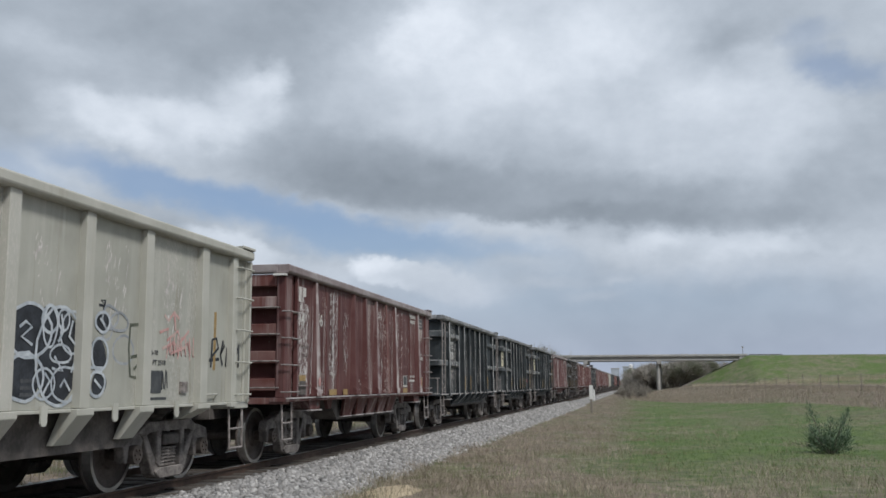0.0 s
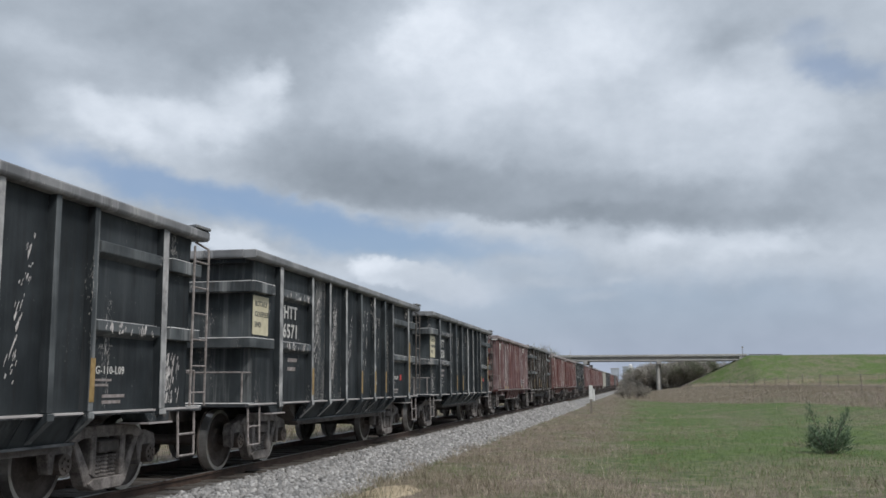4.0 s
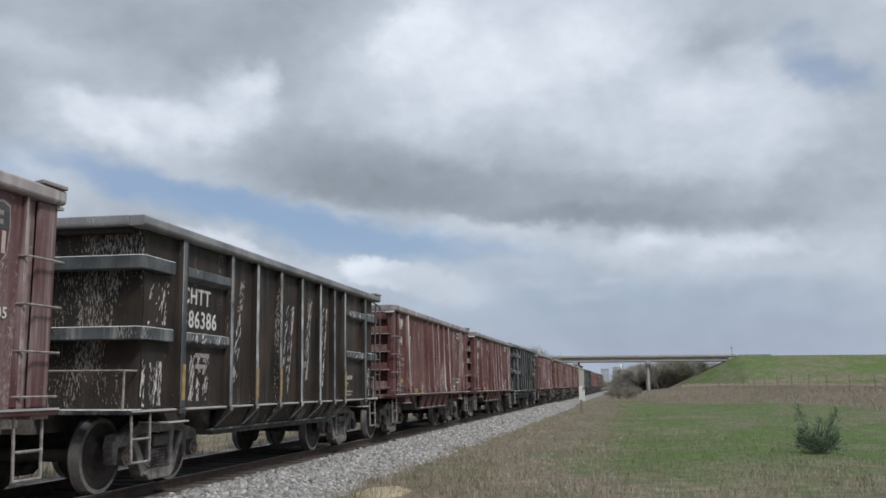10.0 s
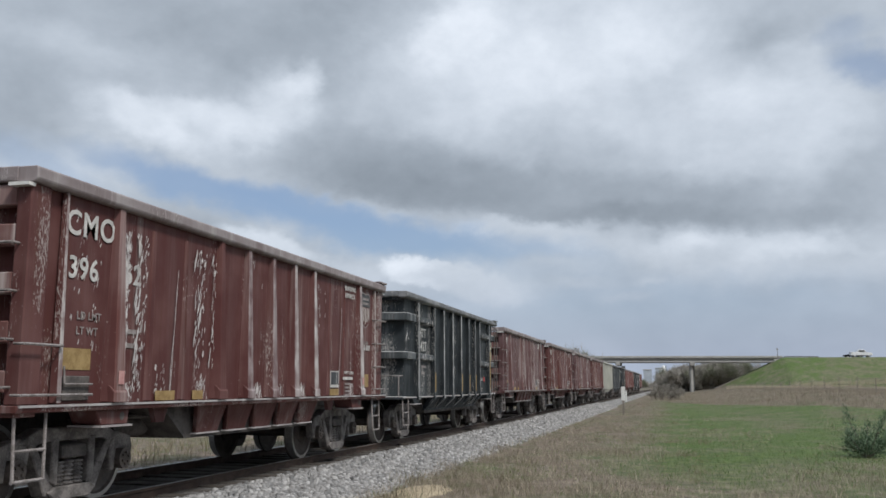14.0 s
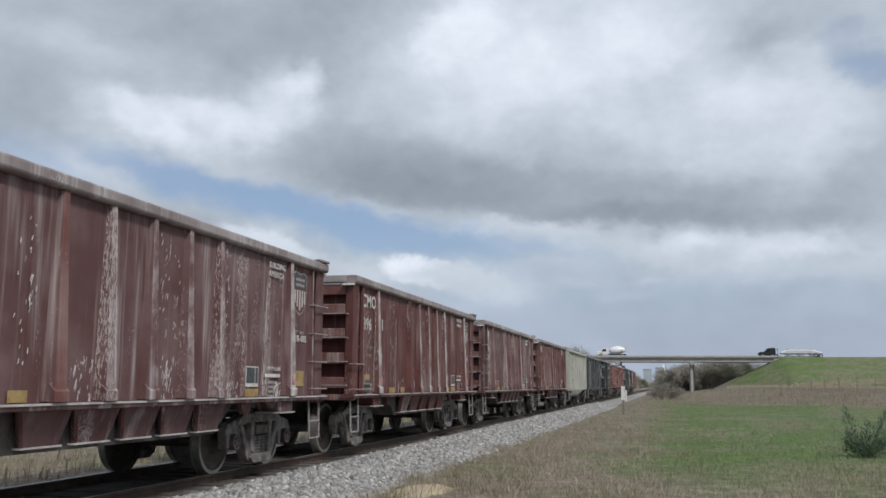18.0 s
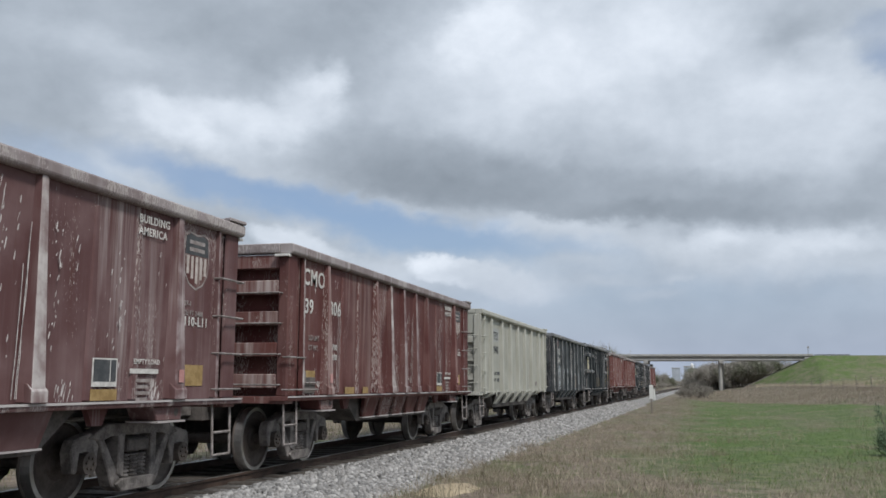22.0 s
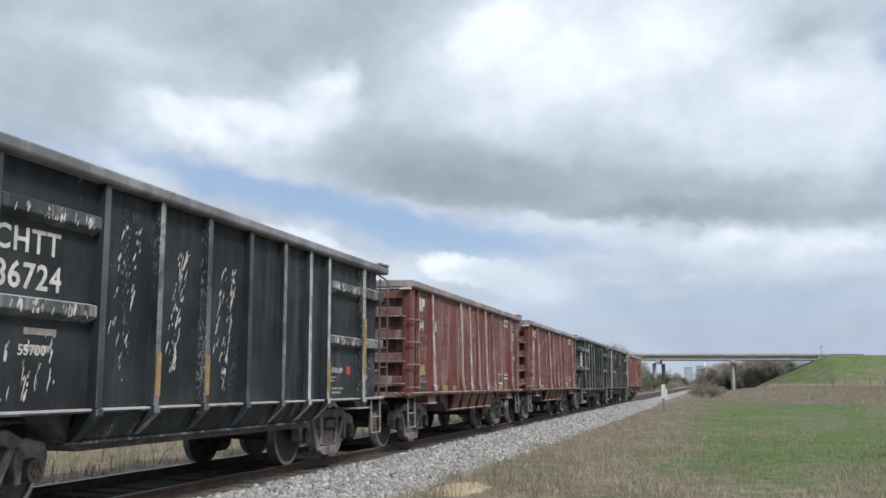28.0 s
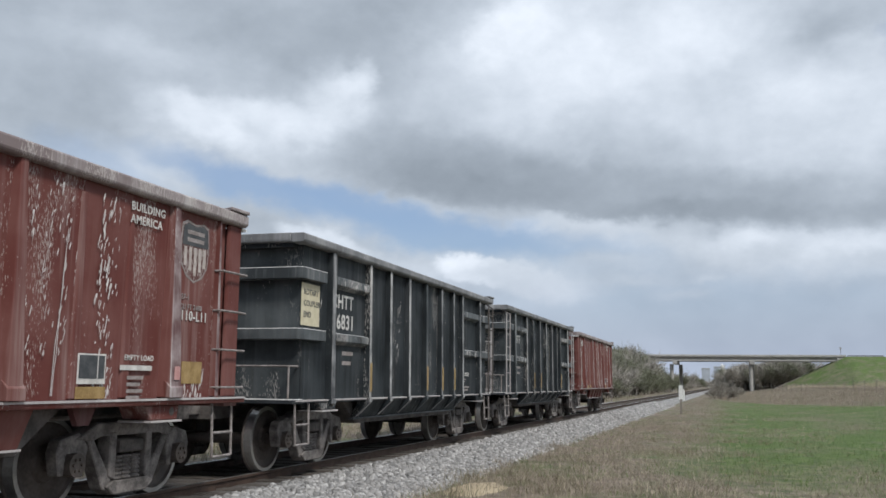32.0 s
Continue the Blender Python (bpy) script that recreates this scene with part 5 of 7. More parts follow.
    if tag:
        part("red_tag", box(bmesh.new(), 1.431, 1.435, 3.80, 3.95, 1.40, 1.53), RED_TAG, car, "small red tag")
    bars(car, 3.2, 1.16, 0.45, 0.035, FAINT, x=1.431, rows=2, gap=0.03)
    bars(car, 3.02, 1.34, 0.35, 0.025, FAINT, x=1.431, rows=2, gap=0.03)
    if sign_at:
        y = -4.85 if sign_at < 0 else 4.75
        p = part("sign_plate", box(bmesh.new(), 1.432, 1.44, y - 0.30, y + 0.30, 2.06, 2.66), SIGN_CREAM, car, "weathered cream sign plate")
        for k, word in enumerate(("ROTARY", "COUPLER", "END")):
            letters(p, word, y - 0.23, 2.50 - k * 0.16, 0.115, LETTER_DARK, x=1.442)
    add_bolster_ends(car, body, edge, 4.30, 0.97)
    # chalk on the end bays and below the numbers
    rng = random.Random(300 + i)
    heavy = i in (2, 3, 4, 6, 16)
    for y, z0, z1, w in ((-4.73, 2.08, 2.62, 0.5), (-4.78, 1.08, 1.62, 0.5), (-3.62, 1.12, 1.72, 0.7), (-2.25, 1.3, 2.9, 0.32), (0.75, 1.4, 2.9, 0.30), (4.73, 1.1, 1.7, 0.5), (1.70, 1.3, 2.8, 0.26), (-1.25, 1.4, 2.8, 0.30), (-0.25, 1.2, 2.7, 0.34)):
        if rng.random() < (0.85 if heavy else 0.3):
            splash(car, y + rng.uniform(-0.08, 0.08), z0, z1, w, rng.choice((40, 75, 120)) if heavy else 22, 1.4335, rng.choice((51, 52, 53)), 0.2, 0.0 if z1 < 2 else 0.15)
    for y in (-3.44, 3.57):
        for z in (2.735, 1.885):
            if rng.random() < 0.7:
                splash(car, y, z, z + 0.11, 1.2, 34, 1.5305, rng.choice((54, 55)), 0.3)
    if tag:
        tape(car, 4.32, 1.42, 0.11, 0.92, 1.547)
    if i == 16:
        letters(car, "55700", -3.72, 1.50, 0.13, x=1.434)
    return car


STROKES = [0]


def spray(car, strokes, mat, x, width=0.05, name="graffiti"):
    """Painted strokes: each a ribbon along a run of (y, z) points."""
    for run in strokes:
        bm = bmesh.new()
        STROKES[0] += 1
        xx = x + (STROKES[0] % 9) * 0.0007
        closed = math.dist(run[0], run[-1]) < 1e-4
        pts = [Vector((0, p[0] + 0.018 * noise.noise((p[0] * 5, p[1] * 5, 1.0)), p[1] + 0.022 * noise.noise((p[0] * 5, p[1] * 5, 8.0)))) for p in (run[:-1] if closed else run)]
        n = len(pts)
        left, right = [], []
        for k, p in enumerate(pts):
            a = pts[(k - 1) % n] if closed or k else p
            b = pts[(k + 1) % n] if closed or k < n - 1 else p
            side = (b - a).cross(Vector((1, 0, 0))).normalized() * width / 2
            left.append(bm.verts.new((xx, p.y + side.y, p.z + side.z)))
            right.append(bm.verts.new((xx, p.y - side.y, p.z - side.z)))
        for k in range(n if closed else n - 1):
            m = (k + 1) % n
            bm.faces.new((left[k], left[m], right[m], right[k]))
        part(name, bm, mat, car, "spray-painted stroke")


def loop(cy, cz, ry, rz, n=12, start=0.0, turn=1.0):
    return [(cy + ry * math.cos(start + math.tau * turn * k / n), cz + rz * math.sin(start + math.tau * turn * k / n)) for k in range(n + 1)]


def tan_car(i, label, body=None, edge=None, marks=("", "")):
    body, edge = body or TAN, edge or TAN_EDGE
    pale = body is TAN
    car = thing("hopper_car", pose(XC, 0, 0), label, "freight car", "cars of the train")
    half, zt = 5.47, 3.13
    add_running_gear(car, 3.92, half)
    chord(car, 5.40, zt, 3.27, edge if pale else BLACK_CHORD)
    cuts = [-4.88, -3.94, -2.48, -1.24, 0.0, 1.24, 2.48, 3.94, 4.88]
    for a, b in zip(cuts, cuts[1:]):
        both_sides("side_panel", panel(a, b, 1.06, zt, 1.44, body), car, (a + b) / 2)
    for y in cuts:
        if abs(y) < 4.8:
            both_sides("side_post", sloped_post(0.17 if abs(y) < 3 else 0.19, 1.06, zt, 0.68 if abs(y) < 3 else 0.86, 1.44, 0.105, edge if pale else body, edge if pale else BLACK_POST, 0.75, 0.9), car, y)
        else:
            both_sides("side_post", sloped_post(0.15, 1.06, zt, 1.0, 1.44, 0.10, edge if pale else body, edge if pale else BLACK_POST_PALE, 0.8), car, y)
    both_sides("side_sill", shared(("tsill", edge.name), lambda: mesh("side_sill", box(bmesh.new(), 1.25, 1.485, -half + 0.05, half - 0.05, 1.02, 1.056), edge, bevel=0.006)), car, 0)
    for y in (-1.9, -0.63, 0.63, 1.9, -3.3, 3.3):
        both_sides("tab", shared(("ttab", edge.name), lambda: mesh("tab", prism(bmesh.new(), [(-0.05, 1.10), (0.05, 1.10), (0.05, 0.93), (0.03, 0.90), (-0.03, 0.90), (-0.05, 0.93)], "x", 1.487, 1.505), edge)), car, y)
    part("hopper", prism(bmesh.new(), [(-3.2, 1.03), (3.2, 1.03), (2.6, 0.58), (-2.6, 0.58)], "x", -1.22, 1.22), UNDER, car, "dark hopper bottom")
    part("floor", box(bmesh.new(), -1.40, 1.40, -4.9, 4.9, 1.06, 1.10), UNDER, car)
    for s in (-1, 1):
        m = pose(0, 0, 0, 0, 0, 0 if s < 0 else 180)
        put("bulkhead", shared(("tbulk", body.name), lambda: mesh("bulkhead", box(bmesh.new(), -1.38, 1.38, -5.31, -5.275, 1.06, zt), body)), car, m)
        put("end_sill", shared(("tesill", edge.name), lambda: mesh("end_sill", box(bmesh.new(), -1.50, 1.50, -5.47, -5.0, 0.96, 1.055), edge, bevel=0.01)), car, m)
        put("end_header", shared(("thead", body.name), lambda: mesh("end_header", box(bmesh.new(), -1.42, 1.42, -5.40, -5.36, 2.62, zt), body)), car, m)
        for z in (1.45, 1.95, 2.45):
            put("end_beam", shared(("tebeam", edge.name), lambda: mesh("end_beam", box(bmesh.new(), -1.38, 1.38, -5.40, -5.0, -0.09, 0.09), edge, bevel=0.012)), car, m @ pose(0, 0, z))
        for x in (-1.40, 0.0, 1.40):
            put("end_post", shared(("tepost", edge.name), lambda: mesh("end_post", box(bmesh.new(), -0.07, 0.07, -5.43, -5.34, 1.056, zt), edge, bevel=0.01)), car, m @ pose(x, 0, 0))
        end_rungs(car, s, half - 0.03, 0.75, 1.42, (1.30, 1.75, 2.20, 2.56), edge)
        y0, y1 = (-5.39, -4.92) if s < 0 else (4.92, 5.39)
        rungs(car, y0, y1, (1.16, 1.62, 2.08, 2.54, 2.98), edge)
        for sx in (-1, 1):
            put("corner_panel", shared(("tcorner", body.name), lambda: mesh("corner_panel", box(bmesh.new(), -0.025, 0.025, -0.25, 0.25, 1.06, zt), body)), car, pose(sx * 1.41, s * 5.10, 0))
            put("ladder_rail", shared(("trail", edge.name), lambda: mesh("ladder_rail", box(bmesh.new(), -0.03, 0.03, -0.03, 0.03, 1.05, 3.12), edge)), car, pose(sx * 1.50, s * 5.40, 0))
    dark = LETTER_DARK if pale else LETTER
    if marks[0]:
        letters(car, marks[0], -3.60 if pale else -3.68, 2.53 if pale else 2.48, 0.33, dark, x=1.446)
        letters(car, marks[1], -3.54 if pale else -3.80, 2.13, 0.33, dark, x=1.446)
        if pale:
            part("marking_patch", box(bmesh.new(), 1.4405, 1.443, -3.68, -2.78, 2.47, 2.86), plain("grey_patch_paint", (0.30, 0.31, 0.30), (0.36, 0.37, 0.36), 0.7), car, "grey paint patch")
    if pale and marks[0]:
        letters(car, marks[0] + " " + marks[1], 0.18, 2.84, 0.18, dark, x=-5.404, end=1)
    if pale:
        letters(car, "LD LMT", -3.56, 1.52, 0.13, dark, x=1.446)
        letters(car, "LT WT", -3.56, 1.33, 0.13, dark, x=1.446)
        bars(car, -2.98, 1.52, 0.32, 0.09, dark, x=1.441, rows=2, gap=0.10)
        part("load_board", box(bmesh.new(), 1.441, 1.446, 2.62, 2.98, 1.20, 1.47), LETTER_DARK, car, "dark data board")
        letters(car, "36-10", 2.66, 1.66, 0.085, dark, x=1.446)
        letters(car, "CU FT 2518", 2.60, 1.54, 0.085, dark, x=1.446)
        part("grab_handle", rod(rod(rod(bmesh.new(), (1.49, 4.08, 1.17), (1.49, 4.44, 1.17), 0.013), (1.49, 4.08, 1.17), (1.44, 4.08, 1.08), 0.013), (1.49, 4.44, 1.17), (1.44, 4.44, 1.08), 0.013), edge, car)
        bars(car, 2.62, 1.12, 0.5, 0.03, dark, x=1.441, rows=1)
        bars(car, 0.32, 1.32, 0.26, 0.035, dark, x=1.441, rows=3, gap=0.03)
        part("grate", box(box(box(bmesh.new(), 1.47, 1.475, 3.45, 3.62, 1.22, 1.25), 1.47, 1.475, 3.45, 3.62, 1.30, 1.33), 1.441, 1.47, 3.45, 3.62, 1.2, 1.34), ROD, car)
        for y in (-4.45, -0.75, 2.45, 4.42):
            part("tape_strip", box(bmesh.new(), 1.441, 1.444, y - 0.035, y + 0.035, 1.25 if y < 4 else 1.5, 1.95 if y < 4 else 2.3), YELLOW, car, "faded orange strip")
    return car


# ---- the train ----
KINDS = "trbbbrbrrbrrrrtgbrrbbr"       # t cream, r red, b black, g black with scrawls
LENGTH = {"r": 12.22, "b": 12.33, "t": 12.11, "g": 12.33}
MARKS = {1: ("", "94", "46"), 5: ("CMO", "39", "82"), 7: ("", "94", "57"), 8: ("CMO", "396", "62"), 10: ("", "94", "89"), 11: ("CMO", "396", "31"), 12: ("", "94", "09"), 13: ("CMO", "39", "806"), 17: ("", "94", "56"), 18: ("CMO", "396", "418"), 21: ("CMO", "39", "7")}
BLACK_MARKS = {2: ("CHTT", "86420"), 3: ("CHTT", "86571"), 4: ("CHTT", "86550"), 6: ("CHTT", "386386"), 9: ("CHTT", "86427"), 16: ("CHTT", "86724"), 19: ("CHTT", "86831"), 20: ("CHTT", "86")}
PAINT = {1: RED_DUSTY, 5: RED_FILM, 7: RED_DARK, 8: RED_DARK, 10: RED_FILM, 11: RED_DARK, 12: RED_FILM, 13: RED_DARK, 17: RED_FRESH, 18: RED_FRESH, 21: RED_FRESH}
TRAIN = []


def build_train():
    tail = 12.975
    for i, k in enumerate(KINDS):
        if i:
            tail += LENGTH[k]
        if k == "r":
            car = red_car(i, PAINT[i], RED_EDGE, MARKS[i], {RED_DUSTY: "dull rust-red open hopper car streaked with white", RED_FILM: "dull rust-red open hopper car filmed with pale dust", RED_DARK: "dark rust-red open hopper car splashed with white chalk", RED_FRESH: "brighter red open hopper car with dusty ribs"}[PAINT[i]])
        elif k == "b":
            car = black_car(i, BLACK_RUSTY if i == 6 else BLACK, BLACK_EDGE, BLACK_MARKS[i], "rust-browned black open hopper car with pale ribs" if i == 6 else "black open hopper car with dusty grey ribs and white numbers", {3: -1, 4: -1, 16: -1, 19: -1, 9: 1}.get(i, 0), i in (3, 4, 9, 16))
        elif k == "g":
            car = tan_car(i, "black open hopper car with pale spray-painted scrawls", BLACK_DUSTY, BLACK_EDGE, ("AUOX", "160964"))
            scrawl_black(car)
        else:
            car = tan_car(i, "cream open hopper car with spray-painted scrawls" if i == 0 else "plain cream open hopper car with dark numbers", marks=("ITFX", "4940") if i else ("", ""))
            if i == 0:
                scrawl_cream(car)
        TRAIN.append((car, tail - 5.45))


def blob(car, cy, cz, ry, rz, mat, x):
    """A filled, lumpy shape of spray paint."""
    bm = bmesh.new()
    bm.faces.new([bm.verts.new((x, y + 0.05 * math.sin(7 * z + 3 * cy), z)) for y, z in loop(cy, cz, ry, rz, 20)[:-1]])
    part("graffiti", bm, mat, car, "spray-painted bubble shape")


def scrawl_cream(car):
    k = 0

    def along(y):
        return float(np.interp(y, (0.13, 1.12, 1.31, 1.69, 2.02, 2.43, 2.56, 3.40, 3.98, 4.88), (0.08, 1.30, 1.45, 1.79, 2.23, 2.70, 2.90, 3.68, 4.27, 5.22)))

    def painted(runs, mat, x, width):
        spray(car, [[(along(y), z) for y, z in run] for run in runs], mat, x, width)
    for cy, cz, ry, rz in [(0.40, 1.82, 0.27, 0.25), (0.36, 1.37, 0.23, 0.22), (0.81, 1.59, 0.31, 0.49), (0.65, 1.95, 0.10, 0.13), (1.53, 1.98, 0.15, 0.11), (1.50, 1.63, 0.17, 0.17), (1.47, 1.31, 0.16, 0.13)]:
        k += 1
        blob(car, along(cy), cz, (along(cy + ry) - along(cy - ry)) / 2, rz, SPRAY_BLACK, 1.4405 + 0.0006 * k)
        painted([loop(cy, cz, ry * 1.03, rz * 1.03, 22)], SPRAY_PALE, 1.4455, 0.034)
    painted([loop(cy, cz, ry, rz, 18) for cy, cz, ry, rz in [(0.65, 1.88, 0.09, 0.20), (0.96, 1.84, 0.16, 0.22), (0.81, 1.61, 0.14, 0.09), (0.61, 1.31, 0.14, 0.15), (0.91, 1.31, 0.21, 0.18), (0.83, 1.96, 0.08, 0.11)]], SPRAY_PALE, 1.4460, 0.026)
    painted([[(0.27, 1.85), (0.34, 1.91), (0.42, 1.86), (0.30, 1.75), (0.44, 1.68)], [(0.79, 2.02), (0.83, 1.85), (0.77, 1.73)], [(0.73, 1.58), (0.85, 1.44), (0.71, 1.47)], [(0.96, 1.97), (0.91, 1.79), (1.00, 1.71)], [(0.28, 1.6), (0.40, 1.61), (0.50, 1.55)], [(1.02, 1.56), (0.96, 1.44)], [(0.61, 1.41), (0.68, 1.33), (0.61, 1.21)], [(0.83, 1.27), (0.88, 1.35), (0.96, 1.24)], [(1.31, 1.48), (1.60, 1.48)], [(1.47, 2.02), (1.57, 1.95)], [(1.41, 1.35), (1.57, 1.26)]], SPRAY_PALE, 1.4465, 0.032)
    painted([loop(cy, cz, ry, rz, 16) for cy, cz, ry, rz in [(1.67, 2.04, 0.15, 0.13), (1.83, 2.00, 0.14, 0.10), (1.93, 1.69, 0.17, 0.16), (1.64, 1.90, 0.10, 0.11)]], SPRAY_GREY, 1.4410, 0.03)
    painted([[(1.44, 2.17), (1.57, 2.15), (1.49, 2.22), (1.58, 2.21), (1.54, 2.11)]], SPRAY_BLACK, 1.4412, 0.035)
    painted([[(2.02, 2), (2.00, 1.72), (2.05, 1.4), (2.17, 1.38), (2.36, 1.45)], [(2.02, 1.98), (2.29, 2.02), (2.43, 1.87), (2.42, 1.73), (2.23, 1.64), (2.05, 1.62)], [(2.11, 1.48), (2.29, 1.61), (2.39, 1.45), (2.23, 1.4)]], SPRAY_OLIVE, 1.4415, 0.035)
    painted([[(4.02, 1.52), (4.05, 1.91), (4.17, 1.94), (4.22, 1.8), (4.05, 1.68)], [(4.30, 1.72), (4.36, 1.91), (4.41, 1.85), (4.30, 1.72), (4.36, 1.56)], [(4.50, 1.82), (4.46, 1.57), (4.55, 1.53), (4.62, 1.74)], [(4.69, 1.8), (4.77, 1.58), (4.83, 1.83)], [(4.88, 1.88), (4.88, 1.75), (4.88, 1.71), (4.88, 1.54)], [(3.98, 1.63), (4.27, 1.66)]], SPRAY_BLACK, 1.4415, 0.045)
    painted([[(2.68, 2.16), (2.80, 2.1), (2.93, 2.2), (3.09, 2.14)], [(2.56, 1.95), (2.80, 1.99), (2.76, 1.85), (3.05, 1.97), (3.13, 1.83), (3.37, 1.99)], [(2.64, 1.74), (2.97, 1.82), (2.89, 1.69), (3.29, 1.78)], [(2.93, 2.22), (2.97, 1.97)]], SPRAY_PINK, 1.4412, 0.04)
    painted([[(2.75 + 0.11 * k, 1.62 + 0.09 * (k % 3)), (2.79 + 0.11 * k, 1.80 + 0.05 * (k % 2)), (2.86 + 0.11 * k, 1.66), (2.84 + 0.11 * k, 1.9)] for k in range(7)], SPRAY_PINK, 1.4412, 0.03)
    for y, z in ((2.56, 1.24), (2.66, 1.24), (2.76, 1.24)):
        painted([[(y, z), (y, z + 0.24)], [(y + 0.06, z + 0.02), (y + 0.02, z + 0.22)]], SPRAY_BLACK, 1.4412, 0.025)
    for y, z0, z1, n in ((0.62, 2.1, 2.8, 26), (1.86, 1.9, 2.9, 60), (3.2, 1.6, 2.8, 80)):
        splash(car, y, z0, z1, 0.8, n, 1.4412, 61, 0.3)


def scrawl_black(car):
    # fat pale letters with dark hollows
    for k, (cy, cz, ry, rz) in enumerate(((-3.36, 1.74, 0.24, 0.23), (-3.34, 1.37, 0.26, 0.22), (-2.90, 1.58, 0.22, 0.40))):
        blob(car, cy, cz, ry, rz, SPRAY_CHROME, 1.4405 + 0.0006 * k)
        spray(car, [loop(cy, cz, ry * 1.04, rz * 1.04, 20)], SPRAY_PALE, 1.4430, 0.03)
        spray(car, [loop(cy, cz, ry * 0.36, rz * 0.40, 14)], SPRAY_BLACK, 1.4436, 0.055)
    fat = [[(-2.62, 1.96), (-2.60, 1.62), (-2.64, 1.26)], [(-2.60, 1.92), (-2.12, 1.95)], [(-2.58, 1.60), (-2.20, 1.62)], [(-2.60, 1.30), (-2.10, 1.28)],
           [(-0.42, 1.80), (-0.75, 1.88), (-1.10, 1.76), (-0.92, 1.62), (-0.52, 1.54), (-0.40, 1.40), (-0.78, 1.30), (-1.18, 1.38)]]
    spray(car, fat, SPRAY_BLACK, 1.4405, 0.23)
    spray(car, fat, SPRAY_CHROME, 1.4480, 0.17)
    spray(car, [[(-1.98, 1.90), (-1.90, 1.30), (-1.75, 1.72), (-1.58, 1.30), (-1.42, 1.90)]], SPRAY_CHROME, 1.4405, 0.12)
    spray(car, [[(-3.62, 1.12), (-2.9, 1.08), (-2.1, 1.16)], [(-3.62, 1.98), (-3.5, 2.03), (-3.1, 2.0)]], SPRAY_PALE, 1.4445, 0.035)
    # faded round throw-ups further back, and a dab of red
    for cy, ry, mat in ((2.02, 0.40, SPRAY_TAN), (3.14, 0.44, SPRAY_GREY)):
        blob(car, cy, 1.40, ry, 0.35, mat, 1.4408)
        spray(car, [loop(cy, 1.40, ry * 1.03, 0.36, 20)], SPRAY_PALE, 1.4425, 0.03)
        spray(car, [loop(cy, 1.42, ry * 0.5, 0.2, 14, turn=0.7)], SPRAY_BLACK, 1.4430, 0.04)
    spray(car, [[(1.42, 1.36), (1.56, 1.62), (1.72, 1.50), (1.64, 1.22), (1.48, 1.20)]], SPRAY_PALE, 1.4440, 0.03)
    blob(car, -3.26, 2.96, 0.09, 0.08, RED_TAG, 1.4410)
    blob(car, -3.22, 2.88, 0.04, 0.09, RED_TAG, 1.4416)
    part("tape_strip", box(bmesh.new(), 1.441, 1.444, -4.66, -4.56, 1.49, 2.20), YELLOW, car, "faded yellow strip")
    for y, z0, z1, w, n, seed in ((-4.40, 1.17, 2.95, 0.58, 330, 71), (-3.66, 2.0, 3.05, 0.4, 70, 72), (-3.2, 1.1, 1.7, 1.0, 70, 73), (-2.22, 1.9, 2.95, 0.36, 130, 74), (0.80, 1.03, 2.90, 0.60, 420, 75), (-0.6, 1.1, 1.6, 0.8, 60, 76), (1.75, 1.1, 1.8, 0.6, 70, 77)):
        splash(car, y, z0, z1, w, n, 1.4462, seed, 0.25)
    splash(car, -5.22, 1.15, 2.85, 0.26, 150, 1.4365, 79, 0.3)
    for y in (-4.88, -3.94, 0.0, 1.24):
        splash(car, y, 1.15, 3.0, 0.12, 120, 1.5365, 78, 0.2)
    letters(car, "AUOX 160964", -0.06, 2.84, 0.20, x=-5.404, end=1)


build_train()


# ---- beside the track ----
def build_post():
    p = thing("marker_post", pose(-2.78, 54, -0.4), "white-topped marker post beside the ballast", "post")
    part("lower_post", box(bmesh.new(), -0.05, 0.05, -0.05, 0.05, 0, 0.86), WOOD_POST, p, "grey wooden shaft")
    part("upper_post", box(bmesh.new(), -0.105, 0.105, -0.03, 0.03, 0.84, 1.62), POST_WHITE, p, "white painted board", bevel=0.01)
    part("side_board", box(bmesh.new(), 0.125, 0.215, -0.02, 0.02, 0.78, 1.40), POST_WHITE, p, "narrow white board", bevel=0.008)
    part("bracket", box(bmesh.new(), 0.0, 0.17, 0.031, 0.05, 1.0, 1.06), ROD, p)


def fence_place(k):
    """Along the fence, k = 0 at its far end by the overpass, 1 at the near one."""
    y = 205 - 160 * k
    return 12.0 + (110 - y) * 0.07, y


def build_fence():
    f = thing("wire_fence", pose(0, 0, 0), "wire fence on grey wooden posts through dead grass", "fence")
    rng = random.Random(9)
    pts, s, last = [], 0.0, fence_place(0)
    k = 0.0
    while k < 1.0:
        p = fence_place(k)
        if math.dist(p, last) >= 5.4 or not pts:
            pts.append(p)
            last = p
        k += 0.002
    tops = []
    for x, y in pts:
        z = ground_z(x, y)
        h = rng.uniform(1.15, 1.4)
        bm = rod(bmesh.new(), (x, y, z - 0.3), (x + rng.uniform(-0.06, 0.06), y, z + h), 0.036, 8, 0.03)
        part("post", bm, WOOD_POST, f)
        tops.append((x, y, z))
    for hgt in (0.35, 0.65, 0.95, 1.12):
        for a, b in zip(tops, tops[1:]):
            part("wire", rod(bmesh.new(), (a[0], a[1], a[2] + hgt), (b[0], b[1], b[2] + hgt), 0.008, 4), WIRE, f)


build_post()
build_fence()


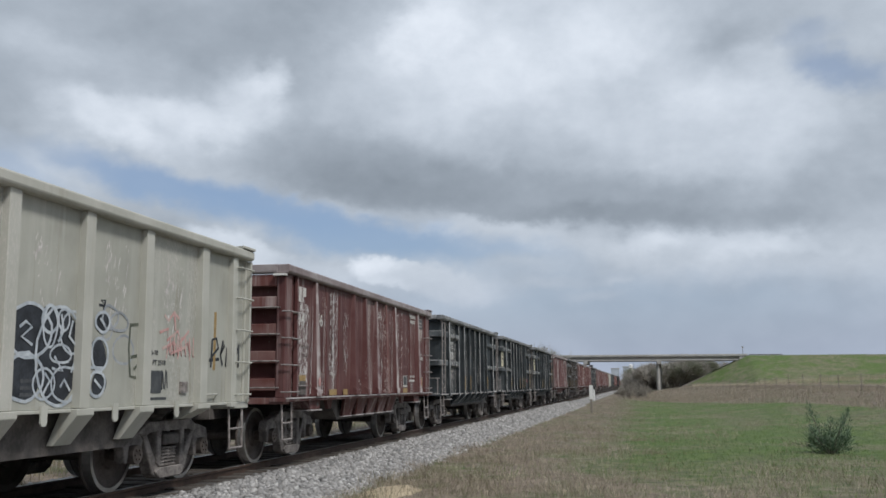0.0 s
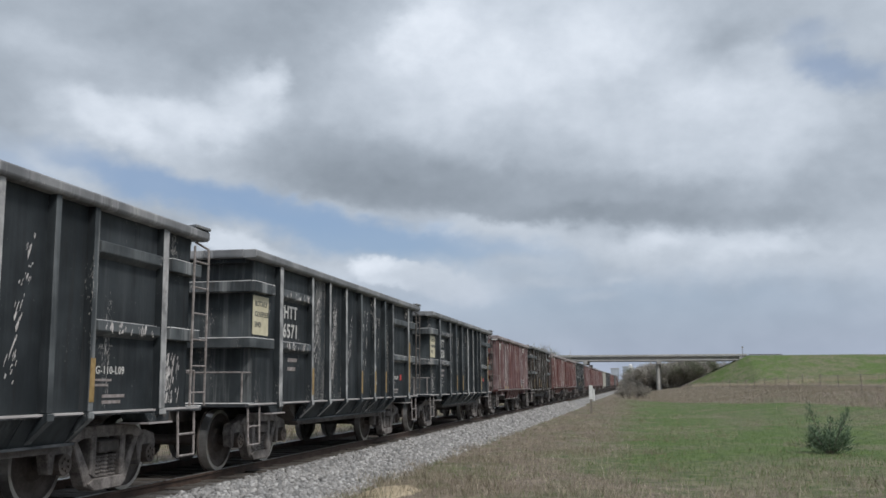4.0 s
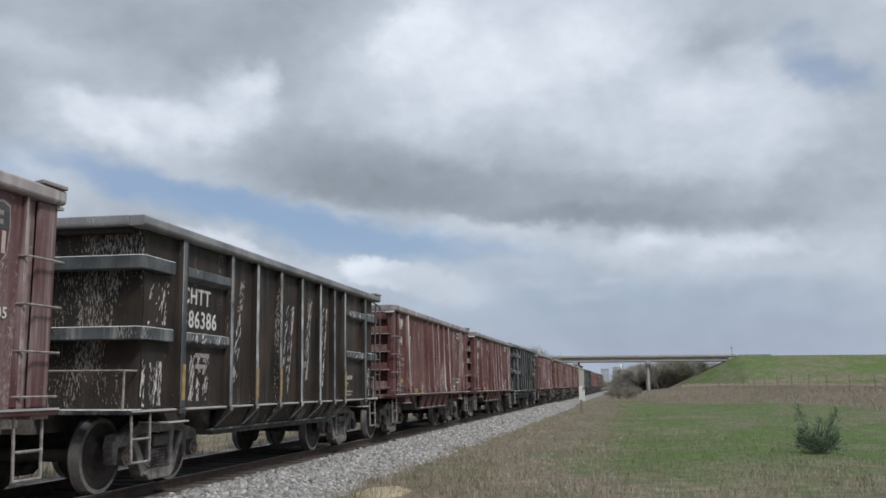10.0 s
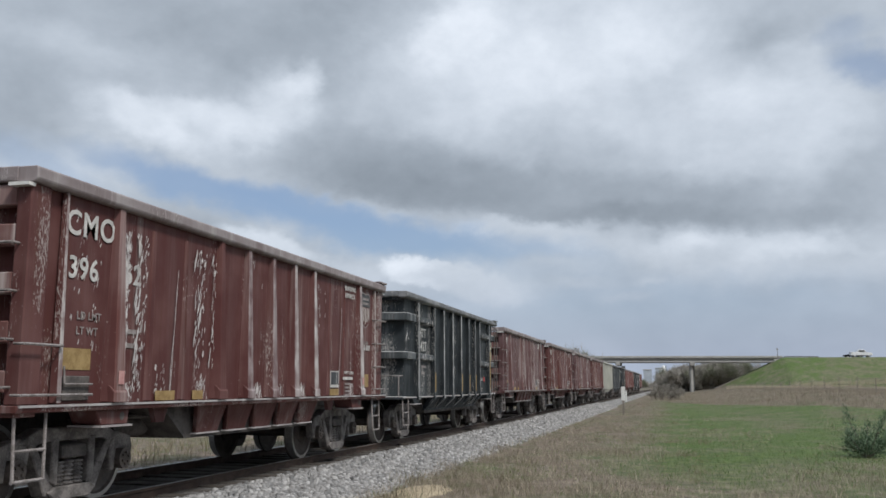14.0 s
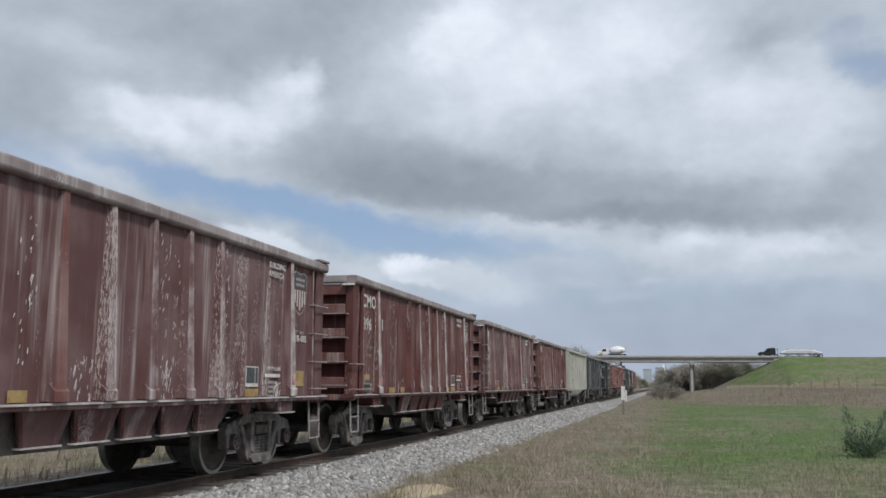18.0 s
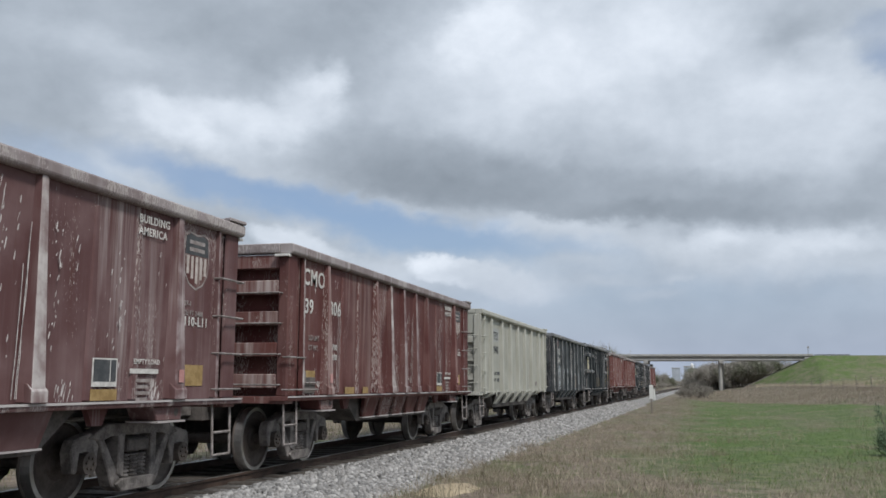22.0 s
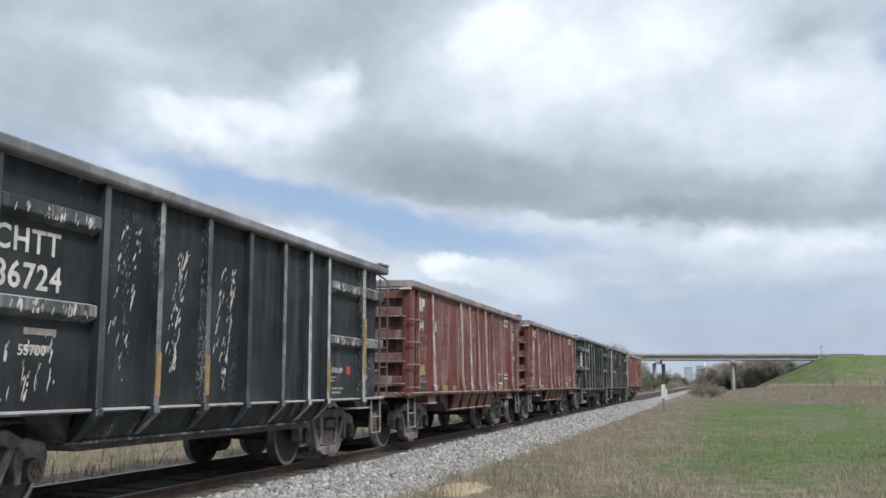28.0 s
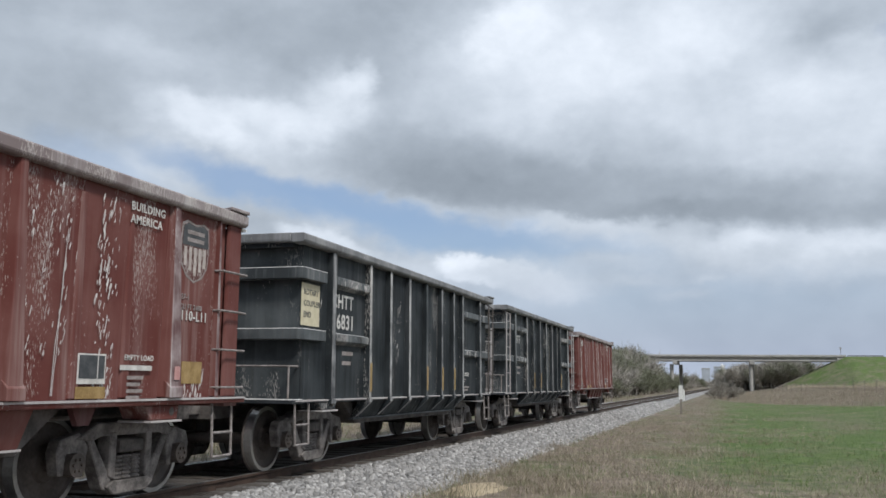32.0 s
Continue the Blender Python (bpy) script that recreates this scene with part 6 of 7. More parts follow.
# ---- plants ----
def tree_meshes(seed, height, spread, twigs, mat, stems=1, blunt=0.25, leaf=0.16):
    """Trunk and limbs, and a crown of many thin twigs, uneven and open."""
    rng = random.Random(seed)
    bm = bmesh.new()
    ends = []

    def grow(p, d, length, r, depth):
        q = p + d * length
        rod(bm, p, q, r, 5, r * 0.62)
        if depth == 0:
            ends.append((p, q))
            return
        for _ in range(rng.choice((2, 3, 3))):
            nd = (d + Vector((rng.gauss(0, 0.5), rng.gauss(0, 0.5), rng.gauss(0.12, 0.35)))).normalized()
            grow(q, nd, length * rng.uniform(0.58, 0.86), r * 0.6, depth - 1)
    for s in range(stems):
        d = Vector((rng.gauss(0, 0.18 * (1 + stems * 0.35)), rng.gauss(0, 0.18 * (1 + stems * 0.35)), 1)).normalized()
        grow(Vector((rng.uniform(-0.2, 0.2) * stems, rng.uniform(-0.2, 0.2) * stems, 0)), d, height * rng.uniform(0.22, 0.34), 0.03 * height ** 0.6 * (1.7 if stems == 1 else 1), 3)
    trunk = mesh("trunk", bm, BARK)
    vs, fs = [], []
    for _ in range(twigs):
        a, b = rng.choice(ends)
        c = a.lerp(b, rng.uniform(0.0, 1.1)) + Vector((rng.gauss(0, spread * 0.11), rng.gauss(0, spread * 0.11), rng.gauss(0, spread * 0.09)))
        d = ((b - a).normalized() * 0.9 + Vector((rng.gauss(0, 0.6), rng.gauss(0, 0.6), rng.gauss(0.35, 0.5)))).normalized() * rng.uniform(0.5, 1.5) * leaf * 4.0
        w = d.cross(Vector((rng.gauss(0, 1), rng.gauss(0, 1), rng.gauss(0, 1)))).normalized() * leaf * rng.uniform(0.07, 0.17)
        n = len(vs)
        vs += [c - w, c + w, c + d]
        fs.append((n, n + 1, n + 2))
    crown = raw_mesh("crown", [tuple(v) for v in vs], fs, mat)
    return trunk, crown


def plant(name, kit, x, y, turn, size, label, category, group=""):
    t = thing(name, pose(x, y, ground_z(x, y) - 0.05, 0, 0, turn), label, category, group)
    for nm, me in zip(("trunk", "crown"), kit):
        put(nm, me, t, Matrix.Scale(size, 4))
    return t


def build_trees():
    rng = random.Random(21)
    bare = [tree_meshes(s, 6.0, 3.8, 4200, TWIGS, leaf=0.20) for s in (1, 2, 3)]
    bud = [tree_meshes(s, 5.0, 3.8, 4200, TWIGS_GREEN, 4, leaf=0.20) for s in (4, 5)]
    brush = [tree_meshes(s, 3.4, 2.6, 3000, TWIGS, 6, leaf=0.14) for s in (6, 7)]

    slim = [tree_meshes(s, 3.6, 1.7, 2600, TWIGS_DARK, 9, leaf=0.11) for s in (16, 17)]

    def any_plant(x, y, size, label, group, p_bare=0.3, p_bud=0.35):
        u = rng.random()
        kit, nm, cat, tall = (rng.choice(bare), "bare_tree", "tree", 6.3) if u < p_bare else (rng.choice(bud), "budding_tree", "tree", 5.4) if u < p_bare + p_bud else (rng.choice(brush), "thicket_bush", "bush", 3.6)
        plant(nm, kit, x, y, rng.uniform(0, 360), size / tall, label, cat, group)
    # brush along the far side of the track: low beside it, tall behind
    for i in range(95):
        y = 88 + 150 * (i / 95) + rng.uniform(-3, 3)
        x = -13.4 - rng.uniform(0, 1) ** 1.3 * 16
        tall = rng.uniform(2.8, 4.4) if x > -15.5 else rng.uniform(4.8, 6.8) if x > -18 else rng.uniform(6.6, 8.6) + 1.6 * smooth(150, 200, y)
        any_plant(x, y, tall, "grey half-leafless brush beside the railway", "trackside brush", 0.12, 0.75)
    # beyond the overpass, on the near side of the track: low by the line, tall further off
    for i in range(110):
        y = rng.uniform(256, 320)
        x = rng.uniform(-3.5, 17) + (y - 250) * 0.03
        any_plant(x, y, rng.uniform(3.0, 3.9) if x < -2.0 else rng.uniform(7.0, 9.4) if x > 0.8 else rng.uniform(5.0, 6.6), "grey-brown leafless tree behind the overpass", "trees behind the overpass", 0.5, 0.15)
    for i in range(50):
        y = rng.uniform(250, 330)
        x = rng.uniform(-44, -12.5)
        any_plant(x, y, rng.uniform(4.2, 5.6) if x > -16 else rng.uniform(5.5, 7.5), "grey-green tree behind the overpass", "trees behind the overpass", 0.3, 0.55)
    for x, y, s in ((-1.35, 109.5, 0.60), (-0.55, 110.5, 0.66), (0.1, 113, 0.45), (-1.9, 122, 0.40), (0.6, 150, 0.5)):
        plant("thicket_bush", rng.choice(slim), x, y, rng.uniform(0, 360), s, "slim grey leafless bush at the edge of the ballast", "bush", "bushes by the ballast")
    # crowns that look over the road, and a belt of far trees
    wispy = [tree_meshes(s, 6.0, 3.0, 1500, TWIGS, leaf=0.13) for s in (14, 15)]
    for x, y, s in ((16.0, 300, 2.05), (20.5, 306, 2.0), (22.8, 303, 1.8), (-34.0, 262, 1.75), (-29.0, 268, 1.6)):
        plant("bare_tree", rng.choice(wispy), x, y, rng.uniform(0, 360), s, "tall leafless tree rising behind the road", "tree", "trees behind the overpass")
    for i in range(46):
        plant("far_tree", rng.choice(bud + brush), rng.uniform(-34, 16), rng.uniform(560, 680), rng.uniform(0, 360), rng.uniform(1.15, 1.5), "distant grey tree on the horizon", "tree", "distant trees")
    for i in range(60):
        x = rng.uniform(-90, 90)
        if -16 < x < 1:
            continue
        plant("far_tree", rng.choice(bud + brush), x, rng.uniform(400, 620), rng.uniform(0, 360), rng.uniform(1.0, 1.6), "distant grey tree on the horizon", "tree", "distant trees")


def build_shrub():
    """The dark evergreen in the meadow."""
    rng = random.Random(31)
    x, y = 4.38, 24.0
    t = thing("evergreen_shrub", pose(x, y, ground_z(x, y)), "small dark green evergreen shrub in the meadow", "shrub")
    bm = bmesh.new()
    sprays = []
    for a, lean, h in ((0, 0.34, 1.08), (165, 0.30, 1.15), (75, 0.45, 0.9), (210, 0.7, 0.8), (300, 0.45, 0.95), (260, 0.8, 0.62), (30, 0.85, 0.75), (120, 0.8, 0.7), (340, 0.9, 0.55), (190, 0.95, 0.6)):
        d = Vector((math.cos(radians(a)) * lean * 1.35, math.sin(radians(a)) * lean * 1.35, 1)).normalized()
        h *= 0.97
        rod(bm, (0, 0, -0.05), d * h, 0.022, 6, 0.006)
        sprays += [(d * h * k / 9, 0.30 * (1.12 - k / 9)) for k in range(2, 10)]
    part("stem", bm, BARK, t)
    vs, fs = [], []
    for _ in range(3800):
        c, r = rng.choice(sprays)
        p = c + Vector((rng.gauss(0, r * 0.72), rng.gauss(0, r * 0.72), rng.gauss(0, 0.07)))
        d = (p - c) * 0.3 + Vector((rng.gauss(0, 0.025), rng.gauss(0, 0.025), rng.uniform(0.02, 0.09)))
        w = d.cross(Vector((rng.gauss(0, 1), rng.gauss(0, 1), rng.gauss(0, 1)))).normalized() * 0.009
        n = len(vs)
        vs += [tuple(p - w), tuple(p + w), tuple(p + d)]
        fs.append((n, n + 1, n + 2))
    put("foliage", raw_mesh("foliage", vs, fs, NEEDLES), t)


def blades(name, places, low, high, wide, mat, label, seed, droop=0.45):
    """Thin bent blades at the given places."""
    r = np.random.default_rng(seed)
    p = np.asarray(places, dtype=np.float64)
    n = len(p)
    h = low + (high - low) * r.random(n) ** 2.6
    a = r.uniform(0, math.tau, n)
    side = np.stack((np.cos(a), np.sin(a), np.zeros(n)), 1) * (wide * r.uniform(0.6, 1.4, n))[:, None]
    b = r.uniform(0, math.tau, n)
    lean = np.stack((np.cos(b), np.sin(b), np.zeros(n)), 1) * (h * droop * r.uniform(0.1, 1.0, n))[:, None]
    up = np.stack((np.zeros(n), np.zeros(n), h), 1)
    bend = p + lean * 0.35 + up * 0.6
    v = np.stack((p - side, p + side, bend + side * 0.6, bend - side * 0.6, p + lean + up), 1).reshape(-1, 3)
    i = np.arange(n)[:, None] * 5
    f = np.concatenate((i + [0, 1, 2], i + [0, 2, 3], i + [3, 2, 4]), 0)
    tagged(new(name, raw_mesh(name, v, f, mat)), label, "grass", kind="stuff")


def scatter(n, x0, x1, y0, y1, seed, keep, near=0.0):
    """Places on the ground, denser near the camera's side."""
    r = np.random.default_rng(seed)
    out = []
    while len(out) < n:
        u = r.random()
        y = y0 * (y1 / y0) ** (u ** (1 + near))
        x = x0 + (r.uniform(x0, x1) - x0) * ((0.30 + 0.70 * min(1.0, y / 40)) if x1 > 10 else 1.0)
        if keep(x, y, r.random()):
            out.append((x, y, ground_z(x, y) - 0.01))
    return out


def green_share(x, y):
    g = smooth(11, 23, y) * smooth(98.5, 94, y + 4.4 * x + 2 * noise.noise((x * 0.4, y * 0.1, 6.0))) * smooth(-2.2, 0.2, x + 1.6 * noise.noise((x * 0.3, y * 0.2, 9.0)))
    return 0.45 * smooth(-0.15, 0.35, noise.noise((x * 0.5, y * 0.35, 2.0))) + 0.06 + 0.90 * g * smooth(-0.45, 0.15, noise.noise((x * 0.3, y * 0.2, 4.0)) + 0.12) + 0.04


def edge_x(y):
    """Where the ballast gives way to grass."""
    return -4.45 + 0.35 * noise.noise((y * 0.5, 1.7, 0)) + 0.9 * smooth(30, 60, y)


def build_grass():
    blades("dry_grass", scatter(240000, -4.9, 24, 9, 120, 1, lambda x, y, u: x > edge_x(y) and u > green_share(x, y) + 0.7 * smooth(-0.05, 0.25, noise.noise((x * 0.8, y * 0.5, 12.0)))), 0.015, 0.20, 0.0030, DRY_BLADES, "matted dead tan grass of the meadow", 11, 1.3)
    blades("green_grass", scatter(120000, -4.9, 24, 9, 100, 2, lambda x, y, u: x > edge_x(y) and u < green_share(x, y)), 0.012, 0.12, 0.0034, GREEN_BLADES, "short fresh green grass of the meadow", 12, 0.8)
    blades("tall_dry_grass", scatter(80000, -1.5, 30, 26, 215, 3, lambda x, y, u: y > 95 - 4.4 * x + 4 * noise.noise((x * 0.3, y * 0.1, 0)) and ground_z(x, y) < 1.3), 0.12, 0.45, 0.009, DRY_BLADES, "band of tall dead grass along the fence", 13, 0.6)
    blades("far_side_grass", scatter(30000, -26, -10.2, 8, 120, 4, lambda x, y, u: u > 0.15), 0.06, 0.42, 0.009, WEEDS, "rough dead grass beyond the track", 14, 0.9)
    # coarse clumps, brown and green, thickest along the foot of the ballast
    rc = np.random.default_rng(77)
    spots = scatter(1100, -4.6, 20, 9, 95, 5, lambda x, y, u: x > edge_x(y) + 0.1 and u < (0.9 if x < 0.5 else 0.35) * smooth(-0.2, 0.3, noise.noise((x * 0.4, y * 0.3, 7.0))))
    places = []
    for x, y, z in spots:
        n = int(rc.integers(14, 46))
        r0 = rc.uniform(0.06, 0.22)
        places += [(x + dx, y + dy, z) for dx, dy in rc.normal(0, r0, (n, 2))]
    blades("weed_clumps", places, 0.03, 0.20, 0.0030, WEEDS, "coarse brown and green weed clumps in the meadow", 15, 1.1)
    # pale straw standing above the matted grass
    spots = scatter(420, -4.4, 8, 9, 60, 6, lambda x, y, u: x > edge_x(y) + 0.2 and u < 0.9 - 0.8 * green_share(x, y))
    places = []
    for x, y, z in spots:
        places += [(x + dx, y + dy, z) for dx, dy in rc.normal(0, 0.16, (int(rc.integers(6, 26)), 2))]
    blades("straw_stalks", places, 0.06, 0.30, 0.0028, STRAW, "pale dry straw stalks standing in the meadow", 16, 1.2)
    rs = np.random.default_rng(81)
    places = [(x, 213 + (x - 30) * 0.2 + d, ground_z(x, 213 + (x - 30) * 0.2 + d)) for x, d in zip(rs.uniform(11, 78, 9000), rs.normal(0, 1.1, 9000))]
    blades("straw_strip", places, 0.35, 1.0, 0.022, STRAW, "pale strip of dry straw at the foot of the embankment", 17, 0.5)
    # tufts in the ballast's edge
    r = random.Random(4)
    for x, y, n in ((-4.38, 15.5, 190), (-3.9, 13.2, 150), (-4.5, 18.4, 130), (-4.35, 24.0, 120), (-4.5, 11.2, 160)):
        blades("grass_tuft", [(x + r.gauss(0, 0.16), y + r.gauss(0, 0.25), -0.34) for _ in range(n)], 0.06, 0.26, 0.0045, WEEDS if n > 140 else DRY_BLADES, "grass tuft growing in the ballast's edge", int(y * 10), 0.7)


def build_stones():
    """Loose crushed stone on the near shoulder."""
    r = np.random.default_rng(8)
    base = np.array([(-1, -1, -1), (1, -1, -1), (1, 1, -1), (-1, 1, -1), (-0.8, -0.8, 1), (0.9, -0.7, 1), (0.7, 0.9, 1), (-0.9, 0.8, 1)], dtype=float)
    quad = np.array([(0, 3, 2, 1), (4, 5, 6, 7), (0, 1, 5, 4), (1, 2, 6, 5), (2, 3, 7, 6), (3, 0, 4, 7)])
    n = 26000
    y = 8 * (75 / 8) ** r.random(n)
    x = np.where(r.random(n) < 0.93, r.uniform(-5.95, -4.15, n), r.uniform(-10.0, -9.0, n))
    rel = x - XC
    z = np.where(np.abs(rel) < 1.62, -0.14, -0.16 - (np.abs(rel) - 1.62) * 0.195)
    size = r.uniform(0.014, 0.034, n) * (1 + y / 70)
    ok = rel + r.normal(0, 0.12, n) < 2.95
    x, y, z, size = x[ok], y[ok], z[ok], size[ok]
    n = len(x)
    v = base[None] * r.uniform(0.55, 1.25, (n, 8, 3)) * size[:, None, None] * r.uniform(0.7, 1.3, (n, 1, 3))
    a, b = r.uniform(0, math.tau, n), r.normal(0, 0.5, n)
    ca, sa, cb, sb = np.cos(a), np.sin(a), np.cos(b), np.sin(b)
    vx = v[..., 0] * ca[:, None] - v[..., 1] * sa[:, None]
    vy = v[..., 0] * sa[:, None] + v[..., 1] * ca[:, None]
    vz = v[..., 2] * cb[:, None] + vx * sb[:, None]
    vx = vx * cb[:, None] - v[..., 2] * sb[:, None]
    verts = np.stack((vx + x[:, None], vy + y[:, None], vz + z[:, None] + size[:, None] * 0.35), -1).reshape(-1, 3)
    faces = (np.arange(n)[:, None, None] * 8 + quad[None]).reshape(-1, 4)
    tagged(new("ballast_stones", raw_mesh("ballast_stones", verts, faces, STONES)), "loose grey crushed stones on the track's shoulder", "stones", kind="stuff")


def build_sand():
    """A low bare patch of pale soil at the foot of the ballast."""
    bm = bmesh.new()
    rim = []
    c = bm.verts.new((-3.85, 14.3, -0.315))
    for i in range(28):
        t = math.tau * i / 28
        k = 1 + 0.25 * noise.noise((math.cos(t) * 2, math.sin(t) * 2, 3))
        rim.append(bm.verts.new((-3.85 + 0.55 * k * math.cos(t), 14.3 + 1.25 * k * math.sin(t), -0.40)))
    mid = [bm.verts.new(c.co.lerp(v.co, 0.6) + Vector((0, 0, 0.035))) for v in rim]
    for i in range(28):
        j = (i + 1) % 28
        bm.faces.new((c, mid[i], mid[j]))
        bm.faces.new((mid[i], rim[i], rim[j], mid[j]))
    ob = new("soil_patch", mesh("soil_patch", bm, plain("pale_sandy_soil", (0.36, 0.29, 0.19), (0.48, 0.40, 0.28), 0.95, 0, 3, 0.5), True))
    tagged(ob, "bare pale sandy soil beside the ballast", "soil", kind="structure")


build_sand()
build_trees()
build_shrub()
build_grass()
build_stones()


# ---- far buildings ----
PALE_WALL = plain("blue_grey_cladding", (0.36, 0.40, 0.45), (0.44, 0.48, 0.53), 0.7, 0, 0.3, 0)


def build_far():
    s = thing("grain_silo", pose(-6.6, 700, 0), "slim white silo far down the line", "silo")
    part("bin", rod(bmesh.new(), (0, 0, 0), (0, 0, 15.0), 1.25, 16), CAR_WHITE, s)
    part("roof", rod(bmesh.new(), (0, 0, 15.0), (0, 0, 16.0), 1.35, 16, 0.3), CAR_WHITE, s)
    for x, w, h in ((-18.4, 2.9, 12.6), (-10.5, 2.2, 13.8)):
        b = thing("storage_building", pose(x, 716, 0), "blue-grey flat-roofed storage building on the horizon", "building")
        part("wall", box(bmesh.new(), -w, w, -6, 6, 0, h), PALE_WALL, b)
        part("roof", box(bmesh.new(), -w - 0.2, w + 0.2, -6.2, 6.2, h, h + 0.5), CONCRETE, b)


build_far()


# ---- vehicles on the road ----
def wheel_under(v, x, y, r, w=0.28):
    t = part("wheel", rod(bmesh.new(), (0, -w / 2, 0), (0, w / 2, 0), r, 16), RUBBER, v, "black tyre", pose(x, y, r))
    part("rim", rod(bmesh.new(), (0, -w / 2 - 0.01, 0), (0, w / 2 + 0.01, 0), r * 0.55, 10), TANK, t)


def pickup():
    v = thing("pickup_truck", pose(0, 0, 0), "white pickup truck crossing the overpass", "truck")
    part("body", prism(bmesh.new(), [(-2.8, 0.45), (2.8, 0.45), (2.85, 0.75), (2.7, 1.08), (1.35, 1.18), (-2.8, 1.15)], "y", -0.95, 0.95), CAR_WHITE, v, bevel=0.06)
    part("cab", prism(bmesh.new(), [(1.35, 1.17), (0.75, 1.82), (-0.75, 1.85), (-1.0, 1.17)], "y", -0.82, 0.82), CAR_WHITE, v, bevel=0.05)
    part("window", prism(bmesh.new(), [(1.05, 1.30), (0.66, 1.66), (-0.62, 1.68), (-0.74, 1.30)], "y", -0.86, 0.86), GLASS_DARK, v)
    part("bed_wall", box(bmesh.new(), -2.8, -1.02, -0.93, 0.93, 1.16, 1.30), CAR_WHITE, v)
    for x in (-1.8, 1.85):
        for y in (-0.8, 0.8):
            wheel_under(v, x, y, 0.38)
    return v


def sedan():
    v = thing("dark_car", pose(0, 0, 0), "dark passenger car on the overpass", "car")
    part("body", prism(bmesh.new(), [(-2.2, 0.3), (2.2, 0.3), (2.25, 0.7), (1.2, 0.88), (-2.2, 0.9)], "y", -0.88, 0.88), CAR_DARK, v, bevel=0.05)
    part("cab", prism(bmesh.new(), [(1.1, 0.87), (0.4, 1.4), (-1.1, 1.42), (-1.8, 0.88)], "y", -0.75, 0.75), GLASS_DARK, v, bevel=0.05)
    for x in (-1.35, 1.4):
        for y in (-0.75, 0.75):
            wheel_under(v, x, y, 0.33, 0.22)
    return v


def mixer():
    v = thing("cement_mixer", pose(0, 0, 0), "white cement mixer truck with a round drum", "truck")
    part("chassis", box(bmesh.new(), -3.6, 3.6, -0.45, 0.45, 0.65, 0.95), CAR_DARK, v)
    part("hood", prism(bmesh.new(), [(2.5, 0.55), (3.95, 0.55), (4.0, 1.35), (3.7, 1.62), (2.5, 1.75)], "y", -0.95, 0.95), CAR_WHITE, v, bevel=0.08)
    part("cab", prism(bmesh.new(), [(0.95, 0.7), (2.55, 0.7), (2.55, 1.7), (2.2, 2.42), (1.9, 2.5), (0.95, 2.5)], "y", -1.15, 1.15), CAR_WHITE, v, bevel=0.07)
    part("window", prism(bmesh.new(), [(1.4, 1.65), (2.45, 1.65), (2.14, 2.3), (1.4, 2.33)], "y", -1.17, 1.17), GLASS_DARK, v)
    part("stack", rod(bmesh.new(), (0.82, 0.9, 0.9), (0.82, 0.9, 2.8), 0.08, 8), TANK, v)
    bm = lathe(bmesh.new(), [(-3.35, 0.0), (-3.3, 0.55), (-2.9, 0.72), (-1.9, 1.12), (-0.9, 1.20), (0.0, 1.0), (0.55, 0.68), (0.6, 0.0)], "x", 22)
    for p in bm.verts:
        p.co.z += 1.78 - 0.12 * p.co.x
    part("drum", bm, CAR_WHITE, v, "white mixing drum", smooth=True)
    part("drum_band", rod(bmesh.new(), (-2.62, 0, 2.09), (-2.46, 0, 2.07), 0.93, 22), TANK, v)
    part("hopper", prism(bmesh.new(), [(-3.6, 2.95), (-2.95, 2.95), (-3.2, 2.3), (-3.45, 2.3)], "y", -0.45, 0.45), TANK, v)
    part("chute", prism(bmesh.new(), [(-4.1, 1.3), (-3.45, 2.4), (-3.25, 2.4), (-3.85, 1.3)], "y", -0.3, 0.3), TANK, v)
    for x in (-2.8, -1.6, 2.9):
        for y in (-0.95, 0.95):
            wheel_under(v, x, y, 0.48, 0.34)
    return v


def semi():
    v = thing("tank_semi_truck", pose(0, 0, 0), "dark tractor pulling a white bulk tank trailer", "truck")
    part("hood", prism(bmesh.new(), [(6.3, 0.5), (7.9, 0.5), (7.95, 1.25), (7.6, 1.5), (6.3, 1.6)], "y", -0.95, 0.95), CAR_DARK, v, bevel=0.06)
    part("cab", prism(bmesh.new(), [(3.9, 0.6), (6.35, 0.6), (6.35, 1.6), (5.95, 2.3), (5.5, 2.55), (4.1, 2.6), (3.95, 2.3)], "y", -1.1, 1.1), CAR_DARK, v, "dark sleeper cab", bevel=0.07)
    part("window", prism(bmesh.new(), [(5.4, 1.6), (6.28, 1.6), (5.95, 2.2), (5.4, 2.22)], "y", -1.12, 1.12), GLASS_DARK, v)
    part("tank", prism(bmesh.new(), [(3.0, 1.25), (2.6, 1.5), (1.0, 2.12), (-4.6, 2.12), (-6.8, 1.45), (-7.2, 1.15), (-6.2, 0.95), (2.4, 0.95)], "y", -1.0, 1.0), TANK, v, "white steel bulk tank", bevel=0.25)
    for x in (-5.0, -2.2, 0.6):
        part("hopper", prism(bmesh.new(), [(x - 1.2, 0.94), (x + 1.2, 0.94), (x + 0.3, 0.45), (x - 0.3, 0.45)], "y", -0.7, 0.7), TANK, v)
        part("hatch", rod(bmesh.new(), (x + 0.2, 0, 2.1), (x + 0.2, 0, 2.34), 0.32, 12), GIRDER, v)
    part("walkway", box(bmesh.new(), -4.4, 0.8, -0.35, 0.35, 2.14, 2.20), GIRDER, v)
    for x in (-6.6, -5.4, 3.6, 4.7, 7.0):
        for y in (-0.95, 0.95):
            wheel_under(v, x, y, 0.46, 0.34)
    return v


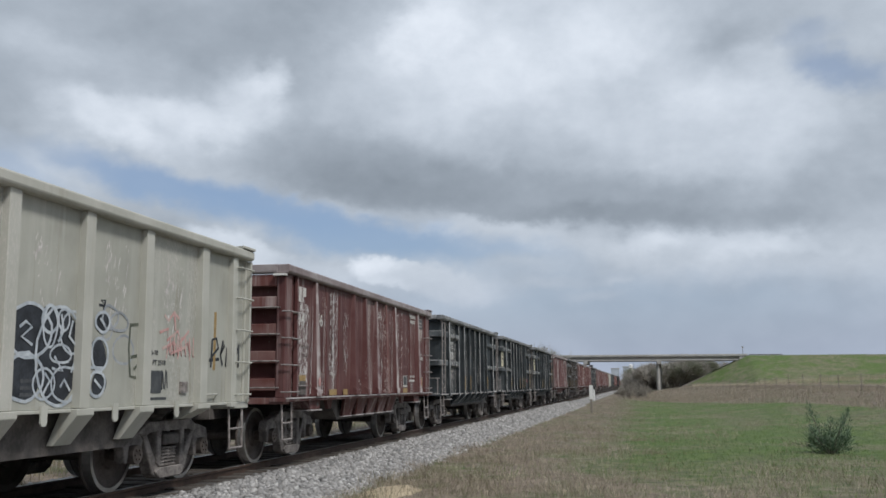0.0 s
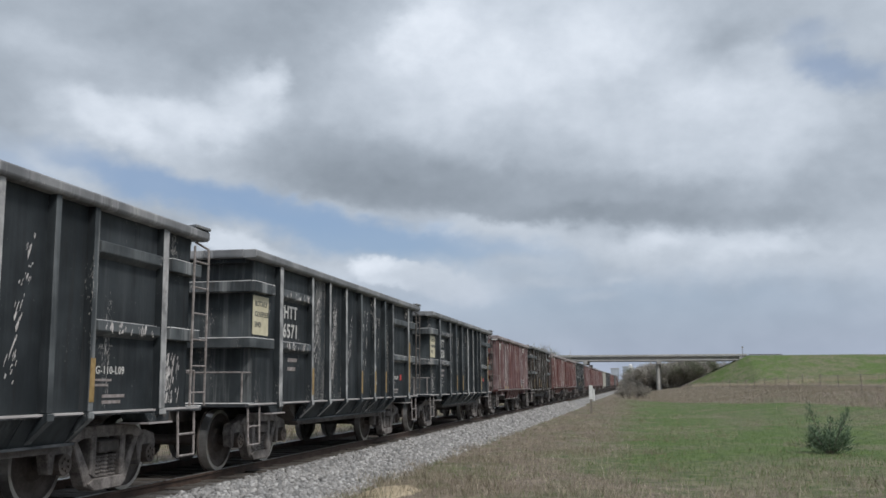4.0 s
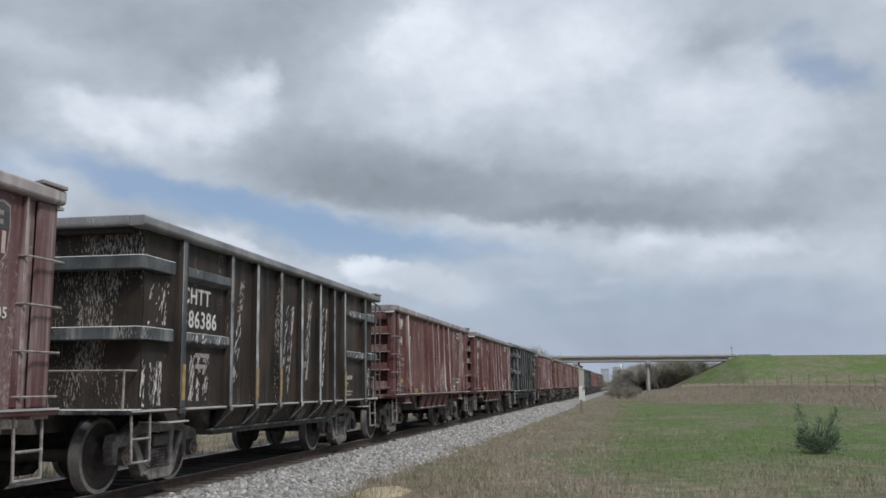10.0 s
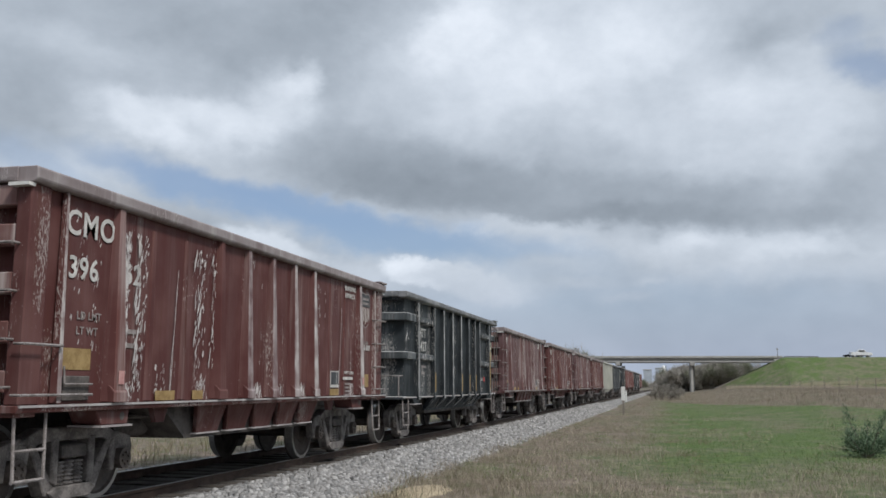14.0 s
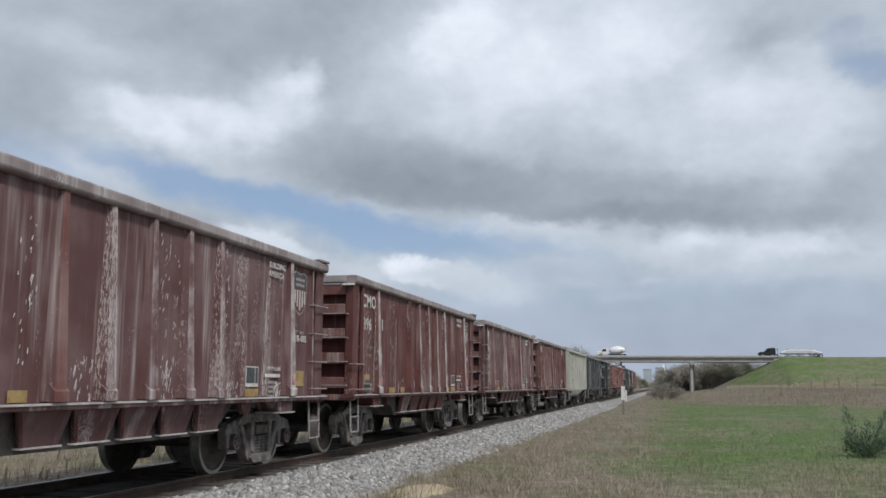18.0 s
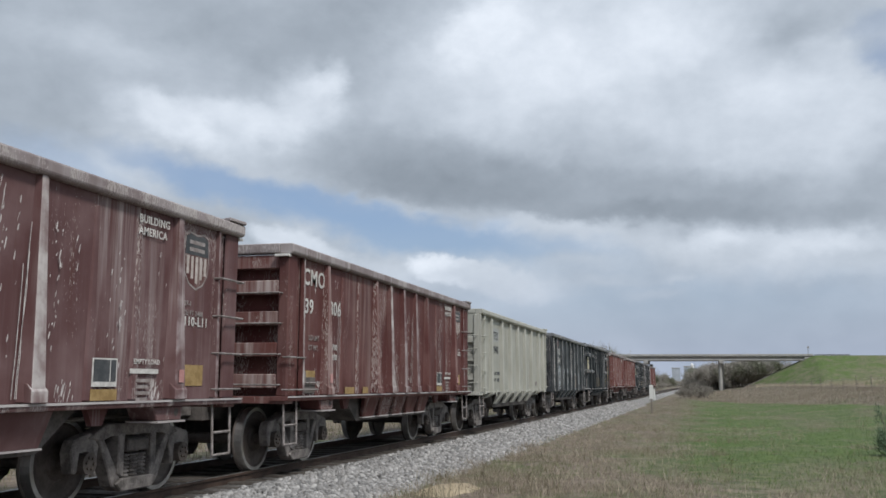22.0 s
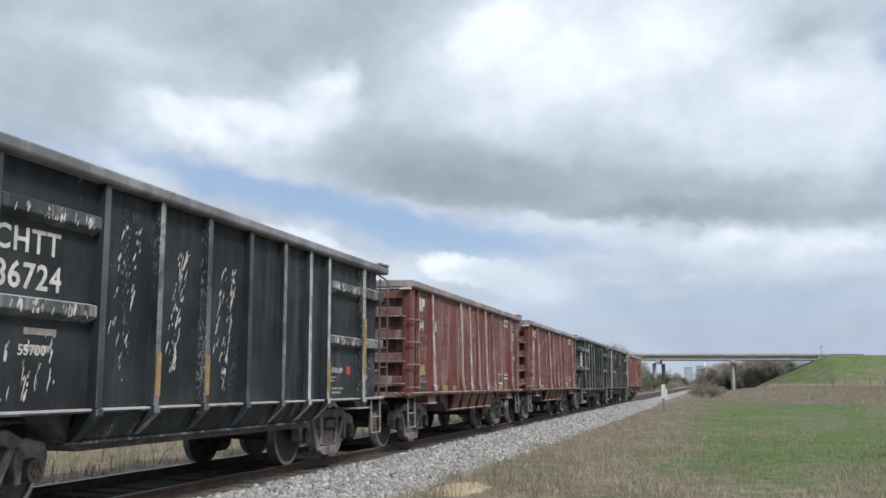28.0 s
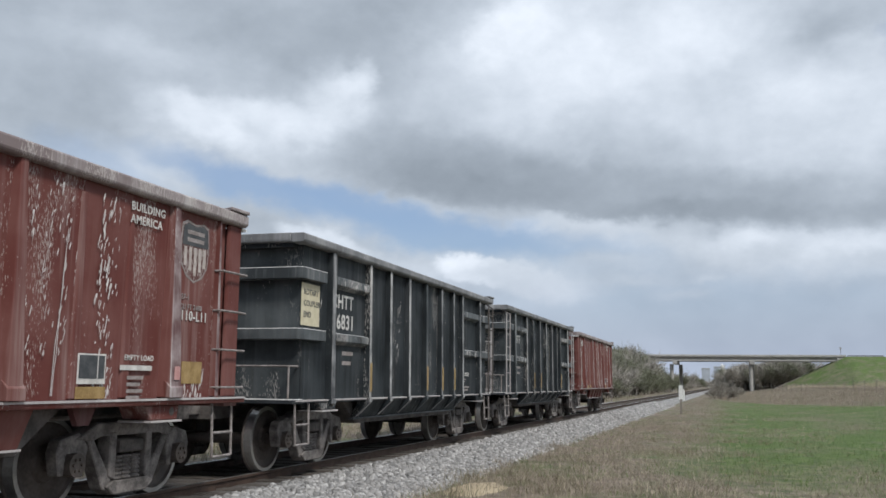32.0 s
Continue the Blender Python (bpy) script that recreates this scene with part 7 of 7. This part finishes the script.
def hatchback():
    v = thing("white_car", pose(0, 0, 0), "white passenger car crossing the overpass", "car")
    part("body", prism(bmesh.new(), [(-2.1, 0.3), (2.1, 0.3), (2.15, 0.68), (1.2, 0.9), (-2.05, 0.95)], "y", -0.88, 0.88), CAR_WHITE, v, bevel=0.06)
    part("cab", prism(bmesh.new(), [(1.15, 0.88), (0.45, 1.42), (-1.25, 1.46), (-1.85, 0.93)], "y", -0.74, 0.74), CAR_WHITE, v, bevel=0.06)
    part("window", prism(bmesh.new(), [(0.95, 0.94), (0.42, 1.34), (-1.2, 1.37), (-1.6, 0.96)], "y", -0.76, 0.76), GLASS_DARK, v)
    for x in (-1.35, 1.35):
        for y in (-0.75, 0.75):
            wheel_under(v, x, y, 0.32, 0.22)
    return v


PICKUP, MIXER, SEMI, SEDAN, HATCH = pickup(), mixer(), semi(), sedan(), hatchback()
for piece in PICKUP.children_recursive:      # a short-bed make
    piece.data.transform(Matrix.Scale(0.86, 4, (1, 0, 0)))
    piece.matrix_basis.translation.x *= 0.86
for piece in MIXER.children_recursive + SEMI.children_recursive:      # both are low makes
    piece.data.transform(Matrix.Scale(0.93, 4, (0, 0, 1)))
    piece.matrix_basis.translation.z *= 0.93


# ---- what moves ----
def gone(t):
    """How far the train has come since the start; it gathers speed slowly."""
    return 6.453 * t + 0.4013 * t * t / 32 + 0.1299 * t ** 3 / 1024


def road_pose(x, lane, face):
    return pose(x, road_y(x) + lane, 8.155, 0, 0, (0 if face > 0 else 180) + 3.43)


def motions():
    for car, at in TRAIN:
        walk(car, [(t, pose(XC, at - gone(t), 0)) for t in range(33)])
    steps = 384
    rolled = [(k / 12, math.degrees(gone(k / 12) / 0.457)) for k in range(steps + 1)]
    for w in WHEELSETS:
        y = w.matrix_basis.translation.y
        walk(w, [(t, pose(0, y, 0.457, -a)) for t, a in rolled])
    for v, t0, x0, speed, lane in ((PICKUP, 12.0, -6.8, 25.3, -2.0), (MIXER, 18.0, -15.0, -21.0, 2.0), (SEMI, 18.0, 28.6, -18.4, 2.0), (SEDAN, 14.4, 35.0, -19.5, 2.0), (HATCH, 31.0, -12.6, -23.0, 2.0)):
        walk(v, [(t, road_pose(x0 + speed * (t - t0), lane, speed)) for t in (0, 8, 16, 24, 32)])


motions()
